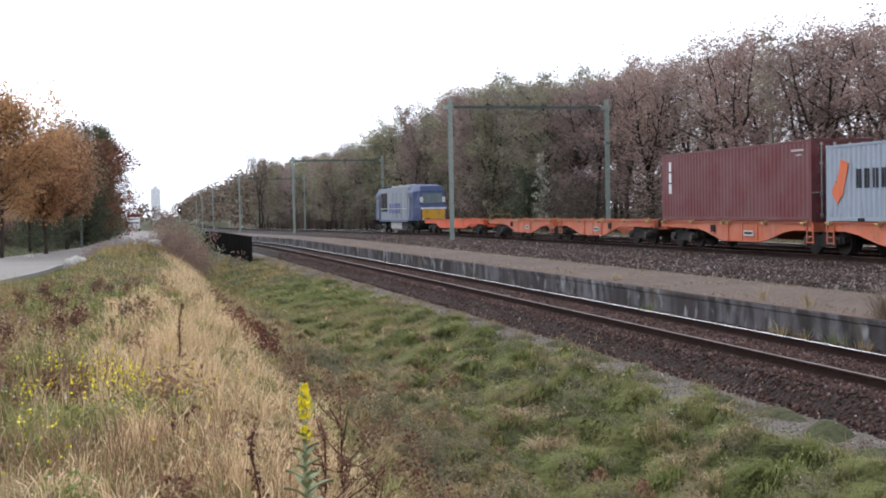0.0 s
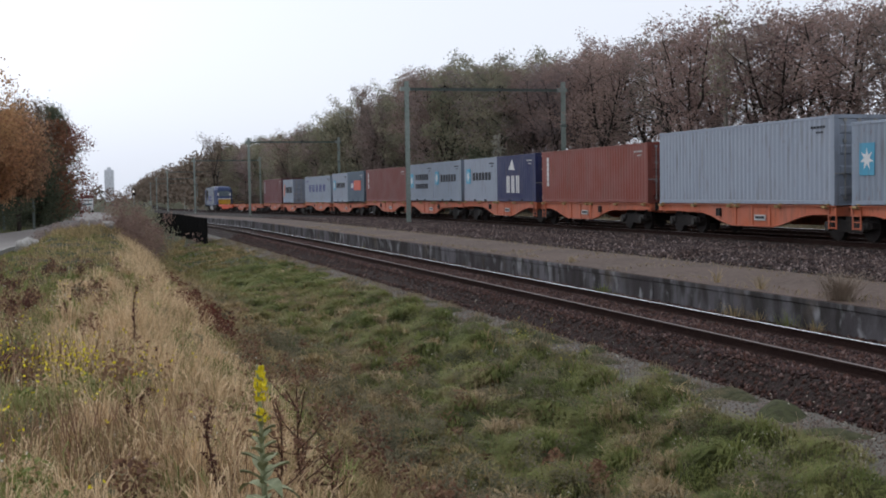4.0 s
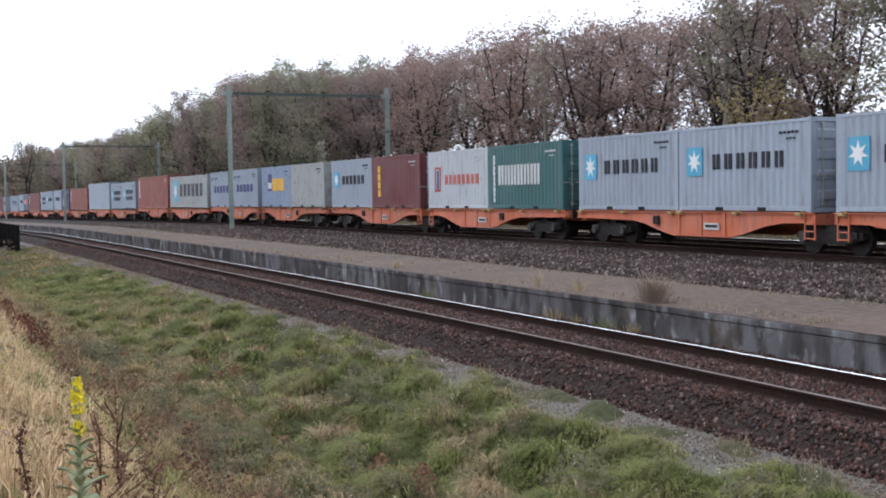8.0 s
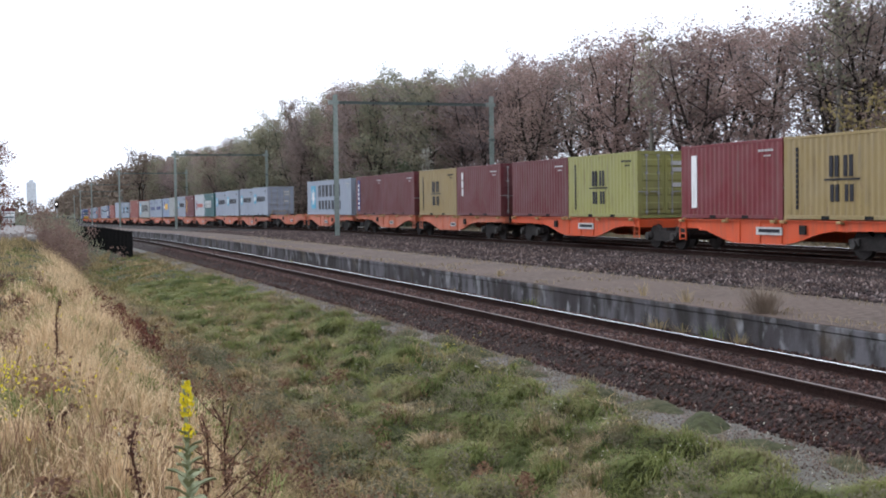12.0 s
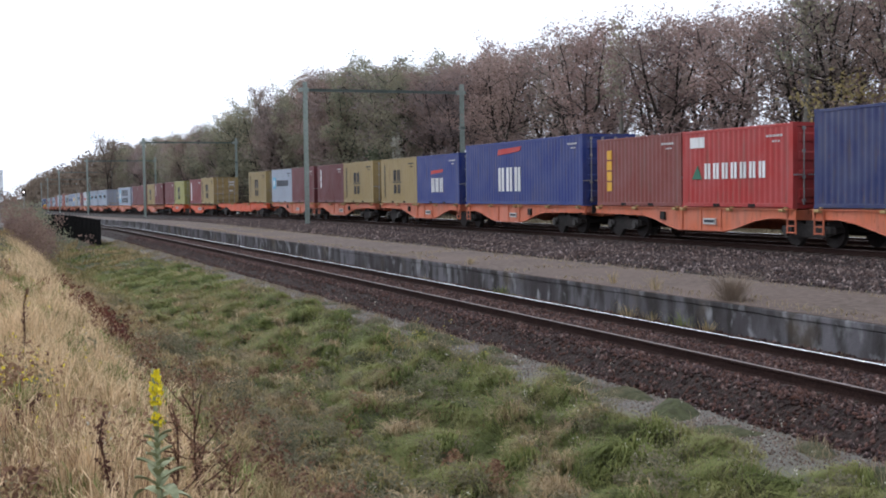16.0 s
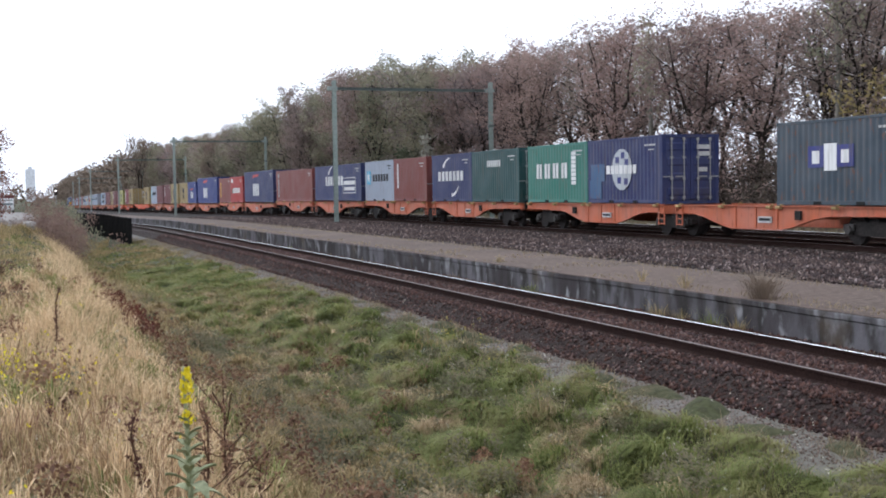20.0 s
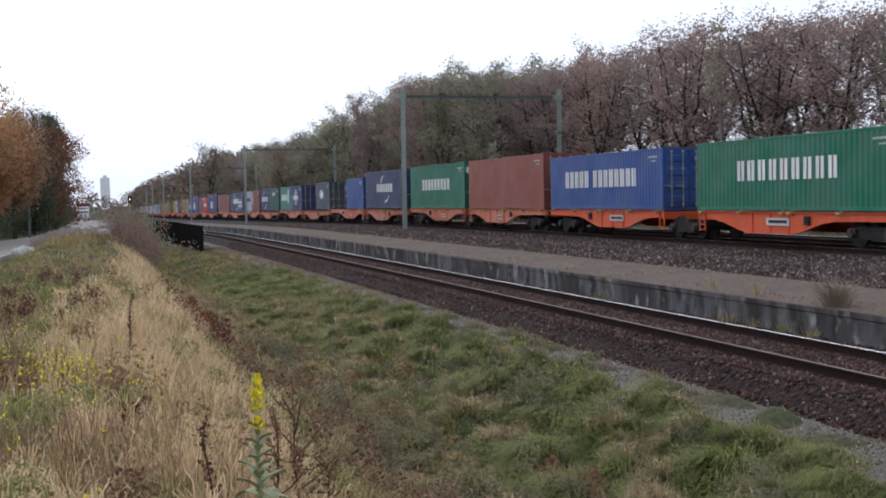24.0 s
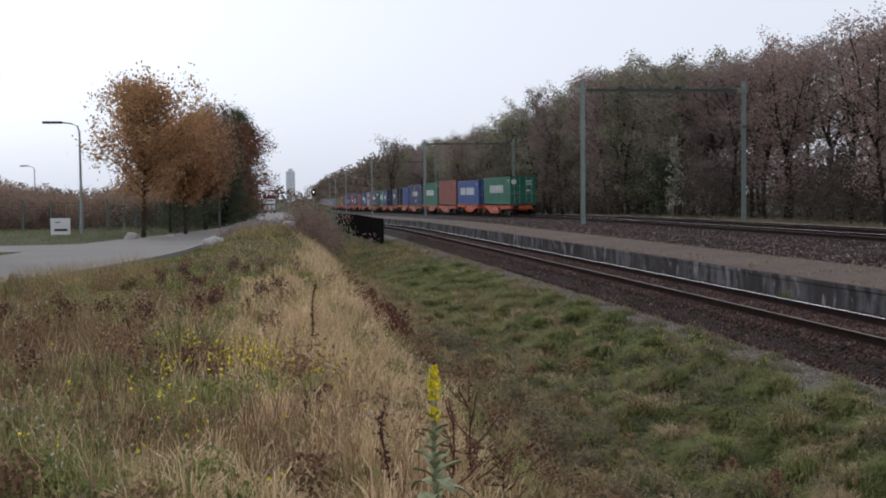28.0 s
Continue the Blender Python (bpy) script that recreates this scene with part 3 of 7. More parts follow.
def portal_mesh_parts():
    root = thing("catenary_portal", "grey-green steel catenary portal spanning both main tracks", "portal", "catenary portals along the line")
    for x, top in ((XL, PORTAL_TOP), (XR2, PORTAL_TOP + 0.05)):
        g = Geo()
        a, b, c = 0.13, 0.118, 0.012
        sec = [(-a, -a), (a, -a), (a, -b), (c, -b), (c, b), (a, b), (a, a), (-a, a), (-a, b), (-c, b), (-c, -b), (-a, -b)]
        n = len(sec)
        g.add([(x + p, q, z) for z in (-0.6, top) for p, q in sec], [tuple(range(n)), tuple(range(n, 2 * n))] + [(i, (i + 1) % n, (i + 1) % n + n, i + n) for i in range(n)])
        post = part("post", g, M_POST, root)
        f = Geo()
        f.box(x - 0.34, x + 0.34, -0.34, 0.34, -0.9, -0.18, 0, 0.04)
        part("footing", f, M_CONC, post)
    zb = PORTAL_TOP - 0.62
    g = Geo()
    g.box(XL - 0.3, XR2 + 0.35, -0.11, 0.11, zb - 0.012, zb + 0.012)
    g.box(XL - 0.3, XR2 + 0.35, -0.11, 0.11, zb + 0.15, zb + 0.17)
    g.box(XL - 0.3, XR2 + 0.35, -0.01, 0.01, zb, zb + 0.16)
    beam = part("beam", g, M_BEAM, root)
    for x in (XL, XR2):
        g = Geo()
        g.box(x - 0.45, x + 0.2, -0.16, 0.16, zb - 0.05, zb + 0.22, 0, 0.02)
        part("clamp", g, M_POST, beam)
    for x in (XF - 0.1, XF + 3.9):
        g = Geo()
        g.tube([(x, 0, zb + 0.16), (x, 0, zb + 0.30)], 0.035, 6)
        g.tube([(x - 0.22, 0, zb + 0.17), (x, 0, zb + 0.34), (x + 0.22, 0, zb + 0.17)], 0.03, 6)
        bracket = part("bracket", g, M_DARK, beam)
        g = Geo()
        g.tube([(x, 0, zb - 0.01), (x, 0, zb - 0.07), (x, 0, zb - 0.13)], (0.04, 0.07, 0.03), 8)
        part("insulator", g, M_DARK, bracket, "dark ceramic insulator")
    g = Geo()
    g.box(XR2 - 0.17, XR2 + 0.17, -0.17, 0.17, zb - 2.5, zb - 2.3, 0, 0.02)
    part("band", g, M_BEAM, root)
    return root


portal = portal_mesh_parts()
for k, y in enumerate(PORTALS):
    o = portal if k == 0 else copy_thing(portal, Matrix())
    o.matrix_basis = pose(float(swing(y)), y, ZF - 0.35 - float(drop(y)), rz=math.degrees(heading(y)))

# ---------------------------------------------------------------- containers
W2, FT20, FT40 = 1.219, 6.058, 12.192
M_SEAL = surface("door_rod", (0.36, 0.36, 0.35), (0.25, 0.24, 0.22), None, 3, 20, 0.5, 0.3)
M_POCKET = surface("fork_pocket_shadow", (0.012, 0.011, 0.011), (0.02, 0.018, 0.016), None, 3, 20, 0.9)


def corrugated(g, L, h, x, sgn):
    """One corrugated side: trapezoid ribs running upright."""
    pitch = 0.278
    n = int((L - 0.3) / pitch)
    y0 = -0.11 - ((L - 0.22) - n * pitch) / 2
    z0, z1 = 0.15, h - 0.10
    pts = [(-0.10, 0.0)]
    for i in range(n):
        a = y0 - i * pitch
        for d, w in ((0.0, 0.0), (0.072, 0.0), (0.14, 0.018), (0.21, 0.018)):
            pts.append((a - d, w))
    pts += [(y0 - n * pitch, 0.0), (-L + 0.10, 0.0)]
    v = [(x - sgn * w, y, z) for y, w in pts for z in (z0, z1)]
    g.add(v, [(2 * i, 2 * i + 1, 2 * i + 3, 2 * i + 2) for i in range(len(pts) - 1)])


def container_meshes(L, h):
    """The shared meshes of one size of container; front at y 0, rear at y -L, floor corner at z 0."""
    out = {}
    for nm, sgn in (("side_panel", -1), ("far_panel", 1)):
        g = Geo()
        corrugated(g, L, h, sgn * (W2 - 0.012), sgn)
        out[nm] = g.mesh("side_panel")
    g = Geo()
    n = 8
    pts = [(-W2 + 0.1 + i * (2 * W2 - 0.2) / (4 * n), 0.04 if i % 4 in (1, 2) else 0.0) for i in range(4 * n + 1)]
    g.add([(x, -0.03 - w, z) for x, w in pts for z in (0.15, h - 0.1)], [(2 * i, 2 * i + 2, 2 * i + 3, 2 * i + 1) for i in range(len(pts) - 1)])
    out["end_wall"] = g.mesh("end_wall")
    g = Geo()
    m = int(L / 0.42)
    pts = [(-0.05 - i * (L - 0.1) / (4 * m), 0.02 if i % 4 in (1, 2) else 0.0) for i in range(4 * m + 1)]
    g.add([(x, y, h - 0.03 - w) for y, w in pts for x in (-W2 + 0.05, W2 - 0.05)], [(2 * i, 2 * i + 1, 2 * i + 3, 2 * i + 2) for i in range(len(pts) - 1)])
    g.box(-W2 + 0.08, W2 - 0.08, -L + 0.08, -0.08, 0.11, 0.15)
    out["roof"] = g.mesh("roof")
    g = Geo()
    g.box(-0.08, 0.08, -0.08, 0.08, 0.1, h - 0.1, 0, 0.012)
    for z in (0.0, h - 0.118):
        g.box(-0.089, 0.089, -0.089, 0.089, z, z + 0.118, 0, 0.012)
    out["corner_post"] = g.mesh("corner_post")
    g = Geo()
    g.box(-0.05, 0.05, -L + 0.17, -0.17, -0.07, 0.06, 0, 0.012)
    out["bottom_rail"] = g.mesh("bottom_rail")
    g = Geo()
    g.box(-0.035, 0.035, -L + 0.17, -0.17, -0.05, 0.04, 0, 0.01)
    out["top_rail"] = g.mesh("top_rail")
    g = Geo()
    g.box(-W2 + 0.16, W2 - 0.16, -0.07, 0.07, -0.06, 0.06, 0, 0.012)
    out["end_sill"] = g.mesh("end_sill")
    g = Geo()
    w = W2 - 0.1
    g.box(0.01, w, -0.03, 0.03, 0.16, h - 0.14)
    for z in np.linspace(0.3, h - 0.62, 4):
        g.add([(0.12, -0.03, z), (w - 0.12, -0.03, z), (w - 0.16, -0.06, z + 0.06), (0.16, -0.06, z + 0.06), (0.16, -0.06, z + 0.26), (w - 0.16, -0.06, z + 0.26), (w - 0.12, -0.03, z + 0.32), (0.12, -0.03, z + 0.32)], [(0, 1, 2, 3), (3, 2, 5, 4), (4, 5, 6, 7), (0, 3, 4, 7), (1, 6, 5, 2)])
    out["door"] = g.mesh("door")
    g = Geo()
    g.tube([(0, 0, 0.12), (0, 0, h - 0.12)], 0.022, 6)
    for z in (0.2, 0.9, h - 0.9, h - 0.22):
        g.box(-0.05, 0.05, -0.02, 0.035, z, z + 0.09)
    g.box(-0.02, 0.38, -0.03, -0.005, 1.0, 1.04)
    out["lock_rod"] = g.mesh("lock_rod")
    g = Geo()
    g.box(-0.012, 0.012, -0.18, 0.18, -0.055, 0.05)
    out["fork_pocket"] = g.mesh("fork_pocket")
    return out


KIT = {(20, 0): container_meshes(FT20, 2.591), (40, 0): container_meshes(FT40, 2.591), (40, 1): container_meshes(FT40, 2.896)}
XSIDE = -W2 - 0.001


def slab(g, u0, u1, z0, z1):
    """A flat painted patch on the track side; u runs back from the front edge."""
    g.box(XSIDE - 0.004, XSIDE + 0.018, -u1, -u0, z0, z1)


def blocks(g, u, z, h, n, w, gap, slant=0.0):
    """A row of n plain upright bars, two to a space, where a name is painted."""
    for i in range(n):
        a = u + i * (w + gap)
        slab(g, a + w * 0.06, a + w * 0.36, z, z + h)
        slab(g, a + w * 0.52, a + w * 0.82, z, z + h)


def column(g, u, z, h, n, w):
    """A column of n small plain blocks, read downwards."""
    p = h / n
    for i in range(n):
        slab(g, u, u + w, z + h - (i + 1) * p + p * 0.16, z + h - i * p)


def star(g, uc, zc, r):
    pts = []
    for i in range(14):
        a = math.pi / 2 + i * math.pi / 7
        q = r if i % 2 == 0 else r * 0.42
        pts.append((-(uc - q * math.cos(a)), zc + q * math.sin(a)))
    g.side(pts, XSIDE - 0.012, XSIDE - 0.005)


def disc(g, uc, zc, r, n=14):
    g.side([(-(uc - r * math.cos(2 * math.pi * i / n)), zc + r * math.sin(2 * math.pi * i / n)) for i in range(n)], XSIDE - 0.012, XSIDE - 0.005)


def arc(g, uc, zc, r, a0, a1, w0, w1):
    k = 8
    ps = [(math.radians(a0 + (a1 - a0) * i / k), w0 + (w1 - w0) * i / k) for i in range(k + 1)]
    out = [(-(uc + (r + w) * math.cos(a)), zc + (r + w) * 0.75 * math.sin(a)) for a, w in ps]
    inn = [(-(uc + (r - w) * math.cos(a)), zc + (r - w) * 0.75 * math.sin(a)) for a, w in reversed(ps)]
    g.side(out + inn, XSIDE - 0.008, XSIDE - 0.002)


def codes(L, h):
    """The small number block near the rear top corner."""
    g = Geo()
    for i in range(5):
        slab(g, L - 1.3 + 0.17 * i, L - 1.19 + 0.17 * i, h - 0.40, h - 0.33)
    for i in range(3):
        slab(g, L - 1.0 + 0.14 * i, L - 0.92 + 0.14 * i, h - 0.56, h - 0.51)
    return g


def single(name, g, material):
    """A row of blocks as one piece each; other shapes stay whole."""
    if name not in ("name_blocks", "side_blocks", "number_blocks") or len(g.f) <= 6 or len(g.f) * 8 != len(g.v) * 6:
        return [(name, g, material)]
    rows_ = []
    for i in range(len(g.v) // 8):
        one = Geo()
        one.add(g.v[8 * i:8 * i + 8], [tuple(k - 8 * i for k in f) for f in g.f[6 * i:6 * i + 6]])
        rows_.append((name[:-1], one, material))
    return rows_


def emblem(kind, L, h):
    """Plain painted shapes of each livery: a list of (name, Geo, material)."""
    out = []

    def put(name, fill, material):
        g = Geo()
        fill(g)
        out.extend(single(name, g, material))

    s = L / FT20
    if kind == "star_row":
        put("emblem_field", lambda g: slab(g, 0.42, 1.22, h * 0.42, h * 0.76), M_SKYBLUE)
        put("emblem_star", lambda g: star(g, 0.82, h * 0.59, 0.36), M_WHITE)
        put("name_blocks", lambda g: blocks(g, 1.7, h * 0.49, 0.46, 6, 0.44, 0.13), M_BLACK)
    elif kind == "star_two":
        put("emblem_field", lambda g: slab(g, 0.4, 1.15, h * 0.36, h * 0.74), M_SKYBLUE)
        put("emblem_star", lambda g: star(g, 0.78, h * 0.55, 0.34), M_WHITE)
        put("name_blocks", lambda g: (blocks(g, 1.75, h * 0.56, 0.4, 6, 0.42, 0.12), blocks(g, 1.75, h * 0.33, 0.34, 7, 0.33, 0.12)), M_BLACK)
    elif kind == "star_big":
        put("emblem_field", lambda g: slab(g, 1.3, 2.75, h * 0.2, h * 0.86), M_SKYBLUE)
        put("emblem_star", lambda g: star(g, 2.02, h * 0.53, 0.72), M_WHITE)
        put("name_blocks", lambda g: blocks(g, 3.5, h * 0.36, 1.0, 6, 1.02, 0.28), M_BLACK)
    elif kind == "star_big_two":
        put("emblem_field", lambda g: slab(g, 1.2, 2.55, h * 0.18, h * 0.86), M_SKYBLUE)
        put("emblem_star", lambda g: star(g, 1.87, h * 0.52, 0.68), M_WHITE)
        put("name_blocks", lambda g: (blocks(g, 3.35, h * 0.53, 0.86, 6, 0.85, 0.2), blocks(g, 3.4, h * 0.16, 0.66, 7, 0.68, 0.24)), M_BLACK)
    elif kind == "row_blue":
        put("name_blocks", lambda g: blocks(g, 0.17 * L, h * 0.41, 0.5 if L < 7 else 0.7, 5, 0.1 * L, 0.036 * L), M_BLUEP)
        put("emblem_mark", lambda g: (slab(g, 0.4, 0.7, h * 0.76, h * 0.84), slab(g, 1.1, 1.9, h * 0.79, h * 0.84)), M_BLUEP)
    elif kind == "orange_slash":
        put("emblem_mark", lambda g: (g.side([(-0.5, 0.75), (-1.0, 0.85), (-1.35, 1.95), (-0.9, 2.1)], XSIDE - 0.005, XSIDE + 0.016), g.side([(-0.35, 1.0), (-0.7, 0.6), (-0.95, 0.9), (-0.6, 1.4)], XSIDE - 0.007, XSIDE + 0.016)), paint("orange_mark", (0.72, 0.16, 0.05), rust=0.05))
        put("name_blocks", lambda g: blocks(g, 1.75, 1.12, 0.62, 8, 0.36, 0.1), M_BLACK)
    elif kind == "blue_yellow":
        put("emblem_field", lambda g: (slab(g, 1.35, 2.3, h * 0.4, h * 0.58), slab(g, 1.45, 2.2, h * 0.58, h * 0.82)), M_BLUEP)
        put("yellow_panel", lambda g: slab(g, 2.32, 4.75, h * 0.4, h * 0.7), M_YELLOW)
        put("name_blocks", lambda g: [g.box(XSIDE - 0.009, XSIDE - 0.004, -a - 0.22, -a, h * 0.46, h * 0.6) for a in (1.45, 1.72, 1.99)], M_WHITE)
    elif kind == "blue_orange":
        put("emblem_field", lambda g: slab(g, 1.3, 2.4, h * 0.4, h * 0.68), M_BLUEP)
        put("orange_panel", lambda g: slab(g, 2.42, 4.9, h * 0.38, h * 0.7), paint("orange_panel", (0.66, 0.11, 0.05), rust=0.05))
        put("name_blocks", lambda g: [g.box(XSIDE - 0.009, XSIDE - 0.004, -a - 0.24, -a, h * 0.46, h * 0.61) for a in (1.45, 1.75, 2.05)], M_WHITE)
    elif kind == "white_mark":
        put("emblem_mark", lambda g: (g.side([(-1.9, 1.8), (-2.9, 1.75), (-2.5, 2.35)], XSIDE - 0.005, XSIDE + 0.016), blocks(g, 1.55, 0.5, 0.95, 3, 0.62, 0.14)), M_WHITE)
    elif kind == "column":
        put("side_blocks", lambda g: column(g, 0.75, h * 0.38, h * 0.5, 3, 0.22), M_WHITE)
    elif kind == "column_long":
        put("side_blocks", lambda g: column(g, 0.7, h * 0.3, h * 0.58, 6, 0.24), M_WHITE)
    elif kind == "column_gold":
        put("side_blocks", lambda g: column(g, 0.8, h * 0.2, h * 0.62, 4, 0.36), M_YELLOW)
    elif kind == "column_blue":
        put("side_field", lambda g: slab(g, 0.42, 0.92, h * 0.1, h * 0.9), M_BLUEP)
        put("side_blocks", lambda g: [g.box(XSIDE - 0.009, XSIDE - 0.004, -0.8, -0.54, h * (0.15 + 0.115 * i), h * (0.22 + 0.115 * i)) for i in range(6)], M_WHITE)
    elif kind == "column_small":
        put("side_blocks", lambda g: (column(g, 0.75, h * 0.12, h * 0.6, 6, 0.3), slab(g, 0.7, 1.15, h * 0.78, h * 0.9)), paint("pale_teal_mark", (0.35, 0.42, 0.42), rust=0.1))
    elif kind == "panel_white":
        put("side_panel_label", lambda g: slab(g, 0.7, 1.05, h * 0.15, h * 0.86), M_WHITE)
    elif kind == "two_stack":
        put("name_blocks", lambda g: (blocks(g, 2.2, h * 0.5, 0.62, 2, 0.55, 0.1), slab(g, 2.0, 3.6, h * 0.46, h * 0.48), blocks(g, 2.25, h * 0.22, 0.5, 2, 0.5, 0.16)), M_BLACK)
        put("side_blocks", lambda g: column(g, 0.62, h * 0.12, h * 0.74, 12, 0.1), M_BLACK)
    elif kind == "red_frame":
        put("emblem_frame", lambda g: (slab(g, 0.75, 0.83, h * 0.3, h * 0.72), slab(g, 1.28, 1.36, h * 0.3, h * 0.72), slab(g, 0.83, 1.28, h * 0.3, h * 0.33), slab(g, 0.83, 1.28, h * 0.69, h * 0.72)), M_REDP)
        put("emblem_mark", lambda g: slab(g, 0.98, 1.14, h * 0.34, h * 0.66), M_BLUEP)
        put("name_blocks", lambda g: blocks(g, 1.8, h * 0.42, 0.42, 8, 0.34, 0.1), paint("faded_red", (0.62, 0.14, 0.10), rust=0.05))
    elif kind == "white_row":
        put("name_blocks", lambda g: blocks(g, 0.9, h * 0.38, 0.8, 13, 0.2, 0.07), M_WHITE)
        put("side_blocks", lambda g: column(g, 0.45, h * 0.1, h * 0.75, 9, 0.15), M_WHITE)
    elif kind == "red_over_white":
        c = L * (0.42 if L > 7 else 0.5)
        k = 1.45 if L > 7 else 1.0
        put("emblem_mark", lambda g: g.side([(-c + 0.9 * k, 1.75 * k * 0.9), (-c + 0.8 * k, 2.0 * k * 0.88), (-c - 0.9 * k, 2.05 * k * 0.88), (-c - 0.8 * k, 1.85 * k * 0.9), (-c - 0.1, 1.8 * k * 0.9)], XSIDE - 0.005, XSIDE + 0.016), M_REDP)
        put("name_blocks", lambda g: blocks(g, c - 0.85 * k, 0.62, 0.88 * k * 0.85, 3, 0.54 * k, 0.07 * k), M_WHITE)
    elif kind == "green_mark_row":
        put("emblem_mark", lambda g: g.side([(-0.6, 0.95), (-1.2, 0.95), (-0.95, 1.4)], XSIDE - 0.005, XSIDE + 0.016), paint("green_mark", (0.02, 0.16, 0.09), rust=0.05))
        put("name_blocks", lambda g: (blocks(g, 1.35, 0.95, 0.52, 7, 0.42, 0.08), slab(g, 0.5, 1.35, 2.0, 2.35)), M_WHITE)
    elif kind == "arc_row":
        c = L * 0.5
        put("name_blocks", lambda g: blocks(g, c - 2.0 * (1.25 if L > 7 else 1.0), h * 0.44, 0.62 if L > 7 else 0.52, 7, 0.46 * (1.25 if L > 7 else 1.0), 0.11), M_WHITE)
        put("emblem_arc", lambda g: (arc(g, c, h * 0.53, 1.35, 95, 150, 0.02, 0.12), arc(g, c, h * 0.53, 1.35, -85, -30, 0.12, 0.02)), M_WHITE)
    elif kind == "arc_row_panel":
        put("name_blocks", lambda g: blocks(g, 3.1, h * 0.43, 0.66, 7, 0.56, 0.12), M_WHITE)
        put("emblem_arc", lambda g: (arc(g, 5.3, h * 0.53, 1.5, 95, 150, 0.02, 0.13), arc(g, 5.3, h * 0.53, 1.5, -85, -30, 0.13, 0.02)), M_WHITE)
        put("panel_outline", lambda g: (slab(g, 7.7, 10.9, 0.55, 0.6), slab(g, 7.7, 10.9, 1.6, 1.65), slab(g, 7.7, 7.76, 0.6, 1.6), slab(g, 10.84, 10.9, 0.6, 1.6), slab(g, 7.95, 10.7, 1.15, 1.42), slab(g, 8.1, 10.6, 0.75, 0.98)), M_WHITE)
    elif kind == "globe_row":
        put("emblem_disc", lambda g: disc(g, 2.95, h * 0.52, 0.82), paint("pale_globe", (0.5, 0.53, 0.56), rust=0.05))
        put("emblem_patches", lambda g: [g.box(XSIDE - 0.018, XSIDE - 0.013, -a - 0.3, -a, z, z + 0.25) for a, z in ((2.45, 1.6), (2.9, 1.78), (3.2, 1.5), (2.6, 0.8), (3.15, 0.75))], M_BLUEP)
        put("name_blocks", lambda g: [g.box(XSIDE - 0.024, XSIDE - 0.019, -1.7 - 0.36 * i - 0.28, -1.7 - 0.36 * i, 1.18, 1.52) for i in range(7)], M_WHITE)
        put("patch_panel", lambda g: (slab(g, 0.3, 1.5, 0.9, 1.6), slab(g, 0.2, 1.2, 0.2, 0.95)), paint("repair_blue", (0.05, 0.12, 0.24), rust=0.3))
    elif kind == "white_small_row":
        put("name_blocks", lambda g: blocks(g, 2.1, h * 0.68, 0.32, 7, 0.2, 0.05), M_WHITE)
    elif kind == "white_big_row":
        put("name_blocks", lambda g: blocks(g, 0.95, h * 0.42, 0.66, 4, 0.7, 0.16), M_WHITE)
        put("side_blocks", lambda g: column(g, 4.55, h * 0.3, h * 0.55, 8, 0.42), M_WHITE)
    elif kind == "tri_panel":
        put("emblem_field", lambda g: (slab(g, 1.6, 2.35, 1.15, 1.8), slab(g, 2.95, 3.7, 1.15, 1.8)), M_BLUEP)
        put("emblem_middle", lambda g: slab(g, 2.36, 2.94, 1.05, 1.85), M_WHITE)
        put("name_blocks", lambda g: [g.box(XSIDE - 0.009, XSIDE - 0.004, -a - 0.35, -a, 1.27, 1.65) for a in (1.8, 3.15)], M_WHITE)
    elif kind == "white_nine":
        put("name_blocks", lambda g: blocks(g, 3.0, h * 0.42, 0.72, 9, 0.58, 0.12), M_WHITE)
    elif kind == "white_fourteen":
        put("name_blocks", lambda g: (blocks(g, 1.9, h * 0.4, 0.78, 5, 0.5, 0.08), blocks(g, 5.2, h * 0.4, 0.78, 8, 0.5, 0.08)), M_WHITE)
    out.extend(single("number_blocks", codes(L, h), M_BLACK if kind in ("star_row", "star_two", "two_stack", "row_blue", "plain_grey", "blue_yellow") else M_PLATE))
    return out


PAINTS = {
    "maroon": paint("container_maroon", (0.14, 0.028, 0.032), rust=0.15),
    "red_brown": paint("container_red_brown", (0.21, 0.052, 0.042), rust=0.25),
    "brick": paint("container_brick", (0.26, 0.065, 0.045), rust=0.2),
    "bright_red": paint("container_red", (0.42, 0.04, 0.035), rust=0.1),
    "grey_blue": paint("container_pale_blue_grey", (0.30, 0.35, 0.42), rust=0.2),
    "light_grey": paint("container_light_grey", (0.345, 0.39, 0.46), rust=0.12),
    "old_grey": paint("container_old_grey", (0.36, 0.38, 0.37), rust=0.6),
    "bluish": paint("container_faded_blue", (0.25, 0.32, 0.44), rust=0.5),
    "slate": paint("container_slate", (0.10, 0.15, 0.20), rust=0.2),
    "white": paint("container_white", (0.52, 0.55, 0.57), rust=0.2),
    "teal": paint("container_teal", (0.035, 0.13, 0.13), rust=0.2),
    "dark_green": paint("container_dark_green", (0.018, 0.075, 0.075), rust=0.15),
    "sea_green": paint("container_sea_green", (0.05, 0.21, 0.16), rust=0.25),
    "green": paint("container_green", (0.008, 0.15, 0.085), rust=0.08),
    "blue": paint("container_blue", (0.025, 0.045, 0.21), rust=0.1),
    "mid_blue": paint("container_mid_blue", (0.025, 0.075, 0.27), rust=0.1),
    "navy": paint("container_navy", (0.025, 0.035, 0.12), rust=0.12),
    "wine": paint("container_wine_red", (0.19, 0.024, 0.03), rust=0.3),
    "ochre": paint("container_ochre", (0.34, 0.25, 0.10), rust=0.15),
    "lime": paint("container_lime", (0.33, 0.32, 0.10), rust=0.15),
    "grey_teal": paint("container_grey_teal", (0.05, 0.07, 0.09), rust=0.4),
}
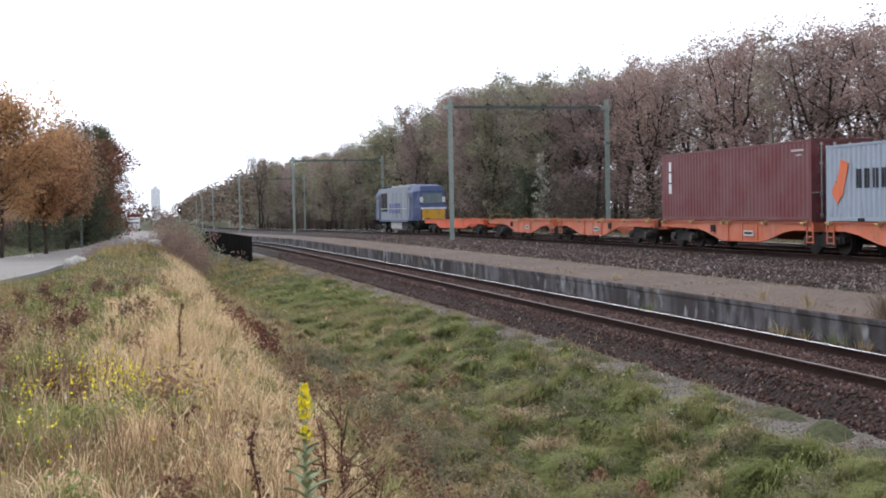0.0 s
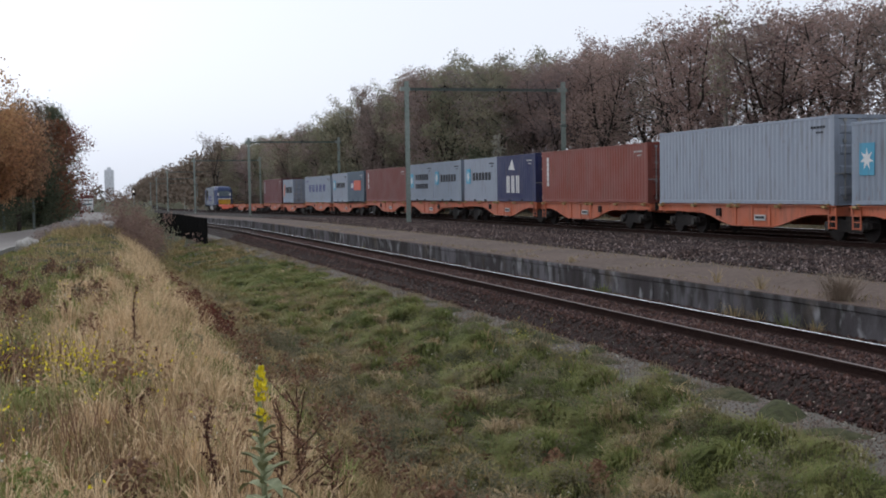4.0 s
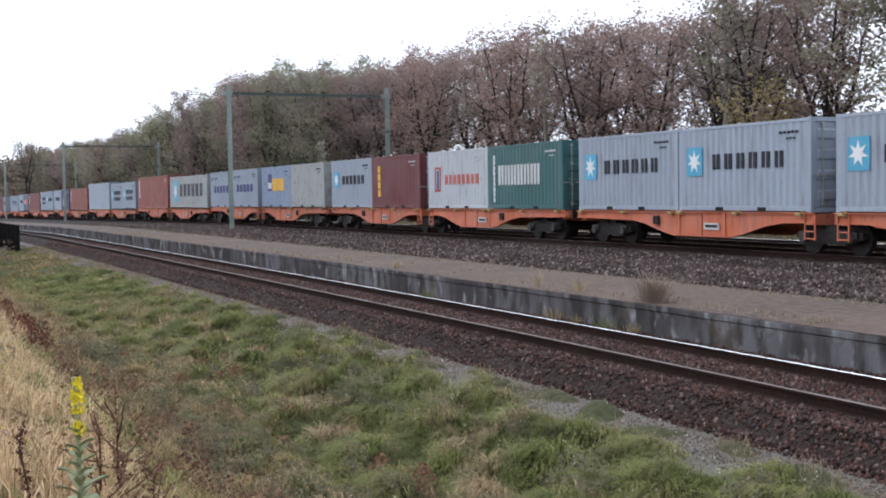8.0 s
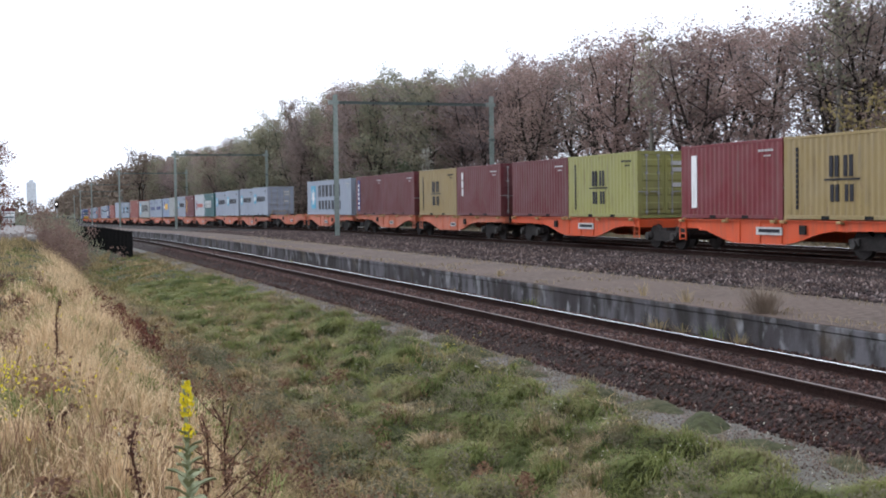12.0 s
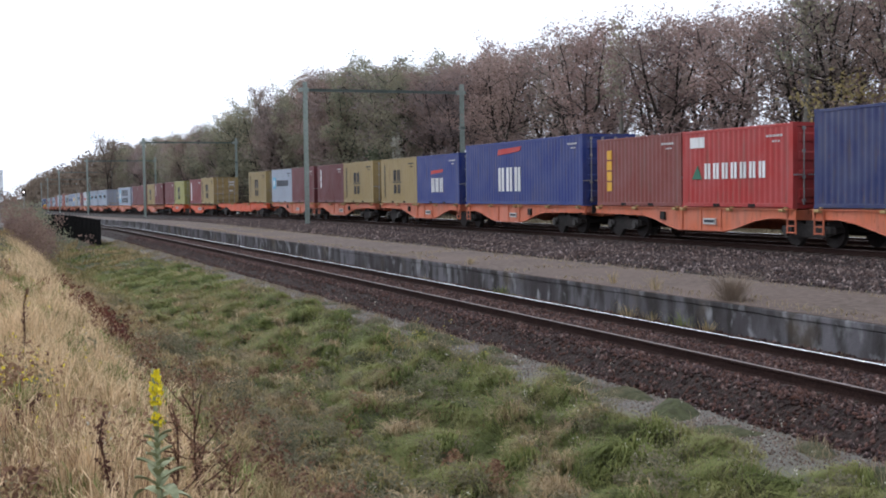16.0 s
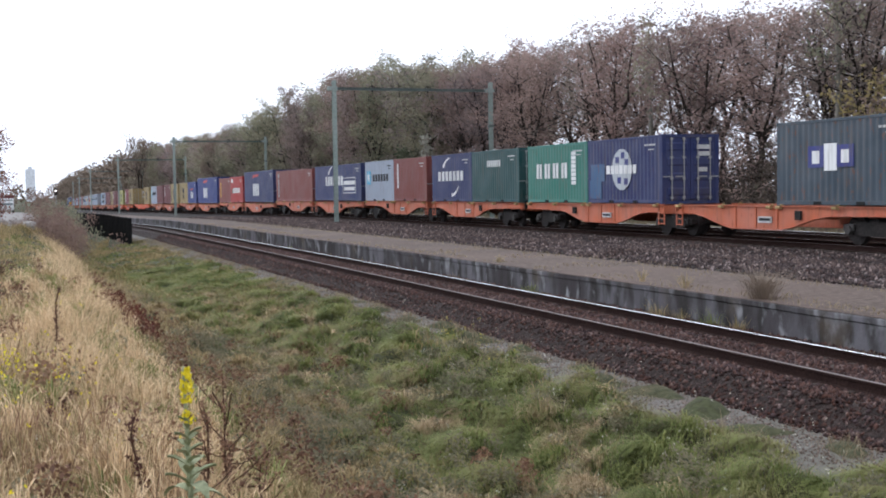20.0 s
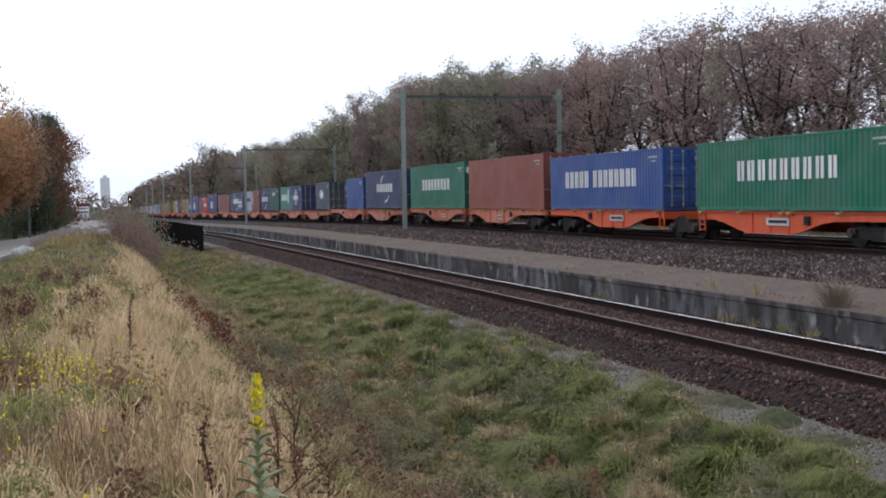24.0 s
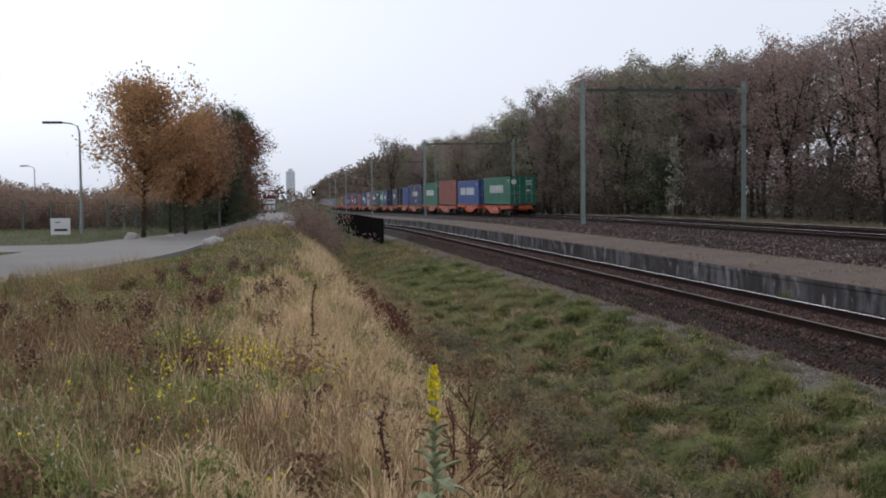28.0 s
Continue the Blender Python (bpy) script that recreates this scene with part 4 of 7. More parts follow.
WORDS = {"maroon": "maroon", "red_brown": "red-brown", "brick": "brick-red", "bright_red": "bright red", "wine": "wine-red", "grey_blue": "pale blue-grey", "light_grey": "light grey", "old_grey": "rust-streaked grey", "bluish": "faded blue", "slate": "slate-blue", "white": "off-white", "teal": "teal", "dark_green": "dark green", "sea_green": "sea-green", "green": "green", "blue": "royal blue", "mid_blue": "mid-blue", "navy": "navy blue", "ochre": "ochre-yellow", "lime": "yellow-green", "grey_teal": "grey-green"}
MARKS = {"arc_row_panel": "painted arcs", "star_row": "a star emblem", "star_two": "a star emblem, two rows", "star_big": "a big star emblem", "star_big_two": "a big star emblem", "plain": "bare sides", "plain_grey": "bare sides"}
DECK = 1.15
made_containers = {}


def container(s, feet, tall, colour, kind, ride=0.0):
    """A steel shipping container whose front edge rides s metres along the train."""
    L, h = (FT20 if feet == 20 else FT40), (2.896 if tall else 2.591)
    key = (feet, tall, colour, kind)
    if key in made_containers:
        o = copy_thing(made_containers[key], Matrix())
        RIDERS.append((o, s, DECK + ride))
        return
    words = f"{WORDS[colour]} {'high ' if tall else ''}{feet}-foot container with {MARKS.get(kind, 'painted blocks')}, on wagon"
    c = thing("shipping_container", words, "container", "containers on the freight train")
    made_containers[key] = c
    kit, m = KIT[(feet, tall)], PAINTS[colour]
    part("side_panel", kit["side_panel"], m, c)
    part("side_panel", kit["far_panel"], m, c)
    part("end_wall", kit["end_wall"], m, c)
    part("roof", kit["roof"], m, c)
    for x in (-1, 1):
        for y in (-0.089, -L + 0.089):
            o = part("corner_post", kit["corner_post"], m, c)
            o.location = (x * (W2 - 0.089), y, 0)
        o = part("bottom_rail", kit["bottom_rail"], m, c)
        o.location = (x * (W2 - 0.055), 0, 0.1)
        o = part("top_rail", kit["top_rail"], m, c)
        o.location = (x * (W2 - 0.04), 0, h - 0.055)
        d = part("door", kit["door"], m, c)
        d.location = (0, -L + 0.06, 0)
        d.scale[0] = x
        for k in (0.3, 0.82):
            r = part("lock_rod", kit["lock_rod"], M_SEAL, d, "steel lock rod")
            r.location = (k, -0.075, 0)
    for y, z in ((-0.085, 0.06), (-0.085, h - 0.06), (-L + 0.085, 0.06), (-L + 0.085, h - 0.06)):
        o = part("end_sill", kit["end_sill"], m, c)
        o.location = (0, y, z)
    if feet == 20:
        for u in (2.05, 4.0):
            o = part("fork_pocket", kit["fork_pocket"], M_POCKET, c, "dark forklift pocket")
            o.location = (-W2 + 0.002, -u, 0.09)
    for nm, g, mm in emblem(kind, L, h):
        part(nm, g, mm, c)
    if kind == "white_nine":
        g = Geo()
        g.tube([(-0.85, -L - 0.012, h - 0.5), (-0.85, -L + 0.02, h - 0.5)], 0.24, 16)
        part("door_emblem", g, M_WHITE, c, "round pale emblem on the door")
    for a, b, z in ((0.25, 0.85, h - 0.55), (0.3, 0.8, h - 0.8), (0.3, 0.7, 1.2)):
        g = Geo()
        g.box(a, b, -L - 0.012, -L - 0.006, z, z + 0.16)
        part("door_label", g, M_PLATE, c, "pale marking on the door")
    RIDERS.append((c, s, DECK + ride))


RIDERS = []

# ---------------------------------------------------------------- articulated container wagons


def sill_outline(sgn, y0):
    """Fish-belly side sill of one half, front end at y0; sgn -1 mirrors it."""
    pts = [(0.0, 1.13), (-12.35, 1.13), (-12.35, 0.86), (-11.1, 0.84), (-10.4, 0.74), (-9.3, 0.47), (-8.75, 0.385), (-5.95, 0.385), (-5.4, 0.47), (-4.3, 0.74), (-3.6, 0.84), (-0.0, 0.88)]
    if sgn < 0:
        pts = [(-12.35 - y, z) for y, z in pts][::-1]
    return [(y + y0, z) for y, z in pts]


def wheel_mesh():
    g = Geo()
    for s in (-1, 1):
        x = s * 0.7525
        g.tube([(x - 0.065, 0, 0), (x + 0.065, 0, 0)], 0.44, 20)
        g.tube([(x - s * 0.07, 0, 0), (x - s * 0.045, 0, 0)], 0.468, 20)
    g.tube([(-1.02, 0, 0), (1.02, 0, 0)], 0.08, 8)
    return g.mesh("wheelset")


ME_WHEEL = wheel_mesh()
g = Geo()
for s in (-1, 1):
    g.side([(1.25, 0.62), (1.25, 0.44), (0.95, 0.36), (0.45, 0.30), (-0.45, 0.30), (-0.95, 0.36), (-1.25, 0.44), (-1.25, 0.62), (-0.6, 0.70), (0.6, 0.70)], s * 1.0 - 0.06, s * 1.0 + 0.06)
g.box(-0.98, 0.98, -0.2, 0.2, 0.42, 0.80)
for y in (1.2, -1.2):
    g.box(-0.98, 0.98, y - 0.06, y + 0.06, 0.46, 0.58)
for s in (-1, 1):
    for y in (-0.35, 0.35):
        g.tube([(s * 0.95, y, 0.36), (s * 0.95, y, 0.62)], 0.1, 8)
ME_BOGIE = g.mesh("bogie_frame")
g = Geo()
g.tube([(-1.2, 0, 0), (-1.02, 0, 0)], 0.13, 10)
g.box(-1.13, -0.96, -0.2, 0.2, -0.02, 0.17)
ME_AXLEBOX = g.mesh("axle_box")
g = Geo()
g.tube([(0, 0.0, 1.02), (0, 0.36, 1.02)], 0.085, 10)
g.tube([(0, 0.36, 1.02), (0, 0.62, 1.02)], 0.06, 10)
g.side([(0.6, 0.84), (0.645, 0.84), (0.645, 1.2), (0.6, 1.2)], -0.23, 0.23)
ME_BUFFER = g.mesh("buffer")


def bogie(parent, y):
    b = part("bogie", ME_BOGIE, M_DARK, parent, "dark grimy two-axle bogie")
    b.location = (0, y, 0)
    for d in (0.9, -0.9):
        w = part("wheelset", ME_WHEEL, M_WHEEL, b)
        w.location = (0, d, 0.46)
        for sx in (1, -1):
            a = part("axle_box", ME_AXLEBOX, M_BOXCOVER, b)
            a.location, a.scale[0] = (0, d, 0.46), sx


SILL = {}
for sg in (1, -1):
    g = Geo()
    o = sill_outline(sg, 0)
    g.side(o, -0.02, 0.02)
    g.box(-0.09, 0.05, -12.35, 0.0, 1.115, 1.145)
    b0, b1 = (-8.75, -5.95) if sg > 0 else (-6.4, -3.6)
    g.box(-0.07, 0.05, b0, b1, 0.375, 0.40)
    lo = [(y, z) for y, z in o if z < 1.1]
    for k in range(len(lo) - 1):
        (ya, za), (yb, zb) = lo[k], lo[k + 1]
        g.add([(-0.07, ya, za), (0.05, ya, za), (0.05, yb, zb), (-0.07, yb, zb), (-0.07, ya, za + 0.02), (0.05, ya, za + 0.02), (0.05, yb, zb + 0.02), (-0.07, yb, zb + 0.02)], [(0, 1, 2, 3), (4, 7, 6, 5), (0, 4, 5, 1), (2, 6, 7, 3), (1, 5, 6, 2), (0, 3, 7, 4)])
    SILL[sg] = g.mesh("side_sill")
g = Geo()
g.side([(0.05, 0.42), (-0.05, 0.42), (-0.05, 1.12), (0.05, 1.12)], -0.055, -0.02)
ME_RIB = g.mesh("rib")
g = Geo()
g.box(-0.17, 0.03, -0.1, 0.1, 1.05, 1.145, 0, 0.02)
g.box(-0.1, 0.0, -0.14, -0.05, 1.145, 1.2, 0, 0.02)
ME_SPIGOT = g.mesh("spigot")
g = Geo()
g.box(-1.14, 1.14, -0.14, 0.14, 0.80, 1.11)
ME_CROSS = g.mesh("crossbeam")
g = Geo()
for z in (0.42, 0.62, 0.82):
    g.box(-0.03, 0.0, -0.2, 0.2, z, z + 0.035)
for y in (-0.2, 0.2):
    g.box(-0.035, 0.005, y - 0.02, y + 0.02, 0.40, 1.1)
ME_STEP = g.mesh("step_ladder")
g = Geo()
g.box(-0.4, 0.4, -12.3, -0.05, 0.72, 1.04)
ME_SPINE = g.mesh("centre_beam")
g = Geo()
g.box(-0.075, -0.03, -0.36, 0.36, 0.62, 0.82)
ME_PLATE = g.mesh("marking_plate")
g = Geo()
g.box(-0.078, -0.074, -0.31, 0.29, 0.68, 0.77)
ME_PLATEBARS = g.mesh("plate_mark")
g = Geo()
g.tube([(-1.1, 0, 1.12), (-1.1, 0, 1.42), (-1.0, 0, 1.46), (0.2, 0, 1.46), (0.3, 0, 1.42), (0.3, 0, 1.12)], 0.02, 6)
ME_HANDRAIL = g.mesh("handrail")
g = Geo()
g.box(-0.10, -0.04, -0.15, 0.15, 0.72, 1.0)
ME_GEARBOX = g.mesh("brake_box")


def wagon_unit(root, y0, sgn, mat, fresh):
    """One half of an articulated wagon: two sills, spine, crossbeams and fittings."""
    for x in (-1, 1):
        o = part("side_sill", SILL[sgn], mat, root)
        o.location, o.scale[0] = (x * 1.2, y0, 0), -x
        ys = (-7.35, -6.2, -8.5) if sgn > 0 else (-5.0, -6.15, -3.85)
        for y in ys:
            r = part("rib", ME_RIB, mat, o)
            r.location = (0, y, 0)
        for y in (-0.35, -3.1, -5.85, -6.35, -9.1, -11.85):
            sp = part("spigot", ME_SPIGOT, M_SPIGOT, o, "worn yellowish container spigot")
            sp.location = (0, y, 0)
        if x < 0:
            pl = part("marking_plate", ME_PLATE, M_PLATE, o, "pale plate with dark bars")
            pl.location = (0, ys[0] - 0.55, -0.02 if not fresh else -0.1)
            pl.scale = (1, 1.0 if not fresh else 1.9, 1.0 if not fresh else 1.25)
            part("plate_mark", ME_PLATEBARS, M_BLACK, o).matrix_basis = pl.matrix_basis
            gb = part("brake_box", ME_GEARBOX, M_DARK, o)
            gb.location = (0, -5.0 if sgn > 0 else -7.3, 0)
    sp = part("centre_beam", ME_SPINE, mat, root)
    sp.location = (0, y0, 0)
    for y in (-0.3, -3.1, -6.1, -9.1, -12.1):
        c = part("crossbeam", ME_CROSS, mat, root)
        c.location = (0, y0 + y, 0)


def build_wagon(mat, fresh, gap, words):
    w = thing("container_wagon", words, "wagon", "wagons of the freight train")
    wagon_unit(w, 0.08, 1, mat, fresh)
    y2 = 0.08 - 12.35 - gap
    wagon_unit(w, y2, -1, mat, fresh)
    for y in (-1.85, y2 - 12.35 + 1.95):
        bogie(w, y)
    bogie(w, 0.08 - 12.35 - gap / 2)
    for x in (-1, 1):
        for y in (-12.15, y2 - 0.35):
            s = part("step_ladder", ME_STEP, mat, w)
            s.location = (x * 1.24, y, 0)
        for y, r in ((0.08, 0), (y2 - 12.35, 180)):
            b = part("buffer", ME_BUFFER, M_DARK, w)
            b.location, b.rotation_euler[2] = (x * 0.875, y - (0.05 if r == 0 else -0.05), 0), radians(r)
    h = part("handrail", ME_HANDRAIL, M_SPIGOT, w)
    h.location = (0, 0.02, 0)
    for ya in (y2 - 12.42, -0.06):
        g = Geo()
        g.box(-1.17, 1.17, ya, ya + 0.22, 0.87, 1.11)
        part("headstock", g, mat, w)
    return w



WAGON_A = build_wagon(M_ORANGE, False, 0.8, "faded orange articulated container wagon on grimy bogies")
WAGON_B = build_wagon(M_ORANGE2, True, 2.9, "bright orange articulated container wagon with wide middle gap")
used_wagon = {0: 0, 1: 0}


def wagon(s, fresh=0):
    base = (WAGON_A, WAGON_B)[fresh]
    w = base if not used_wagon[fresh] else copy_thing(base, Matrix())
    used_wagon[fresh] += 1
    RIDERS.append((w, s, 0.0))


def flat_wagon(s, k=1.0):
    """A single wagon, 60 feet long where k is 1."""
    w = thing("flat_wagon", "orange 60-foot container flat wagon with an empty deck", "wagon", "wagons of the freight train")
    for x in (-1, 1):
        g = Geo()
        g.side([(0, 1.13), (-18.9, 1.13), (-18.9, 0.84), (-15.0, 0.82), (-13.4, 0.5), (-5.4, 0.5), (-3.9, 0.82), (0, 0.84)], x * 1.2 - 0.03, x * 1.2 + 0.03)
        g.box(x * 1.2 - 0.09, x * 1.2 + 0.09, -18.9, 0, 1.11, 1.14)
        o = part("side_sill", g, M_ORANGE2, w)
        for y in (-0.4, -6.2, -6.7, -12.4, -12.9, -18.5):
            sp = part("spigot", ME_SPIGOT, M_SPIGOT, o, "worn yellowish container spigot")
            sp.location = (x * 1.2, y, 0)
        for y in (-5.6, -7.6, -9.5, -11.4, -13.2):
            r = part("rib", ME_RIB, M_ORANGE2, o)
            r.location = (x * 1.2, y, 0.06)
        for y, r in ((0.0, 0), (-18.9, 180)):
            b = part("buffer", ME_BUFFER, M_DARK, w)
            b.location, b.rotation_euler[2] = (x * 0.875, y, 0), radians(r)
    g = Geo()
    g.box(-0.4, 0.4, -18.8, -0.1, 0.62, 1.05)
    part("centre_beam", g, M_ORANGE2, w)
    for y in (-0.2, -4.5, -9.4, -14.3, -18.7):
        c = part("crossbeam", ME_CROSS, M_ORANGE2, w)
        c.location = (0, y, 0)
    w.scale[1] = k
    bogie(w, -2.4)
    bogie(w, -16.5)
    RIDERS.append((w, s, 0.0))


# ---------------------------------------------------------------- the locomotive
M_LOCO_BLUE = paint("loco_blue", (0.02, 0.045, 0.14), rust=0.05)
M_LOCO_GREY = paint("loco_silver_grey", (0.23, 0.26, 0.30), rust=0.08, rough=0.75)
M_GLASS = surface("dark_cab_glass", (0.10, 0.13, 0.14), (0.14, 0.17, 0.18), None, 1, 10, 0.12, bump=0.0)


def locomotive(s):
    """Four-axle diesel locomotive, nose at y 0 of its own space, tail at -17.2."""
    lo = thing("diesel_locomotive", "blue and silver diesel locomotive with yellow tail panel, hauling wagons", "locomotive")
    for y0, sg, nm in ((-0.3, -1, "front"), (-16.9, 1, "rear")):
        g = Geo()
        # nose tapers in plan, the roof edge is chamfered
        prof = [(0.0, 1.05, 1.15), (0.0, 1.08, 2.2), (0.2, 1.08, 2.45), (0.5, 1.0, 3.55), (0.85, 0.85, 3.95), (3.1, 1.05, 4.12)]
        mids = [(1.2, 1.42, 1.15), (1.2, 1.42, 2.2), (1.25, 1.42, 2.45), (1.35, 1.40, 3.45), (1.6, 1.2, 3.85), (3.1, 1.2, 4.0)]
        back = [(3.1, 1.42, 1.15), (3.1, 1.42, 2.2), (3.1, 1.42, 2.45), (3.1, 1.40, 3.45), (3.1, 1.25, 3.85), (3.1, 1.1, 4.1)]
        rows_ = [[(s_ * w, y0 + sg * a, z) for a, w, z in q] for s_, q in ((-1, back), (-1, mids), (-1, prof), (1, prof), (1, mids), (1, back))]
        g.add([p for q in rows_ for p in q], [(6 * i + k, 6 * i + k + 1, 6 * i + k + 7, 6 * i + k + 6) for i in range(5) for k in range(5)] + [(0, 6, 12, 18, 24, 30), (30, 31, 32, 33, 34, 35, 5, 4, 3, 2, 1, 0), (5, 11, 17, 23, 29, 35)])
        cab = part("cab", g, M_LOCO_BLUE, lo)
        g = Geo()
        for a, b, c, d in ((0.22, 2.55, 0.45, 3.36),):
            g.add([(-0.9, y0 + sg * (a - 0.02), b), (0.9, y0 + sg * (a - 0.02), b), (0.84, y0 + sg * (c - 0.03), d), (-0.84, y0 + sg * (c - 0.03), d), (-0.9, y0 + sg * (a + 0.05), b), (0.9, y0 + sg * (a + 0.05), b), (0.84, y0 + sg * (c + 0.04), d), (-0.84, y0 + sg * (c + 0.04), d)], [(0, 1, 2, 3), (4, 7, 6, 5), (0, 4, 5, 1), (1, 5, 6, 2), (2, 6, 7, 3), (3, 7, 4, 0)])
        part("windscreen", g, M_GLASS, cab, "dark windscreen glass")
        for x in (-1, 1):
            g = Geo()
            g.side([(y0 + sg * 1.6, 2.5), (y0 + sg * 2.4, 2.5), (y0 + sg * 2.4, 3.25), (y0 + sg * 1.65, 3.25)], x * 1.415, x * 1.43)
            part("side_window", g, M_BLACK, cab)
            g = Geo()
            g.box(x * 1.46 - 0.03, x * 1.46 + 0.03, y0 + sg * 2.45 - 0.03, y0 + sg * 2.45 + 0.03, 1.3, 3.0)
            part("handrail", g, M_PLATE, cab)
            g = Geo()
            g.box(x * 0.8 - 0.14, x * 0.8 + 0.14, y0 - 0.03 if sg > 0 else y0 - 0.02, y0 + 0.02 if sg > 0 else y0 + 0.03, 1.16, 1.30, 0, 0.01)
            part("headlight", g, M_WHITE, cab, "white lamp cluster")
            b = part("buffer", ME_BUFFER, M_DARK, lo)
            b.location, b.rotation_euler[2] = (x * 0.875, y0 - sg * 0.05, 0), radians(0 if sg < 0 else 180)
        g = Geo()
        g.box(-0.95, 0.95, y0 - 0.05 if sg > 0 else y0 - 0.01, y0 + 0.01 if sg > 0 else y0 + 0.05, 1.28, 2.02)
        part("end_panel", g, M_YELLOW, cab, "yellow warning panel")
        for x in (-0.93, 0.93):
            g = Geo()
            e = y0 + sg * 0.26
            g.box(x - 0.12, x + 0.12, e - 0.06, e + 0.06, 2.62, 3.05, 0, 0.03)
            part("marker_lamp", g, M_WHITE, cab, "pale upright lamp cluster")
        g = Geo()
        g.box(-1.06, 1.06, y0 - 0.04 if sg > 0 else y0 - 0.012, y0 + 0.012 if sg > 0 else y0 + 0.04, 2.06, 2.2)
        part("pale_band", g, M_WHITE, cab)
        g = Geo()
        g.box(-1.3, 1.3, y0 - 0.1, y0 + 0.1, 0.75, 1.18)
        part("headstock", g, M_DARK, lo)
    g = Geo()
    g.side([(-3.4, 1.15), (-3.4, 3.8), (-3.7, 3.98), (-13.5, 3.98), (-13.8, 3.8), (-13.8, 1.15)], -1.36, 1.36)
    hood = part("body", g, M_LOCO_GREY, lo)
    for x in (-1, 1):
        for k, y in enumerate((-3.7, -5.0)):
            g = Geo()
            g.box(x * 1.37 - 0.015, x * 1.37 + 0.015, y - 1.1, y, 1.9, 3.55)
            for z in np.linspace(2.0, 3.4, 8):
                g.box(x * 1.385 - 0.02, x * 1.385 + 0.02, y - 1.06, y - 0.04, z, z + 0.05)
            part("grille", g, M_DARK, hood, "dark radiator grille")
        for y in (-7.0, -8.1, -9.2, -10.3):
            g = Geo()
            g.box(x * 1.395 - 0.008, x * 1.395 + 0.008, y - 0.75, y, 1.75, 2.6)
            part("name_bar", g, M_BLUEP, hood)
        for y in (-7.6, -9.2, -10.8, -12.4):
            g = Geo()
            g.box(x * 1.37 - 0.012, x * 1.37 + 0.012, y - 0.7, y + 0.7, 1.3, 3.5)
            part("access_door", g, M_LOCO_GREY, hood)
        g = Geo()
        g.box(x * 1.42 - 0.04, x * 1.42 + 0.04, -14.0, -3.2, 1.02, 1.16)
        part("solebar", g, M_LOCO_BLUE, lo)
        g = Geo()
        g.tube([(x * 1.46, -3.6, 2.15), (x * 1.46, -13.6, 2.15)], 0.025, 6)
        part("handrail", g, M_PLATE, hood)
    for y in (-5.4, -8.3, -11.2):
        g = Geo()
        g.tube([(0, y, 3.95), (0, y, 4.18)], 0.75, 14)
        part("roof_fan", g, M_PLATE, hood)
    g = Geo()
    g.box(-1.15, 1.15, -10.6, -6.6, 0.35, 1.05, 0, 0.12)
    part("fuel_tank", g, M_PLATE, lo)
    for y in (-3.6, -13.6):
        bogie(lo, y)
    RIDERS.append((lo, s, 0.0))


# ---------------------------------------------------------------- the train, front to rear
G2 = 13.15      # front edge of the rear half behind that of the front half
HALF = 6.096
wagon(T0 + 26.5)


def pair(s, a, b):
    """Two 20-foot containers on one half; None leaves the place empty."""
    if a:
        container(s, 20, 0, *a)
    if b:
        container(s - HALF - 0.03, 20, 0, *b)


def full(s, colour, kind, tall=0):
    container(s, 40, tall, colour, kind)


STAR, STAR2 = ("light_grey", "star_row"), ("grey_blue", "star_two")
STACK = ("ochre", "two_stack")
for i, (s, front, rear) in enumerate([
    (T0, ("maroon", "column", 1), (("grey_blue", "orange_slash"), None)),
    (T1, ("grey_blue", "row_blue", 0), (("light_grey", "star_row"), ("slate", "blue_orange"))),
    (T2, ("red_brown", "column", 0), (STAR2, ("grey_blue", "star_row"))),
    (T3, (STAR, ("navy", "white_mark")), ("brick", "column_long", 0)),
    (T4, ("light_grey", "plain_grey", 1), (STAR2, STAR2)),
    (T5, ("brick", "column_long", 1), ("old_grey", "star_big", 0)),
    (T6, (("grey_blue", "row_blue"), ("grey_blue", "row_blue")), (("bluish", "blue_yellow"), ("old_grey", "plain_grey"))),
    (T7, (STAR, ("maroon", "column_gold")), (("white", "red_frame"), ("teal", "white_row"))),
    (T8, (STAR, STAR), (STAR, STAR)),
    (T9, (None, None), ("light_grey", "star_big_two", 0)),
    (T10, (("maroon", "column_blue"), ("maroon", "plain")), (STACK, ("maroon", "column"))),
    (T13, (("light_grey", "star_row"), ("maroon", "plain")), (("maroon", "column"), STACK)),
    (T14, (STACK, ("blue", "red_over_white")), ("blue", "red_over_white", 1)),
    (T15, (("red_brown", "column_gold"), ("bright_red", "green_mark_row")), ("navy", "red_over_white", 1)),
    (T16, ("red_brown", "column_small", 0), ("navy", "arc_row_panel", 0)),
    (T17, (STAR, ("red_brown", "column_long")), (("navy", "arc_row"), ("dark_green", "white_small_row"))),
    (T18, (("sea_green", "white_big_row"), ("navy", "globe_row")), (None, ("grey_teal", "tri_panel"))),
    (T19, (None, ("mid_blue", "plain")), ("navy", "arc_row", 1)),
    (T20, ("green", "white_nine", 1), ("brick", "plain", 1)),
]):
    wagon(s)
    for d, load in ((0, front), (G2, rear)):
        if load[0] and isinstance(load[0], str):
            full(s - d, *load)
        else:
            pair(s - d, *load)
wagon(T11, 1)
pair(T11, ("maroon", "plain"), ("lime", "two_stack"))
pair(T11 - 15.4, ("wine", "panel_white"), STACK)
flat_wagon(T12)
flat_wagon(T0 + 26.5 + 16.9, 0.83)
locomotive(T0 + 26.5 + 15.6 + 20.2)
container(T12 - 12.75, 20, 0, *STACK, ride=-0.008)
wagon(T21, 1)
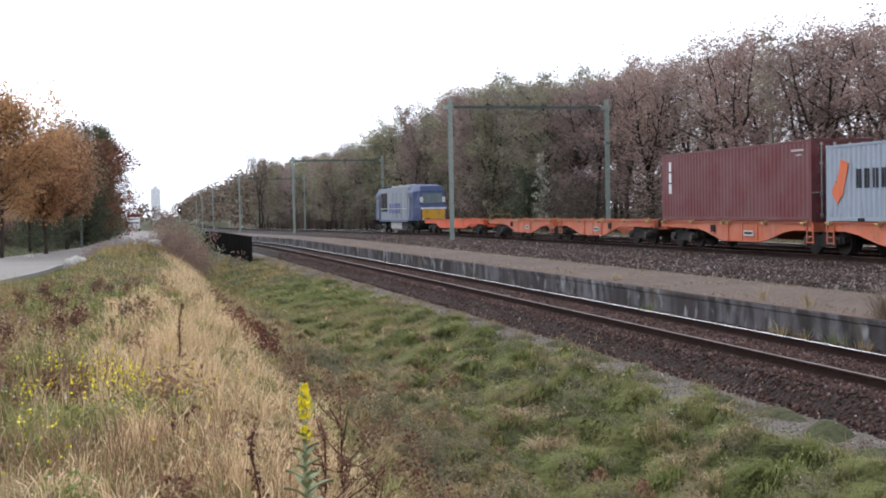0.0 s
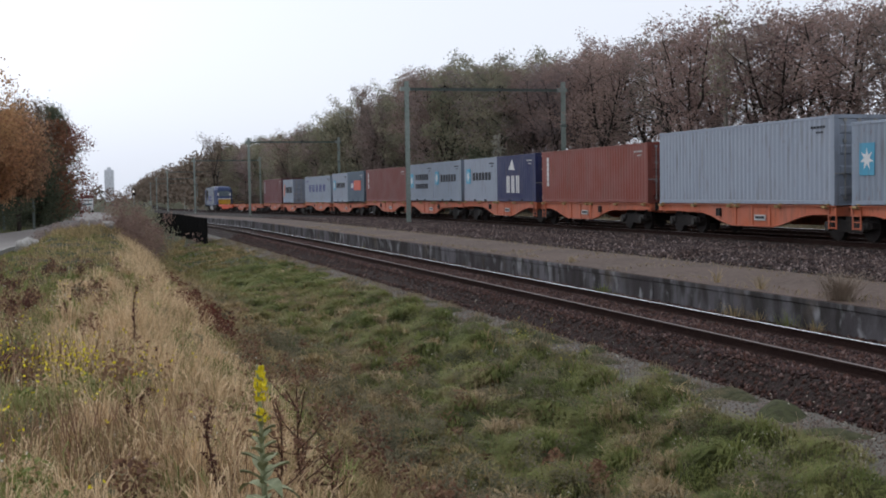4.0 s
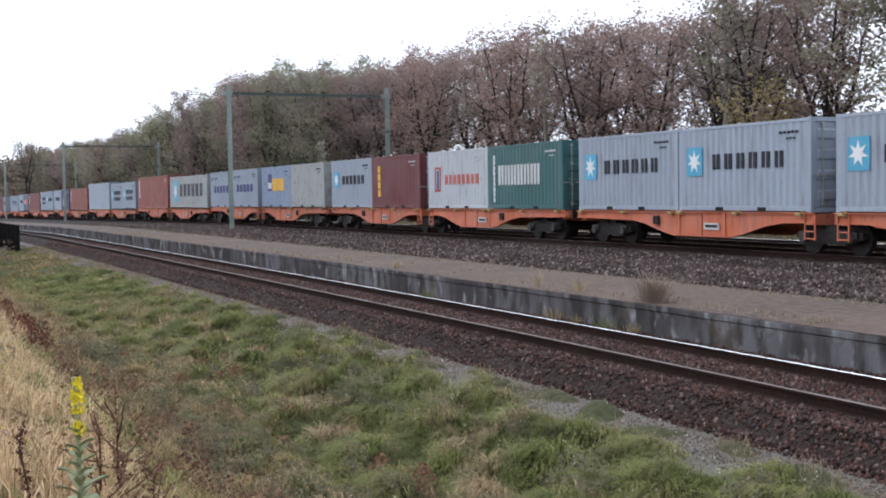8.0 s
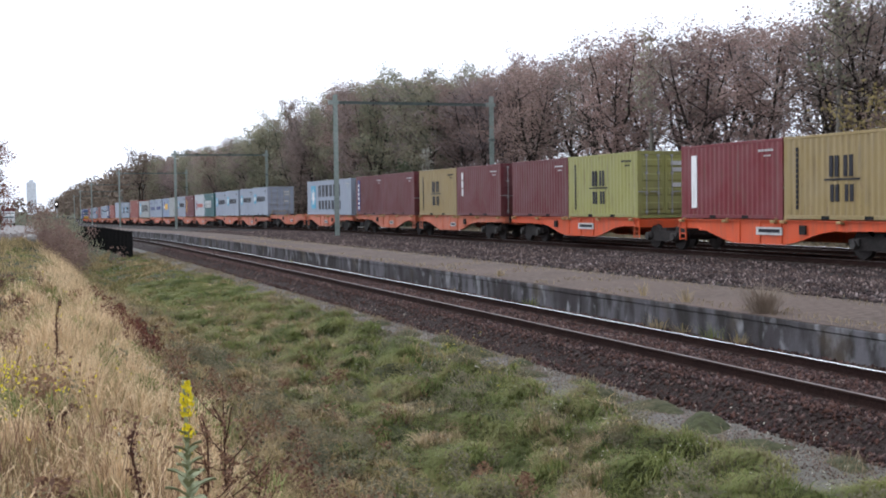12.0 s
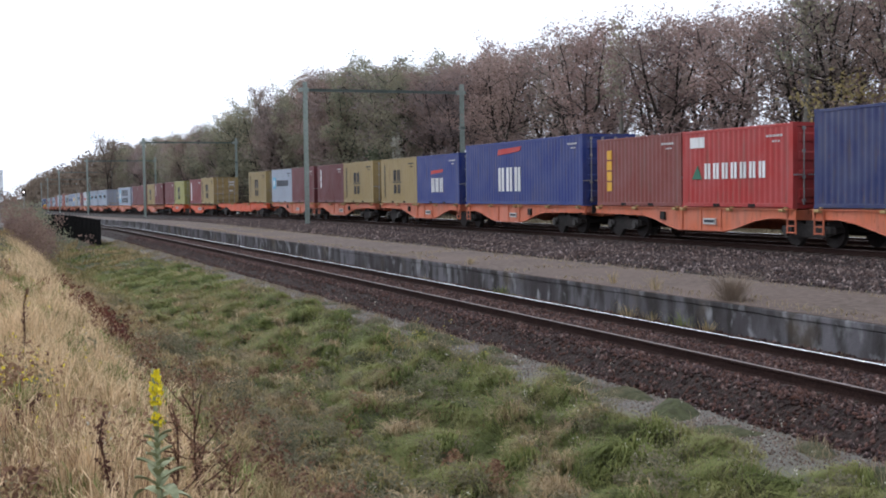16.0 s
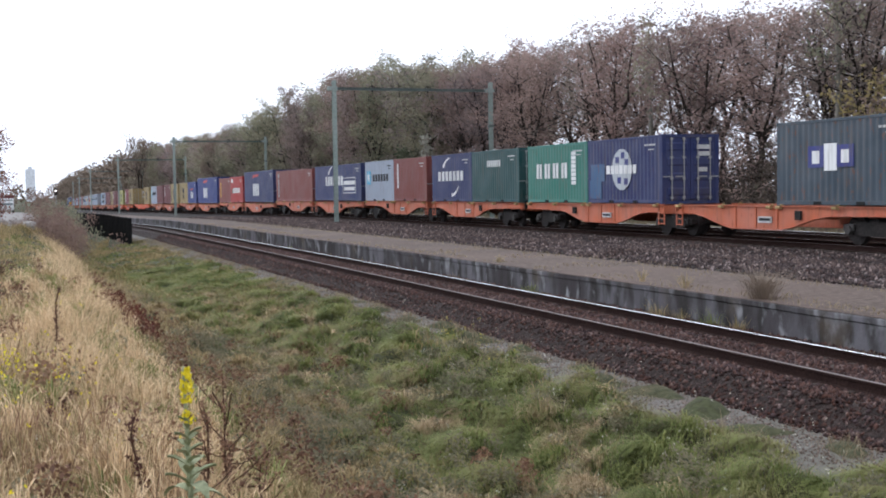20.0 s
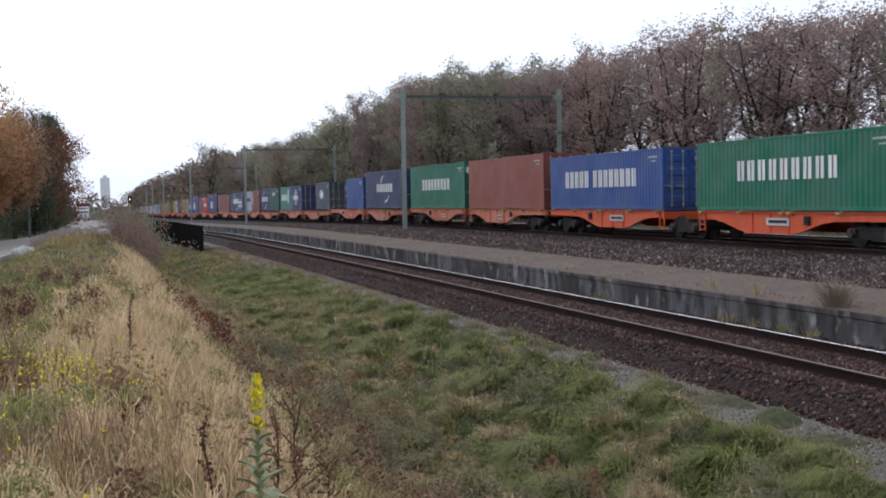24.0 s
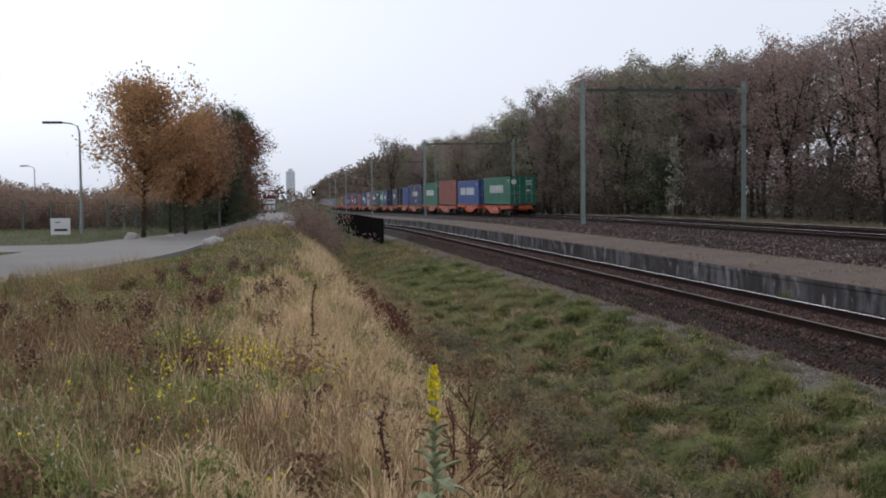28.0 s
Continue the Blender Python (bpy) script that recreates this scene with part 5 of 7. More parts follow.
full(T21, "mid_blue", "white_fourteen")
full(T21 - 15.1, "green", "white_nine")

# ---------------------------------------------------------------- trees


def branching(rnd, height, spread, first, limbs, leaders=0):
    """A trunk that forks into rising leaders, each with side limbs and twigs; returns a Geo and the twig points that carry leaves."""
    g, tips = Geo(), []
    r0 = height * 0.0115 + 0.03
    leaders = leaders or rnd.choice((2, 3, 3))
    fork = first + (0.26 if leaders > 1 else 0.5 * (0.95 - first))
    mid, half = 0.5 + 0.42 * first, 0.56 - 0.42 * first
    pts, p, n = [], Vector((0, 0, -0.2)), 5
    for i in range(n + 1):
        pts.append((p.x, p.y, -0.2 + i / n * (height * fork + 0.2)))
        p += Vector((rnd.uniform(-1, 1), rnd.uniform(-1, 1), 0)) * 0.014 * height
    g.tube(pts, [r0 * (1.3 if i == 0 else 1 - 0.35 * i / n) for i in range(n + 1)], 7)
    axes = [([Vector(q) for q in pts], r0 * 0.8, first / fork, limbs // 4 if leaders > 1 else limbs // 2)]
    top = Vector(pts[-1])
    a0 = rnd.uniform(0, 6.28)
    for k in range(leaders):
        a = a0 + 6.283 * k / leaders + rnd.uniform(-0.4, 0.4)
        out = spread * rnd.uniform(0.2, 0.5) if leaders > 1 else spread * 0.06
        up = height * (0.97 - fork) * (1.0 if k == 0 else rnd.uniform(0.74, 0.97))
        line = [top + Vector((math.cos(a) * out * w ** 0.8, math.sin(a) * out * w ** 0.8, up * w)) + Vector((rnd.uniform(-1, 1), rnd.uniform(-1, 1), 0)) * 0.012 * height * (w > 0) for w in (0, 0.2, 0.4, 0.6, 0.8, 1.0)]
        g.tube([tuple(q) for q in line], [r0 * 0.6 * (1 - 0.85 * j / 5) + 0.008 for j in range(6)], 6)
        axes.append((line, r0 * 0.5, 0.02, (limbs * 3 // 4) // leaders if leaders > 1 else limbs // 2))
    for line, rad0, f0, count in axes:
        for i in range(count):
            f = f0 + (1.0 - f0) * (i + rnd.random()) / count
            k = min(int(f * (len(line) - 1)), len(line) - 2)
            st = line[k].lerp(line[k + 1], f * (len(line) - 1) - k)
            e = st.z / height
            a = i * 2.4 + rnd.uniform(-0.7, 0.7) + a0
            reach = spread * rnd.uniform(0.45, 0.9) * math.sqrt(max(0.10, 1 - ((e - mid) / half) ** 2))
            if leaders == 1:
                reach *= 1.25 - 0.75 * max(0.0, (e - first) / (1 - first))
            d = Vector((math.cos(a), math.sin(a), 0.25 + 0.8 * e + rnd.uniform(-0.25, 0.3))).normalized()
            q, limb, rad = st.copy(), [tuple(st)], [rad0 * (1 - 0.75 * f) * 0.55 + 0.01]
            for j in range(1, 5):
                q = q + d * (reach / 4) + Vector((rnd.uniform(-1, 1), rnd.uniform(-1, 1), rnd.uniform(-0.7, 0.9))) * reach * 0.07
                limb.append(tuple(q))
                rad.append(rad[0] * (1 - j / 4.4))
                for b in range(2):
                    t = q + Vector((rnd.uniform(-1, 1), rnd.uniform(-1, 1), rnd.uniform(-0.5, 0.9))) * reach * 0.30
                    g.tube([tuple(q), tuple(q.lerp(t, 0.55) + Vector((0, 0, 0.03 * reach))), tuple(t)], (rad[-1] * 0.5 + 0.006, rad[-1] * 0.3 + 0.005, 0.004), 3)
                    tips += [q.lerp(t, w) for w in (0.4, 0.7, 1.0)]
            g.tube(limb, rad, 5)
            tips.append(q)
    return g, tips


def leaf_mesh(name, tips, count, size, scatter, seed, high=0.0):
    """Small folded leaves and sprays of leaves round the twigs."""
    r = np.random.default_rng(seed)
    t = np.array([tuple(p) for p in tips])
    w = np.clip(t[:, 2] / t[:, 2].max(), 0.02, 1) ** high
    c = t[r.choice(len(t), count, p=w / w.sum())] + r.normal(0, scatter, (count, 3))
    a = r.normal(0, 1, (count, 3))
    a /= np.linalg.norm(a, axis=1)[:, None]
    b = np.cross(a, r.normal(0, 1, (count, 3)))
    b /= np.linalg.norm(b, axis=1)[:, None]
    s = size * r.uniform(0.55, 1.35, count)[:, None]
    nrm = np.cross(a, b)
    v = np.stack([c - a * s, c + b * s * 0.55 + nrm * s * 0.15, c + a * s, c - b * s * 0.55 + nrm * s * 0.15], 1).reshape(-1, 3)
    me = bpy.data.meshes.new(name)
    me.vertices.add(len(v))
    me.vertices.foreach_set("co", v.astype(np.float32).ravel())
    me.loops.add(len(v))
    me.loops.foreach_set("vertex_index", np.arange(len(v), dtype=np.int32))
    me.polygons.add(count)
    me.polygons.foreach_set("loop_start", np.arange(count, dtype=np.int32) * 4)
    me.update(calc_edges=True)
    return me


# the wood's four leaf colours are lightened and greyed to stand for haze
LEAF_BROWN = leafy("leaves_russet_brown", [(0.170, 0.143, 0.132), (0.236, 0.196, 0.176), (0.312, 0.240, 0.205), (0.272, 0.234, 0.198)])
LEAF_OLIVE = leafy("leaves_olive_brown", [(0.150, 0.156, 0.118), (0.216, 0.214, 0.153), (0.300, 0.270, 0.183), (0.240, 0.204, 0.159)])
LEAF_MAUVE = leafy("leaves_dull_mauve", [(0.171, 0.145, 0.146), (0.232, 0.191, 0.183), (0.311, 0.232, 0.207), (0.213, 0.188, 0.168)])
LEAF_RUSSET = leafy("leaves_russet_red", [(0.178, 0.135, 0.124), (0.248, 0.182, 0.164), (0.318, 0.215, 0.186), (0.248, 0.200, 0.172)])
LEAF_HEDGE = leafy("hedge_brown", [(0.15, 0.105, 0.088), (0.21, 0.145, 0.118), (0.26, 0.18, 0.14), (0.18, 0.15, 0.10)])
# brown understorey leaves, darkened in colour to carry the canopy's shade
LEAF_SHADE = leafy("understorey_brown_shade", [(0.060, 0.046, 0.042), (0.088, 0.068, 0.060), (0.125, 0.096, 0.080), (0.085, 0.080, 0.055)])
LEAF_WINE = leafy("leaves_wine_red", [(0.10, 0.042, 0.036), (0.16, 0.060, 0.046), (0.21, 0.085, 0.055), (0.11, 0.065, 0.042)])
LEAF_AMBER = leafy("leaves_amber", [(0.22, 0.125, 0.075), (0.32, 0.175, 0.095), (0.40, 0.235, 0.12), (0.25, 0.165, 0.105)], through_light=0.5)
LEAF_RUST = leafy("leaves_rust", [(0.19, 0.115, 0.08), (0.28, 0.16, 0.10), (0.34, 0.21, 0.12), (0.23, 0.17, 0.11)], through_light=0.5)
LEAF_GREEN = leafy("leaves_dark_green", [(0.06, 0.075, 0.05), (0.085, 0.10, 0.065), (0.11, 0.125, 0.075), (0.115, 0.115, 0.075)])
LEAF_PALE = leafy("leaves_pale_silver", [(0.30, 0.29, 0.23), (0.42, 0.41, 0.34), (0.5, 0.48, 0.40), (0.24, 0.22, 0.15)])
LEAF_TWIG = leafy("bare_twigs", [(0.136, 0.102, 0.082), (0.170, 0.133, 0.102), (0.221, 0.170, 0.128), (0.119, 0.093, 0.076)], through_light=0.0)


def tree(name, seed, height, spread, first, limbs, leaves, size, scatter, leaf, bark, label, group="", leaders=0, high=0.3):
    rnd = random.Random(seed)
    t = thing(name, label, "tree", group)
    g, tips = branching(rnd, height, spread, first, limbs, leaders)
    part("trunk", g, bark, t, smooth=True)
    part("crown", leaf_mesh("crown", tips, leaves, size, scatter, seed, high), leaf, t)
    return t


KINDS = [
    tree("woodland_tree", 11, 14.0, 4.2, 0.16, 40, 10500, 0.11, 0.30, LEAF_BROWN, M_BARK, "brown-leaved autumn tree at the edge of the wood", "trees of the lineside wood"),
    tree("woodland_tree", 23, 14.0, 4.0, 0.18, 38, 7000, 0.105, 0.30, LEAF_MAUVE, M_BARK, "thinning mauve-brown autumn tree at the edge of the wood", "trees of the lineside wood"),
    tree("woodland_tree", 35, 14.0, 4.4, 0.16, 40, 10500, 0.115, 0.30, LEAF_OLIVE, M_BARK, "olive-brown autumn tree at the edge of the wood", "trees of the lineside wood"),
    tree("woodland_tree", 47, 14.0, 4.1, 0.15, 40, 6800, 0.09, 0.27, LEAF_RUSSET, M_BARK, "half-bare russet tree letting the sky through its crown", "trees of the lineside wood"),
    tree("woodland_tree", 59, 14.0, 4.5, 0.10, 42, 10500, 0.11, 0.30, LEAF_OLIVE, M_BARK, "broad low-branched olive-brown tree of the wood", "trees of the lineside wood"),
    tree("woodland_tree", 71, 14.0, 3.9, 0.16, 40, 5600, 0.09, 0.27, LEAF_BROWN, M_BARK, "tall slim tree with a sparse crown", "trees of the lineside wood"),
    tree("woodland_tree", 83, 14.0, 4.2, 0.14, 40, 7600, 0.092, 0.27, LEAF_RUSSET, M_BARK, "russet oak with a rounded crown at the wood's edge", "trees of the lineside wood"),
]
# height of the wood's skyline along the line
SKYLINE_Y = (20, 53, 60, 67, 80, 91, 104, 117, 140, 150, 162, 190, 227, 260, 340)
SKYLINE_H = (12.2, 12.4, 12.8, 13.5, 13.1, 13.7, 13.9, 15.6, 16.0, 15.3, 14.6, 13.2, 14.0, 14.6, 14.6)
pick = random.Random(5)
used_kind = set()
rows = [(0.0, 28, 340, 4.3), (4.0, 26, 310, 4.6), (8.4, 24, 270, 5.6)]
for dx, ya, yb, step in rows:
    y = ya
    while y < yb:
        x = XWOOD + dx + pick.uniform(-1.1, 1.1)
        thin, bare = 36 < y < 96, 36 < y < 66
        k = pick.choice((3, 5, 3, 6)) if bare else pick.choice((3, 6, 5, 3, 1, 6)) if thin else pick.choice((0, 1, 2, 4, 2, 4, 1, 6, 2))
        if thin and dx > 8 and pick.random() < (0.75 if bare else 0.55):
            y += step
            continue
        src = KINDS[k]
        o = src if k not in used_kind else copy_thing(src, Matrix())
        used_kind.add(k)
        sc = float(np.interp(y, SKYLINE_Y, SKYLINE_H)) / 15.0 * pick.uniform(0.90, 1.02) * (1 + 0.006 * dx)
        o.matrix_basis = pose(off(x, y), y, float(ground_at(off(x, y), y)) - 0.1, rz=pick.uniform(0, 360))
        o.scale = (pick.uniform(0.95, 1.15), pick.uniform(0.95, 1.15), sc)
        y += step * pick.uniform(0.7, 1.3) * (1.3 if bare and dx else 1.2 if thin and dx else 1.0)


def scatter_leaves(name, centres, radii, per, size, material, label, seed, flat=1.0):
    """Ragged thickets: clouds of small leaves round many centres, joined as one stuff."""
    r = np.random.default_rng(seed)
    c = np.repeat(np.array(centres, float), per, 0)
    rad = np.repeat(np.array(radii, float), per)[:, None]
    n = len(c)
    d = r.normal(0, 1, (n, 3))
    d /= np.linalg.norm(d, axis=1)[:, None]
    c = c + d * rad * r.random((n, 1)) ** 0.45 * np.array([1, 1, flat])
    a = r.normal(0, 1, (n, 3))
    a /= np.linalg.norm(a, axis=1)[:, None]
    b = np.cross(a, r.normal(0, 1, (n, 3)))
    b /= np.linalg.norm(b, axis=1)[:, None]
    s = (size if np.isscalar(size) else np.repeat(np.array(size), per)[:, None]) * r.uniform(0.5, 1.4, (n, 1))
    v = np.stack([c - a * s, c + b * s * 0.6, c + a * s, c - b * s * 0.6], 1).reshape(-1, 3)
    ob = raw(name, v, 4, np.arange(len(v)), material)
    return tagged(ob, label, "thicket", kind="stuff")


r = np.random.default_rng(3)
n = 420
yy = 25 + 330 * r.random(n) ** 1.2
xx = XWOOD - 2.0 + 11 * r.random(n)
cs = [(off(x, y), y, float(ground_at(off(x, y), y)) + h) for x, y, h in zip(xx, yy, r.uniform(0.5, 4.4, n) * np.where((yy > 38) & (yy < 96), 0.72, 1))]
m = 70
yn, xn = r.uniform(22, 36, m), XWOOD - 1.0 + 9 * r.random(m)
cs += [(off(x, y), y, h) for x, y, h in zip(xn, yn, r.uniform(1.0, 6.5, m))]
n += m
scatter_leaves("undergrowth", cs, r.uniform(1.2, 2.3, n), 260, 0.12, LEAF_SHADE, "dense dull brown undergrowth at the wood's foot, darkened as canopy shade", 4)
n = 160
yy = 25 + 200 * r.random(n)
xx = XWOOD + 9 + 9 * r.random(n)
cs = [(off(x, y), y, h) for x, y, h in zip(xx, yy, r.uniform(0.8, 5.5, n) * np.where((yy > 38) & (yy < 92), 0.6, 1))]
scatter_leaves("deep_undergrowth", cs, r.uniform(1.6, 2.8, n), 200, 0.2, LEAF_SHADE, "thicket deep inside the wood with canopy shade in its colour", 5)
n = 520
yy = 300 + 520 * r.random(n) ** 1.4
xx = XWOOD - 3 + 22 * r.random(n) - 0.03 * (yy - 300)
cs = [(off(x, y), y, h) for x, y, h in zip(xx, yy, r.uniform(1.0, 13.0, n) * np.clip(1.05 - (yy - 300) / 1400, 0.6, 1))]
scatter_leaves("far_woods", cs, r.uniform(2.4, 4.2, n), 110, 0.5, LEAF_TWIG, "far grey-brown woods along the railway", 6)
# pale poplar-like sapling and a green bush in front of the wood
o = tree("silver_sapling", 91, 7.0, 1.1, 0.12, 16, 420, 0.13, 0.2, LEAF_PALE, M_BARK_PALE, "slender sapling with pale silvery leaves before the wood", "", 1)
o.matrix_basis = pose(SAPLING[0], SAPLING[1], 0.1)
o = tree("green_bush", 93, 5.2, 2.4, 0.05, 18, 2400, 0.14, 0.3, LEAF_GREEN, M_BARK, "dull green leafy bush at the edge of the wood")
o.matrix_basis = pose(SAPLING[0] + 1.0, SAPLING[1] + 7.0, 0.1)
o = tree("amber_bush", 95, 6.3, 2.2, 0.08, 16, 2200, 0.10, 0.3, leafy("leaves_dull_amber", [(0.20, 0.16, 0.085), (0.28, 0.21, 0.10), (0.33, 0.25, 0.12), (0.20, 0.17, 0.10)]), M_BARK, "dull amber-leaved bush at the edge of the wood")
o.matrix_basis = pose(34.4, 42.4, 0.1)
for k, (x, y, h) in enumerate(((XWOOD - 1.4, 62.0, 12.5), (XWOOD - 1.0, 45.5, 13.5))):
    o = tree("bare_trunk_tree", 101 + k, h * 0.93, 1.6, 0.55, 10, 500, 0.13, 0.3, LEAF_OLIVE, M_BARK_PALE, "pale straight trunk with a sparse olive crown", "", 1)
    o.matrix_basis = pose(off(x, y), y, 0.2)

# ---------------------------------------------------------------- blades of grass and weeds


def blades(name, x, y, height, width, material, label, seed, droop=0.5, level=None):
    """Bent tapering blades, five corners each in two faces, joined as one stuff."""
    r = np.random.default_rng(seed)
    n = len(x)
    z = ground_at(x, y) - 0.02 if level is None else level
    a = r.uniform(0, 2 * np.pi, n)
    side = np.stack([np.cos(a), np.sin(a), 0 * a], -1) * width[:, None]
    b = r.uniform(0, 2 * np.pi, n)
    tilt = r.uniform(0.05, 0.3 + 0.35 * droop, n)
    d = np.stack([np.cos(b) * tilt, np.sin(b) * tilt, np.ones(n)], -1)
    base = np.stack([x, y, z], -1)
    mid = base + d * (height * 0.6)[:, None]
    tip = mid + (d + np.stack([np.cos(b), np.sin(b), -0.4 + 0 * b], -1) * (droop * r.uniform(0.3, 1.4, n))[:, None]) * (height * 0.42)[:, None]
    v = np.stack([base - side, base + side, mid + side * 0.75, tip, mid - side * 0.75], 1).reshape(-1, 3)
    me = bpy.data.meshes.new(name)
    me.vertices.add(len(v))
    me.vertices.foreach_set("co", v.astype(np.float32).ravel())
    k = np.arange(n)[:, None] * 5
    loops = np.concatenate([k, k + 1, k + 2, k + 4, k + 4, k + 2, k + 3], 1).ravel()
    me.loops.add(len(loops))
    me.loops.foreach_set("vertex_index", loops.astype(np.int32))
    me.polygons.add(2 * n)
    st = (np.arange(n)[:, None] * 7 + np.array([0, 4])).ravel()
    me.polygons.foreach_set("loop_start", st.astype(np.int32))
    me.update(calc_edges=True)
    me.materials.append(material)
    return tagged(new(name, me), label, "grass", kind="stuff")


GRASS_STRAW = leafy("grass_straw", [(0.17, 0.11, 0.055), (0.48, 0.34, 0.185), (0.78, 0.59, 0.365), (0.36, 0.23, 0.12)], 0.8, through_light=0.25, vary=False)
GRASS_GREEN = leafy("grass_green", [(0.064, 0.077, 0.025), (0.146, 0.170, 0.051), (0.240, 0.252, 0.085), (0.344, 0.294, 0.140)], 0.7, through_light=0.22, vary=False)
GRASS_DULL = leafy("grass_dull_grey", [(0.115, 0.09, 0.055), (0.215, 0.172, 0.108), (0.305, 0.24, 0.158), (0.165, 0.142, 0.075)], 0.7, through_light=0.2, vary=False)
GRASS_MOSS = leafy("grass_mossy_green", [(0.060, 0.066, 0.022), (0.120, 0.142, 0.042), (0.175, 0.192, 0.058), (0.225, 0.222, 0.082), (0.25, 0.205, 0.10)], 1.3, through_light=0.2, vary=False, drift=0.7)
WEED_DARK = leafy("weed_dark_green", [(0.035, 0.045, 0.024), (0.06, 0.072, 0.04), (0.085, 0.09, 0.055), (0.05, 0.045, 0.028)], 0.7, vary=False)
GRASS_TAN = leafy("grass_dead_tan", [(0.19, 0.13, 0.07), (0.33, 0.245, 0.14), (0.46, 0.355, 0.21), (0.27, 0.195, 0.11)], 1.5, through_light=0.2, vary=False)
GRASS_OLIVE = leafy("grass_olive", [(0.097, 0.090, 0.035), (0.239, 0.190, 0.084), (0.433, 0.325, 0.172), (0.228, 0.135, 0.070)], 0.7, through_light=0.22, vary=False)
WEED_BROWN = leafy("weed_red_brown", [(0.067, 0.036, 0.026), (0.168, 0.093, 0.061), (0.291, 0.176, 0.107), (0.157, 0.111, 0.061)], 0.7, through_light=0.2, vary=False)
WEED_DOCK = leafy("dock_brown", [(0.05, 0.022, 0.018), (0.085, 0.036, 0.028), (0.12, 0.06, 0.042), (0.08, 0.055, 0.035)], 0.7, through_light=0.15, vary=False)
WEED_RED = leafy("bramble_red", [(0.06, 0.024, 0.02), (0.105, 0.034, 0.026), (0.15, 0.06, 0.036), (0.08, 0.055, 0.03)], 0.7, vary=False)
WEED_GREY = leafy("weed_grey_green", [(0.112, 0.112, 0.068), (0.175, 0.162, 0.10), (0.245, 0.215, 0.142), (0.14, 0.125, 0.062)], 0.7, vary=False)


def spread(seed, n, y0, y1, u0, u1, power=1.8):
    """Random places between two lines along the track, thicker near the eye."""
    r = np.random.default_rng(seed)
    y = y0 + (y1 - y0) * r.random(n) ** power
    u = r.uniform(u0, u1, n)
    return r, u + swing(y), y, u


def patch_of(x, y, k, ph):
    return 0.5 + 0.5 * np.sin(x * k + 1.7 * np.sin(y * k * 0.6 + ph)) * np.sin(y * k * 0.8 + ph + np.sin(x * k * 0.7))


def clear_of_road(x, y):
    """True where no road runs."""
    ok = np.ones(len(x), bool)
    for q in ROAD_PTS:
        ok &= (x - q.x) ** 2 + (y - q.y) ** 2 > 3.35 ** 2
    return ok & (road_gap(x, y) > 3.3)


def tussocks(name, cx, cy, size, per, length, width, material, label, seed, hang=1.0, rise=0.75, comb=0.45):
    """Clumps of grass: blades fan out from each root and fall over, all the same way downhill."""
    r = np.random.default_rng(seed)
    n = len(cx) * per
    sz = np.repeat(size, per)
    a = r.uniform(0, 2 * np.pi, n)
    q = sz * r.random(n) ** 0.6
    x, y = np.repeat(cx, per) + np.cos(a) * q * 0.55, np.repeat(cy, per) + np.sin(a) * q * 0.55
    base = np.stack([x, y, ground_at(x, y) - 0.02], -1)
    sway = np.repeat(r.uniform(-0.5, 0.5, len(cx)), per)
    d = np.stack([np.cos(a) - comb, np.sin(a) + sway, 0 * a], -1)
    h = np.repeat(length * r.uniform(0.6, 1.25, len(cx)), per) * r.uniform(0.6, 1.15, n) * (1.1 - 0.5 * q / sz)
    s = np.stack([-d[:, 1], d[:, 0], 0 * a], -1)
    s = s / (np.linalg.norm(s, axis=1)[:, None] + 1e-6) * (width * (1 + y / 16) * r.uniform(0.7, 1.4, n))[:, None]
    up = np.array([0, 0, 1.0])
    m1 = base + (d * 0.22 + up * rise) * h[:, None]
    m2 = m1 + (d * 0.38 * hang + up * 0.12) * h[:, None]
    tip = m2 + (d * 0.34 * hang - up * 0.28 * hang) * h[:, None]
    v = np.stack([base - s, base + s, m1 + s, m1 - s, m2 + s * 0.7, m2 - s * 0.7, tip], 1).reshape(-1, 3)
    me = bpy.data.meshes.new(name)
    me.vertices.add(len(v))
    me.vertices.foreach_set("co", v.astype(np.float32).ravel())
    k = np.arange(n)[:, None] * 7
    loops = np.concatenate([k, k + 1, k + 2, k + 3, k + 3, k + 2, k + 4, k + 5, k + 5, k + 4, k + 6], 1).ravel()
    me.loops.add(len(loops))
    me.loops.foreach_set("vertex_index", loops.astype(np.int32))
    me.polygons.add(3 * n)
    me.polygons.foreach_set("loop_start", (np.arange(n)[:, None] * 11 + np.array([0, 4, 8])).ravel().astype(np.int32))
    me.update(calc_edges=True)
    me.materials.append(material)
    return tagged(new(name, me), label, "grass", kind="stuff")


# straw belt on the crest of the bank
r, x, y, u = spread(21, 125000, 3.2, 60, -1.6, 2.4, 1.9)
w = np.exp(-((u - 0.25 - 0.03 * y - 0.2 * np.sin(y * 0.35)) / 0.55) ** 2)
k = r.random(len(x)) < np.clip((34 - y) / 18, 0.3, 1) * (0.07 + 0.93 * w) * (0.25 + 0.75 * (patch_of(x, y, 1.7, 0.9) > 0.38))
x, y, w = x[k], y[k], w[k]
blades("dry_grass", x, y, r.uniform(0.18, 0.52, len(x)) * (0.5 + 0.35 * w + 0.35 * patch_of(x, y, 2.2, 1.1)), r.uniform(0.0013, 0.0034, len(x)) * (1 + y / 18), GRASS_STRAW, "tall bleached straw-coloured grass on the bank", 22, 0.7)
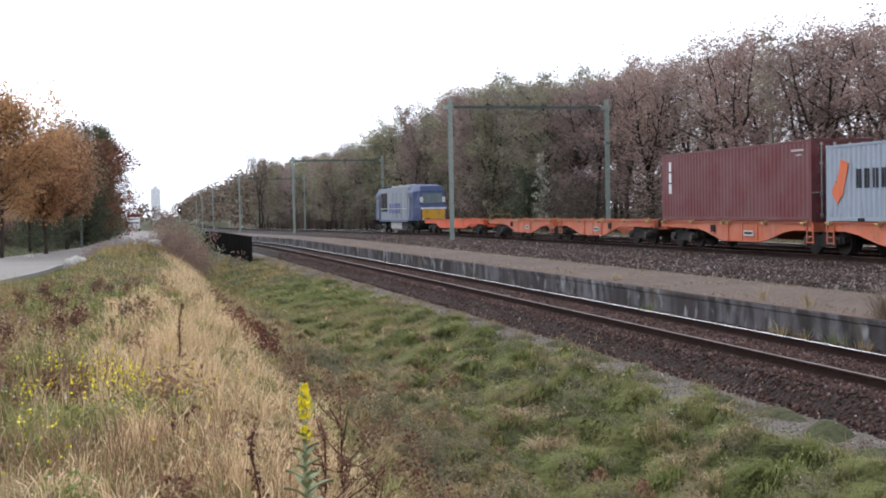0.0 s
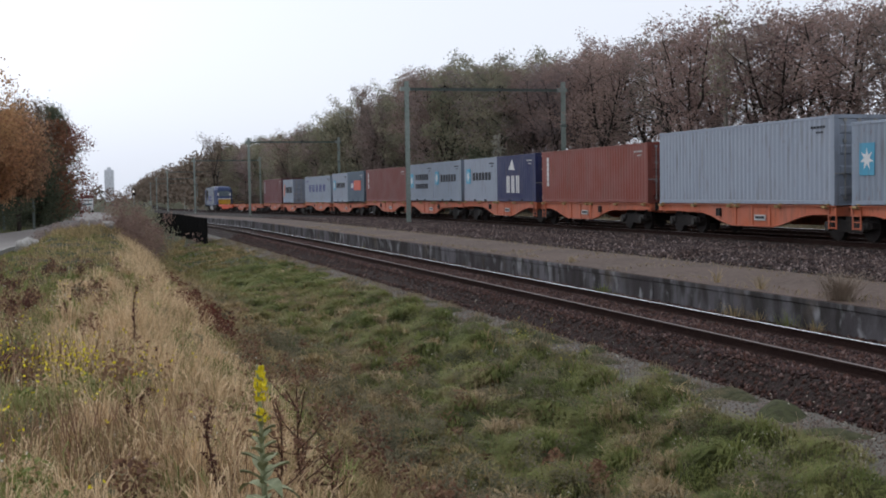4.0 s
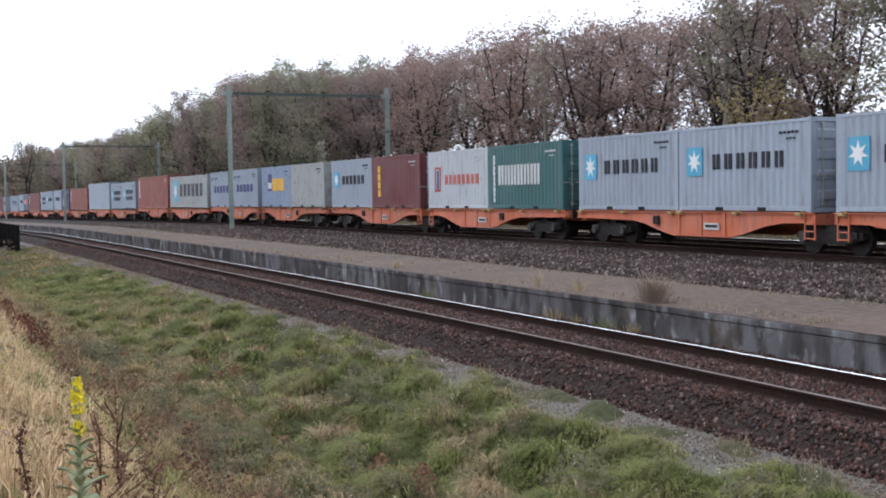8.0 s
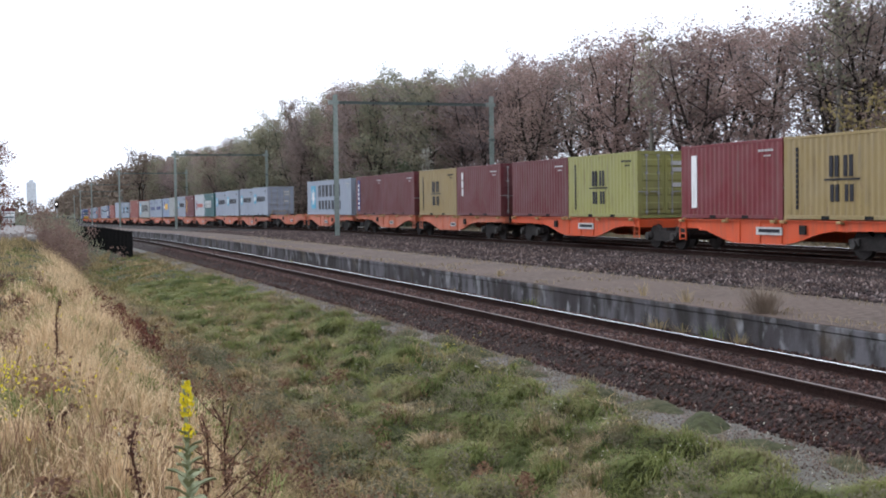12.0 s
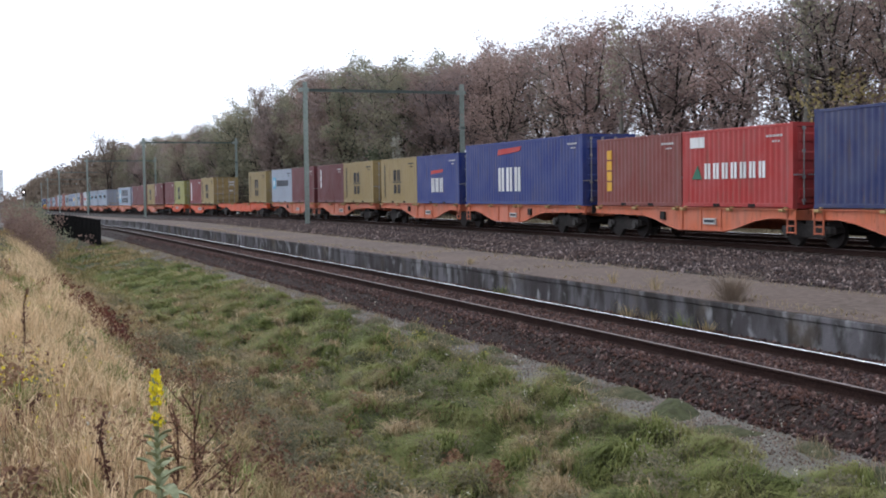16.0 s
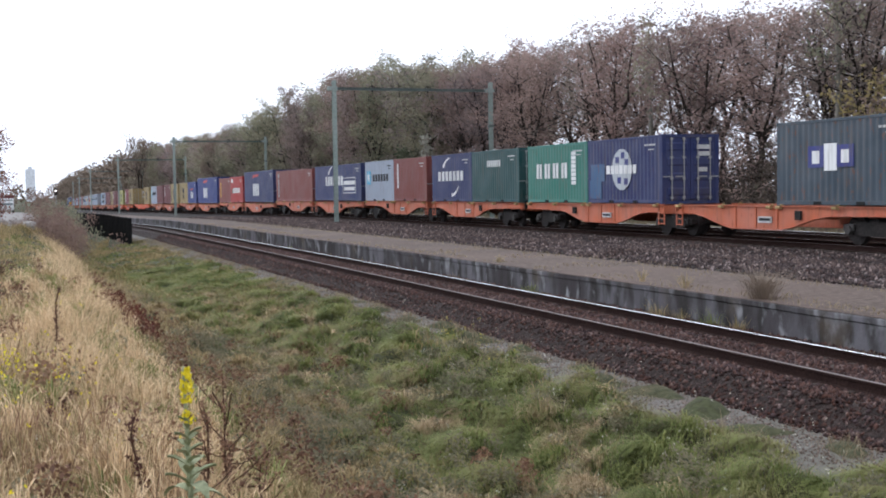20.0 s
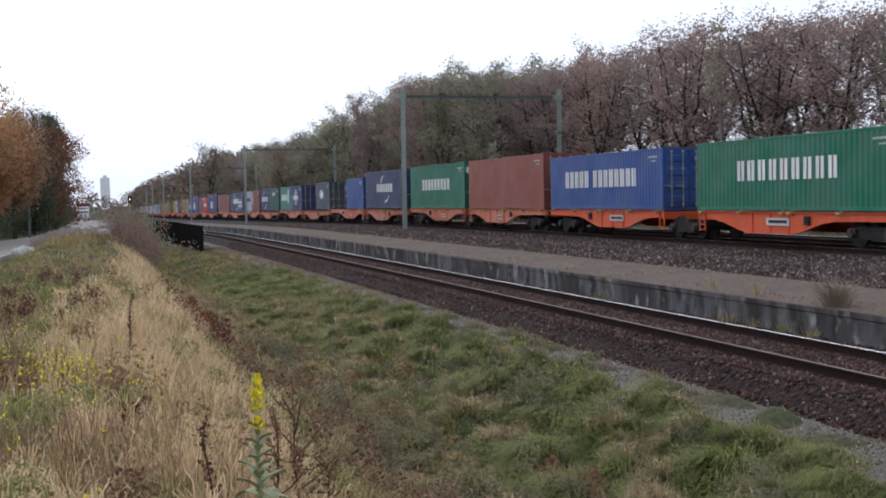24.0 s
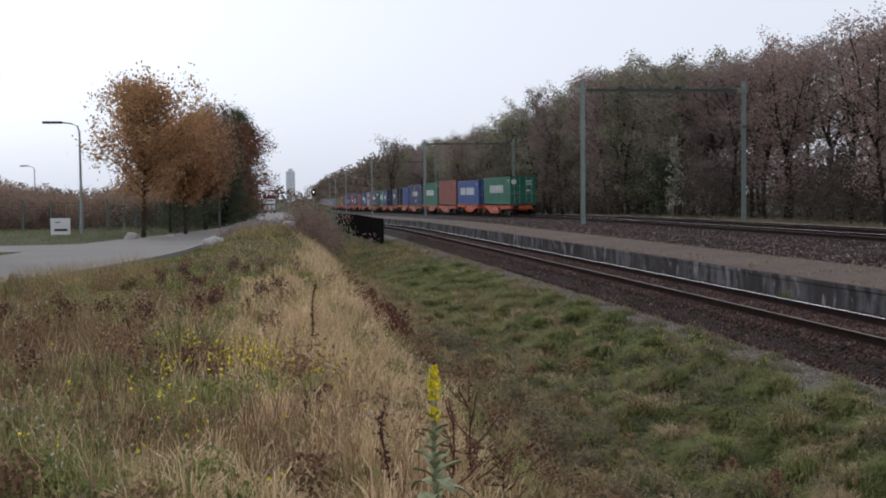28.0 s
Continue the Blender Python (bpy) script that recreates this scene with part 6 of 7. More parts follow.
# mixed meadow left of it
r, x, y, u = spread(31, 130000, 3.2, 50, -12.0, 1.2, 1.7)
k = clear_of_road(x, y)
x, y, u = x[k], y[k], u[k]
p = patch_of(x, y, 0.9, 0.3)
low = np.clip((34 - y) / 16, 0.45, 1)
k = p > 0.4
blades("meadow_grass", x[k], y[k], low[k] * r.uniform(0.10, 0.34, k.sum()), r.uniform(0.002, 0.005, k.sum()) * (1 + y[k] / 18), GRASS_OLIVE, "mixed olive and brown meadow grass", 32)
k = p < 0.66
blades("green_meadow_grass", x[k], y[k], low[k] * r.uniform(0.09, 0.27, k.sum()), r.uniform(0.002, 0.005, k.sum()) * (1 + y[k] / 18), GRASS_GREEN, "short green grass between the weeds", 33)
r, x, y, u = spread(35, 52000, 4.0, 28, -10.0, 0.8, 1.5)
k = clear_of_road(x, y) & (patch_of(x, y, 1.1, 2.2) > 0.52 + 0.15 * r.random(len(x)))
x, y = x[k], y[k]
blades("brown_weed_stems", x, y, np.clip((28 - y) / 14, 0.25, 1) * r.uniform(0.18, 0.58, len(x)), r.uniform(0.0015, 0.003, len(x)) * (1 + y / 14), WEED_BROWN, "tall thin brown weed stems in the meadow", 36, 0.25)
r, x, y, u = spread(37, 26000, -9.0, 3.6, -9.0, 7.0, 0.8)
blades("meadow_grass_behind", x, y, r.uniform(0.06, 0.24, len(x)), r.uniform(0.003, 0.006, len(x)), GRASS_OLIVE, "short mixed meadow grass around the viewpoint", 38)
r, x, y, u = spread(57, 15000, 3.8, 26, -9.0, 0.6, 1.4)
k = clear_of_road(x, y)
x, y = x[k], y[k]
blades("pale_stems", x, y, np.clip((30 - y) / 16, 0.4, 1) * r.uniform(0.22, 0.55, len(x)), r.uniform(0.0010, 0.0020, len(x)) * (1 + y / 16), GRASS_STRAW, "thin pale grass stems over the meadow", 58, 0.45)
# clumps: green on the slope, straw here and there, olive in the meadow
def clumps(seed, n, y0, y1, u0, u1, power, lo, hi):
    r, x, y, u = spread(seed, n, y0, y1, u0, u1, power)
    k = clear_of_road(x, y)
    return x[k], y[k], r.uniform(lo, hi, k.sum())


cx, cy, cz = clumps(401, 1500, 5.0, 50, 3.9, 7.7, 1.6, 0.25, 0.6)
tussocks("green_tussocks", cx, cy, cz, 110, 0.26, 0.0024, GRASS_MOSS, "drooping green grass tussocks on the ditch slope", 402, 1.5, 0.42, 0.8)
cx, cy, cz = clumps(411, 620, 5.0, 34, 1.2, 4.4, 1.5, 0.14, 0.34)
tussocks("ditch_tussocks", cx, cy, cz, 60, 0.2, 0.0026, GRASS_OLIVE, "withered olive tussocks in the ditch", 412, 1.1)
cx, cy, cz = clumps(403, 100, 5.0, 40, 2.2, 6.2, 1.5, 0.12, 0.3)
tussocks("straw_tussocks", cx, cy, cz, 80, 0.26, 0.0024, GRASS_TAN, "bleached tan tussocks on the ditch slope", 404, 1.0, 0.7, 0.5)
# broad tan hummocks of dead grass lying over the slope
hx, hy = np.array([4.1, 5.2, 5.6, 5.3, 3.6, 4.6, 6.2]), np.array([17.0, 15.1, 17.3, 11.2, 19.1, 23.0, 13.0])
r = np.random.default_rng(431)
cx, cy = np.repeat(hx, 8) + r.normal(0, 0.24, 56), np.repeat(hy, 8) + r.normal(0, 0.5, 56)
tussocks("tan_hummocks", cx, cy, r.uniform(0.2, 0.36, 56), 110, 0.24, 0.0022, GRASS_TAN, "pale tan hummocks of dead grass on the slope", 432, 1.0, 0.75, 0.5)
# dark brown clumps added below each hummock in place of shade in the hollows
cx, cy = np.repeat(hx, 5) - 0.35 + r.normal(0, 0.2, 35), np.repeat(hy, 5) - 0.7 + r.normal(0, 0.3, 35)
tussocks("brown_hollows", cx, cy, r.uniform(0.15, 0.3, 35), 90, 0.16, 0.0026, WEED_DOCK, "dark brown grass below the tan hummocks, standing for shaded hollows", 434, 1.2, 0.5, 0.6)
cx, cy, cz = clumps(435, 80, 5.5, 30, 2.4, 7.0, 1.3, 0.12, 0.3)
tussocks("dark_weed_clumps", cx, cy, cz, 70, 0.15, 0.0034, WEED_DARK, "low dark grey-green weed clumps on the slope", 436, 1.1, 0.7, 0.3)
cx, cy, cz = clumps(413, 110, 6.0, 34, 2.6, 5.8, 1.4, 0.25, 0.5)
tussocks("brown_tussocks", cx, cy, cz, 80, 0.24, 0.0028, WEED_BROWN, "withered brown grass tussocks on the ditch slope", 414, 1.5, 0.45, 0.7)
cx, cy, cz = clumps(405, 520, 4.0, 26, -8.0, 0.8, 1.6, 0.14, 0.36)
tussocks("meadow_tussocks", cx, cy, cz, 60, 0.24, 0.0026, GRASS_OLIVE, "olive grass tussocks in the meadow", 406)
cx, cy, cz = clumps(407, 260, 3.6, 24, -0.6, 1.5, 1.5, 0.12, 0.3)
tussocks("crest_tussocks", cx, cy, cz, 70, 0.30, 0.0017, GRASS_STRAW, "tall bleached grass tussocks on the bank", 408, 0.7, 0.95, 0.2)
cx, cy, cz = clumps(409, 420, 3.6, 24, -4.0, 1.8, 1.5, 0.12, 0.3)
tussocks("crest_green_tussocks", cx, cy, cz, 60, 0.30, 0.0024, GRASS_GREEN, "fresh green grass among the straw", 410, 0.9)
# ditch and far slope
r, x, y, u = spread(41, 60000, 4.5, 75, 1.2, 7.6, 1.9)
p = patch_of(x, y, 1.1, 2.0) + 0.25 * np.clip((3.6 - u) / 1.5, -1, 1)
k = p < 0.55
blades("slope_grass", x[k], y[k], r.uniform(0.05, 0.17, k.sum()) * (0.6 + 0.8 * patch_of(x[k], y[k], 2.9, 0.7)), r.uniform(0.0025, 0.006, k.sum()) * (1 + y[k] / 16), GRASS_MOSS, "fresh green grass on the ditch slope", 42, 1.9)
k = p > 0.35
blades("ditch_grass", x[k], y[k], r.uniform(0.08, 0.30, k.sum()), r.uniform(0.002, 0.005, k.sum()) * (1 + y[k] / 16), GRASS_OLIVE, "withered olive-brown grass in the ditch", 43, 1.5)
r, x, y, u = spread(53, 46000, 5.0, 40, 2.2, 7.6, 1.5)
k = patch_of(x, y, 1.9, 3.3) > 0.42
blades("fine_dry_grass", x[k], y[k], r.uniform(0.10, 0.30, k.sum()), r.uniform(0.0012, 0.0024, k.sum()) * (1 + y[k] / 16), GRASS_DULL, "fine dry grass stems over the ditch slope", 54, 1.5)
r, x, y, u = spread(44, 30000, 5.0, 60, 3.6, 7.6, 1.7)
p = patch_of(x, y, 1.6, 4.0)
k = p > 0.9
blades("pale_tufts", x[k], y[k], r.uniform(0.08, 0.24, k.sum()), r.uniform(0.002, 0.0045, k.sum()) * (1 + y[k] / 16), GRASS_STRAW, "pale dry tufts on the green slope", 45, 1.9)
r, x, y, u = spread(46, 34000, 6.0, 80, 7.0, 9.0, 1.6)
k = ((u < 7.75) | (u > 8.55) | (patch_of(x, y, 0.7, 0.4) > 0.6) | (y > 17)) & (r.random(len(u)) < 0.85)
x, y = x[k], y[k]
blades("path_edge_weeds", x, y, r.uniform(0.03, 0.17, len(x)), r.uniform(0.0018, 0.0035, len(x)) * (1 + y / 16), GRASS_DULL, "sparse weeds along the gravel path", 47, 0.6)
r, x, y, u = spread(49, 9000, 14, 80, 12.05, 15.6, 1.5)
k = (u < 12.75) & (patch_of(x, y, 1.3, 0.5) > 0.35) | (u > 14.7) | (patch_of(x, y, 0.9, 2.5) > 0.86)
x, y = x[k], y[k]
ob = blades("platform_litter", x, y, r.uniform(0.03, 0.12, len(x)), r.uniform(0.003, 0.006, len(x)) * (1 + y / 30), GRASS_DULL, "dry brown litter and grass on the platform edge", 50, 1.4, np.full(len(x), ZP + 0.015) - drop(y))


def tuft_mesh(seed, count, height, width, spread_r, lean=0.5):
    """A clump of stems fanning out from one root."""
    rr = random.Random(seed)
    g = Geo()
    for i in range(count):
        a, t, h = rr.uniform(0, 6.28), rr.uniform(0.05, lean), height * rr.uniform(0.5, 1.0)
        b = Vector((math.cos(a), math.sin(a), 0))
        p0 = b * rr.uniform(0, spread_r)
        p1 = p0 + b * t * h * 0.5 + Vector((0, 0, h * 0.6))
        p2 = p1 + b * t * h * 0.8 + Vector((0, 0, h * 0.35))
        w = b.cross(Vector((0, 0, 1))) * width
        g.add([tuple(p0 - w), tuple(p0 + w), tuple(p1 + w), tuple(p2), tuple(p1 - w)], [(0, 1, 2, 4), (4, 2, 3)])
    me = bpy.data.meshes.new("tuft")
    me.from_pydata(g.v, [], g.f)
    return me


# weeds rooted on the platform: a big dry bush and smaller ones
for k, (u, y, h, n, w) in enumerate(((PLAT_BUSH[0], PLAT_BUSH[1], 0.62, 460, 0.75), (PLAT_BUSH[0], PLAT_BUSH[1] + 2.6, 0.4, 60, 0.3), (PLAT_BUSH[0] + 0.1, PLAT_BUSH[1] + 4.5, 0.35, 40, 0.25), (XP + 0.5, 31.0, 0.25, 40, 0.3))):
    o = part("platform_weed", tuft_mesh(60 + k, n, h, 0.003, w * 0.35, 1.3 if k == 0 else 1.0), LEAF_TWIG if k == 0 else GRASS_OLIVE)
    o.location = (off(u, y), y, climb(ZP + 0.01, y))
    tagged(o, ("bushy withered brown weed" if k == 0 else "small dry weed") + " growing from the platform edge", "weed", kind="stuff")
WALL_WEEDS = ((18.4, 0.42), (19.2, 0.5), (20.3, 0.4), (21.2, 0.45), (27.4, 0.42), (33.0, 0.3))
for k in range(32):
    rr = random.Random(700 + k)
    y, tall = WALL_WEEDS[k] if k < 6 else (rr.uniform(14, 60), rr.uniform(0.12, 0.3))
    o = part("wall_weed", tuft_mesh(720 + k, 90 if k < 6 else 30, tall, 0.004, 0.22 if k < 6 else 0.12, 0.9), rr.choice((GRASS_OLIVE, GRASS_DULL, GRASS_MOSS)))
    o.location = (off(XP - 0.14, y), y, climb(-0.29, y))
    tagged(o, "weed tuft at the foot of the platform wall", "weed", "weeds along the platform wall", kind="stuff")

# dark dock stalks, brambles, yellow ragwort
M_STALK = surface("dead_stalk", (0.07, 0.035, 0.022), (0.1, 0.05, 0.03), None, 4, 30, bump=0.2)
M_PETAL = surface("yellow_petal", (0.88, 0.74, 0.03), (0.8, 0.62, 0.02), None, 6, 40, 0.6, bump=0.0, island=0.15)
M_PETAL_DULL = surface("dull_yellow_petal", (0.55, 0.46, 0.10), (0.46, 0.36, 0.08), None, 6, 40, 0.7, bump=0.0, island=0.2)
M_SEEDW = surface("pale_seed", (0.55, 0.52, 0.42), (0.66, 0.63, 0.52), None, 6, 40, 0.8, bump=0.0)
M_MULL = surface("mullein_leaf", (0.27, 0.29, 0.165), (0.37, 0.38, 0.245), None, 5, 30, bump=0.2, island=0.2)


def dock(seed, h, label, twigs=0):
    """A dead seed stalk with clustered seeds."""
    rr = random.Random(seed)
    t = thing("dead_stalk", label, "weed stalk", "dead stalks on the bank")
    g = Geo()
    p, pts, sides = Vector((0, 0, -0.05)), [], []
    for i in range(7):
        pts.append(tuple(p))
        p += Vector((rr.uniform(-0.02, 0.02), rr.uniform(-0.02, 0.02), h / 6))
    pts[-1] = (pts[-1][0] + 0.05, pts[-1][1], pts[-1][2] - 0.03)
    g.tube(pts, [0.008 - 0.0006 * i for i in range(7)], 5)
    for i in range(twigs):
        f = 0.3 + 0.07 * i
        st = Vector(pts[int(f * 6)]).lerp(Vector(pts[min(6, int(f * 6) + 1)]), f * 6 - int(f * 6))
        a, L = rr.uniform(0, 6.28), h * rr.uniform(0.12, 0.3)
        e = st + Vector((math.cos(a), math.sin(a), rr.uniform(0.2, 1.0))) * L
        g.tube([tuple(st), tuple(st.lerp(e, 0.5) - Vector((0, 0, 0.02))), tuple(e)], (0.005, 0.004, 0.002), 4)
        sides += [st.lerp(e, w) for w in (0.35, 0.5, 0.65, 0.8, 0.9, 1.0)]
    part("stem", g, M_STALK, t)
    r = np.random.default_rng(seed)
    n = 150
    f = r.uniform(0.45, 1.0, n)
    c = np.array([np.interp(f, np.linspace(0, 1, 7), [q[k] for q in pts]) for k in range(3)]).T + r.normal(0, 0.012, (n, 3))
    part("seed_head", leaf_mesh("seeds", [Vector(q) for q in c] + sides * 3, 330 if twigs else 190, 0.012, 0.010, seed), WEED_BROWN if twigs else WEED_DOCK, t)
    return t


for k, (x, y, h) in enumerate(STALKS):
    o = dock(300 + k, h, "branching dead red-brown stalk beside the ditch" if x > 0.8 else "dead brown seed stalk standing in the dry grass", 9 if x > 0.8 else 0)
    o.matrix_basis = pose(x, y, float(ground_at(x, y)), rz=60 * k)


def mullein():
    t = thing("mullein_plant", "flowering mullein with yellow spike and woolly grey-green leaves", "flower")
    g = Geo()
    g.tube([(0, 0, -0.05), (0.01, 0, 0.4), (0.0, 0.01, 0.8), (-0.012, 0, 1.12)], (0.016, 0.014, 0.011, 0.006), 6)
    part("stem", g, M_MULL, t)
    rr = random.Random(8)
    for lo, hi, n in ((0.955, 1.115, 84), (0.865, 0.925, 26)):
        g = Geo()
        for i in range(n):
            z = rr.uniform(lo, hi)
            a = rr.uniform(0, 6.28)
            rad = 0.026 * (1.25 - 0.85 * (z - lo) / (hi - lo)) * rr.uniform(0.6, 1.5)
            c = Vector((rad * math.cos(a), rad * math.sin(a), z))
            s = rr.uniform(0.008, 0.014)
            u = Vector((-math.sin(a), math.cos(a), 0))
            w = Vector((0.3 * math.cos(a), 0.3 * math.sin(a), 1)).normalized()
            nn = u.cross(w) * 0.005
            ring = [c + (u * math.cos(q) + w * math.sin(q)) * s for q in [1.2566 * j for j in range(5)]]
            g.add([tuple(c - nn)] + [tuple(q) for q in ring], [(0, 1 + j, 1 + (j + 1) % 5) for j in range(5)])
        part("flower_spike", g, M_PETAL, t, "bright yellow blossoms")
    for i in range(44):
        a, low = i * 2.4 + rr.uniform(-0.3, 0.3), i < 24
        z = 0.02 + 0.024 * i if low else 0.57 + 0.0155 * (i - 24)
        L = (0.30 - 0.006 * i) * rr.uniform(0.75, 1.1) if low else (0.12 - 0.004 * (i - 24)) * rr.uniform(0.8, 1.1)
        g = Geo()
        d = Vector((math.cos(a), math.sin(a), 0))
        sd = Vector((-math.sin(a), math.cos(a), 0))
        prev = None
        v, f = [], []
        for j in range(6):
            q = j / 5
            c = d * (L * q) + Vector((0, 0, z + (0.75 if low else 1.0) * L * q - (1.0 if low else 0.5) * L * q * q))
            w = 0.058 * math.sin(math.pi * min(1, 0.12 + 0.88 * q)) * (L / 0.26) + 0.004
            v += [tuple(c - sd * w + Vector((0, 0, 0.012))), tuple(c), tuple(c + sd * w + Vector((0, 0, 0.012)))]
            if j:
                b = 3 * (j - 1)
                f += [(b, b + 1, b + 4, b + 3), (b + 1, b + 2, b + 5, b + 4)]
        g.add(v, f)
        part("leaf", g, M_MULL, t, smooth=True)
    return t


o = mullein()
o.matrix_basis = pose(MULLEIN[0], MULLEIN[1], MULLEIN[2])
r = np.random.default_rng(77)
cs, rs = [], []
for x, y, k in ((0.2, 9.0, 4), (-2.2, 13.0, 8), (-1.2, 17.0, 10), (2.0, 10.5, 10), (-3.0, 22.0, 9), (2.2, 17.0, 14), (-1.0, 26.0, 10), (2.2, 7.5, 5)):
    for i in range(k):
        px, py = x + r.normal(0, 0.6), y + r.normal(0, 1.2)
        cs.append((px, py, float(ground_at(px, py)) + r.uniform(0.08, 0.3)))
        rs.append(r.uniform(0.15, 0.32))
for i in range(150):
    py = 5 + 19 * r.random() ** 1.2
    px = r.uniform(-8.5, 0.2)
    cs.append((px, py, float(ground_at(px, py)) + r.uniform(0.1, 0.35)))
    rs.append(r.uniform(0.1, 0.22))
scatter_leaves("dark_weeds", cs, rs, 150, 0.02, WEED_BROWN, "dark red-brown withered weeds among the grass", 78)
cs, rs = [], []
for i in range(80):
    py = BRAMBLE[1] + (r.normal(0, 1.6) if i % 2 else r.uniform(-5, 10))
    px = BRAMBLE[0] + 0.02 * (py - 21) + r.normal(0, 0.3)
    cs.append((px, py, float(ground_at(px, py)) + r.uniform(0.03, 0.25)))
    rs.append(r.uniform(0.12, 0.3))
scatter_leaves("red_bramble", cs, rs, 90, 0.028, WEED_RED, "reddish autumn brambles along the ditch", 79)
cs, rs = [], []
for i in range(260):
    py = 5.5 + 20 * r.random() ** 1.4
    px = r.normal(3.4, 0.8)
    cs.append((px, py, float(ground_at(px, py)) + r.uniform(0.03, 0.18)))
    rs.append(r.uniform(0.12, 0.3))
scatter_leaves("creeping_weeds", cs, rs, 170, 0.02, WEED_GREY, "low grey-green creeping weeds in the ditch", 80)
cs, rs = [], []
for i in range(120):
    py = RAGWORT[1] + r.normal(0, 1.1)
    px = RAGWORT[0] + r.normal(0, 0.45)
    cs.append((px, py, float(ground_at(px, py)) + r.uniform(0.3, 0.5)))
    rs.append(0.09)
scatter_leaves("ragwort_flowers", cs, rs, 6, 0.012, M_PETAL, "scattered small yellow ragwort flowers", 81)
cs = []
for px0, py0, k in ((7.75, 21.6, 22), (7.3, 19.6, 26), (7.0, 17.5, 12)):
    for i in range(k):
        px, py = px0 + r.normal(0, 0.25), py0 + r.normal(0, 0.6)
        cs.append((px, py, float(ground_at(px, py)) + r.uniform(0.1, 0.32)))
scatter_leaves("path_side_flowers", cs, [0.06] * len(cs), 5, 0.013, M_PETAL_DULL, "small dull yellow flowers beside the gravel path", 88)
r2, x, y, u = spread(55, 14000, 24, 130, XF + 7.4, XWOOD - 0.6, 1.2)
blades("wood_edge_grass", x, y, r2.uniform(0.15, 0.45, len(x)), r2.uniform(0.010, 0.02, len(x)), GRASS_DULL, "rank dull green grass along the foot of the wood", 56, 0.8)
cs = []
for i in range(260):
    py, px = 5 + 19 * r.random(), r.uniform(-8, 1)
    cs.append((px, py, float(ground_at(px, py)) + r.uniform(0.15, 0.35)))
wh = []
for i in range(420):
    py, px = 5 + 15 * r.random() ** 1.2, r.uniform(-7, -0.3)
    wh.append((px, py, float(ground_at(px, py)) + r.uniform(0.2, 0.42)))
scatter_leaves("stray_white_flowers", wh, [0.05] * 420, 5, 0.011, M_SEEDW, "small white meadow flowers among the weeds", 89)
scatter_leaves("stray_yellow_flowers", cs, [0.05] * 260, 4, 0.012, M_PETAL, "stray small yellow meadow flowers", 82)
cs, rs = [], []
for i in range(1100):
    py, px = 4 + 22 * r.random() ** 1.3, r.uniform(-7, 8.4) if i % 2 else r.normal(6.8, 0.9)
    cs.append((px, py, float(ground_at(px, py)) + r.uniform(0.1, 0.4)))
scatter_leaves("pale_seed_heads", cs, [0.03] * 1100, 3, 0.010, M_SEEDW, "tiny pale seed heads scattered over the meadow", 83)

# broad-leaved weeds in clumps over slope and meadow
for nm, mat, lab, n, u0, u1, sd in (
    ("broad_weeds", WEED_GREY, "grey-green broad-leaved weeds in low clumps", 300, 3.2, 7.7, 84),
    ("ditch_herbs", WEED_BROWN, "withered brown herbs in the ditch", 110, 1.8, 5.4, 85),
    ("green_herbs", GRASS_GREEN, "fresh green leafy herbs in the meadow", 300, -7.5, 1.4, 86),
    ("grey_herbs", WEED_GREY, "grey-green leafy herbs among the meadow grass", 110, -7.5, 2.0, 87),
):
    r, px, py, u = spread(sd, n, 4.5, 26, u0, u1, 1.4)
    ok = clear_of_road(px, py)
    px, py = px[ok], py[ok]
    cs = np.stack([px, py, ground_at(px, py) + r.uniform(0.04, 0.2, len(px))], -1)
    scatter_leaves(nm, cs, r.uniform(0.1, 0.26, len(px)), 130, 0.02, mat, lab, sd, 0.8)

# taller weeds on the road's right verge, and dark docks in the meadow
r = np.random.default_rng(97)
n = 15000
q = np.array([(p.x, p.y) for p in ROAD_PTS if 43 < p.y < 84])
ys = r.uniform(45, 82, n)
xs = np.interp(ys, q[:, 1], q[:, 0]) + r.uniform(3.7, 6.0, n)
blades("verge_weeds", xs, ys, r.uniform(0.12, 0.42, n) * (0.5 + 0.6 * patch_of(xs, ys, 0.8, 0.6)), r.uniform(0.006, 0.012, n), GRASS_OLIVE, "rank olive and brown weeds on the road verge", 98, 0.5)
ys = r.uniform(50, 68, 210)
xs = np.interp(ys, q[:, 1], q[:, 0]) + r.uniform(3.5, 4.7, 210)
cs = np.stack([xs, ys, ground_at(xs, ys) + r.uniform(0.1, 0.55, 210)], -1)
scatter_leaves("verge_shrubs", cs, r.uniform(0.2, 0.35, 210), 80, 0.035, LEAF_BROWN, "low brown scrub on the road verge", 99)
cs, rs = [], []
for x, y, k in DOCKS:
    for i in range(k):
        px, py = x + r.normal(0, 0.5), y + r.normal(0, 0.8)
        cs.append((px, py, float(ground_at(px, py)) + r.uniform(0.1, 0.4)))
        rs.append(r.uniform(0.07, 0.14))
scatter_leaves("dark_docks", cs, rs, 90, 0.018, WEED_DOCK, "dark red-brown seeding docks in the meadow", 100, 1.3)
r, x, y, u = spread(51, 7000, 21, 30.5, -9.5, -2.6, 0.9)
k = clear_of_road(x, y) & (patch_of(x, y, 0.9, 1.4) > 0.4)
x, y = x[k], y[k]
blades("roadside_tall_grass", x, y, r.uniform(0.25, 0.62, len(x)), r.uniform(0.0025, 0.005, len(x)), GRASS_OLIVE, "tall thin brown grass at the near edge of the road", 52, 0.35)

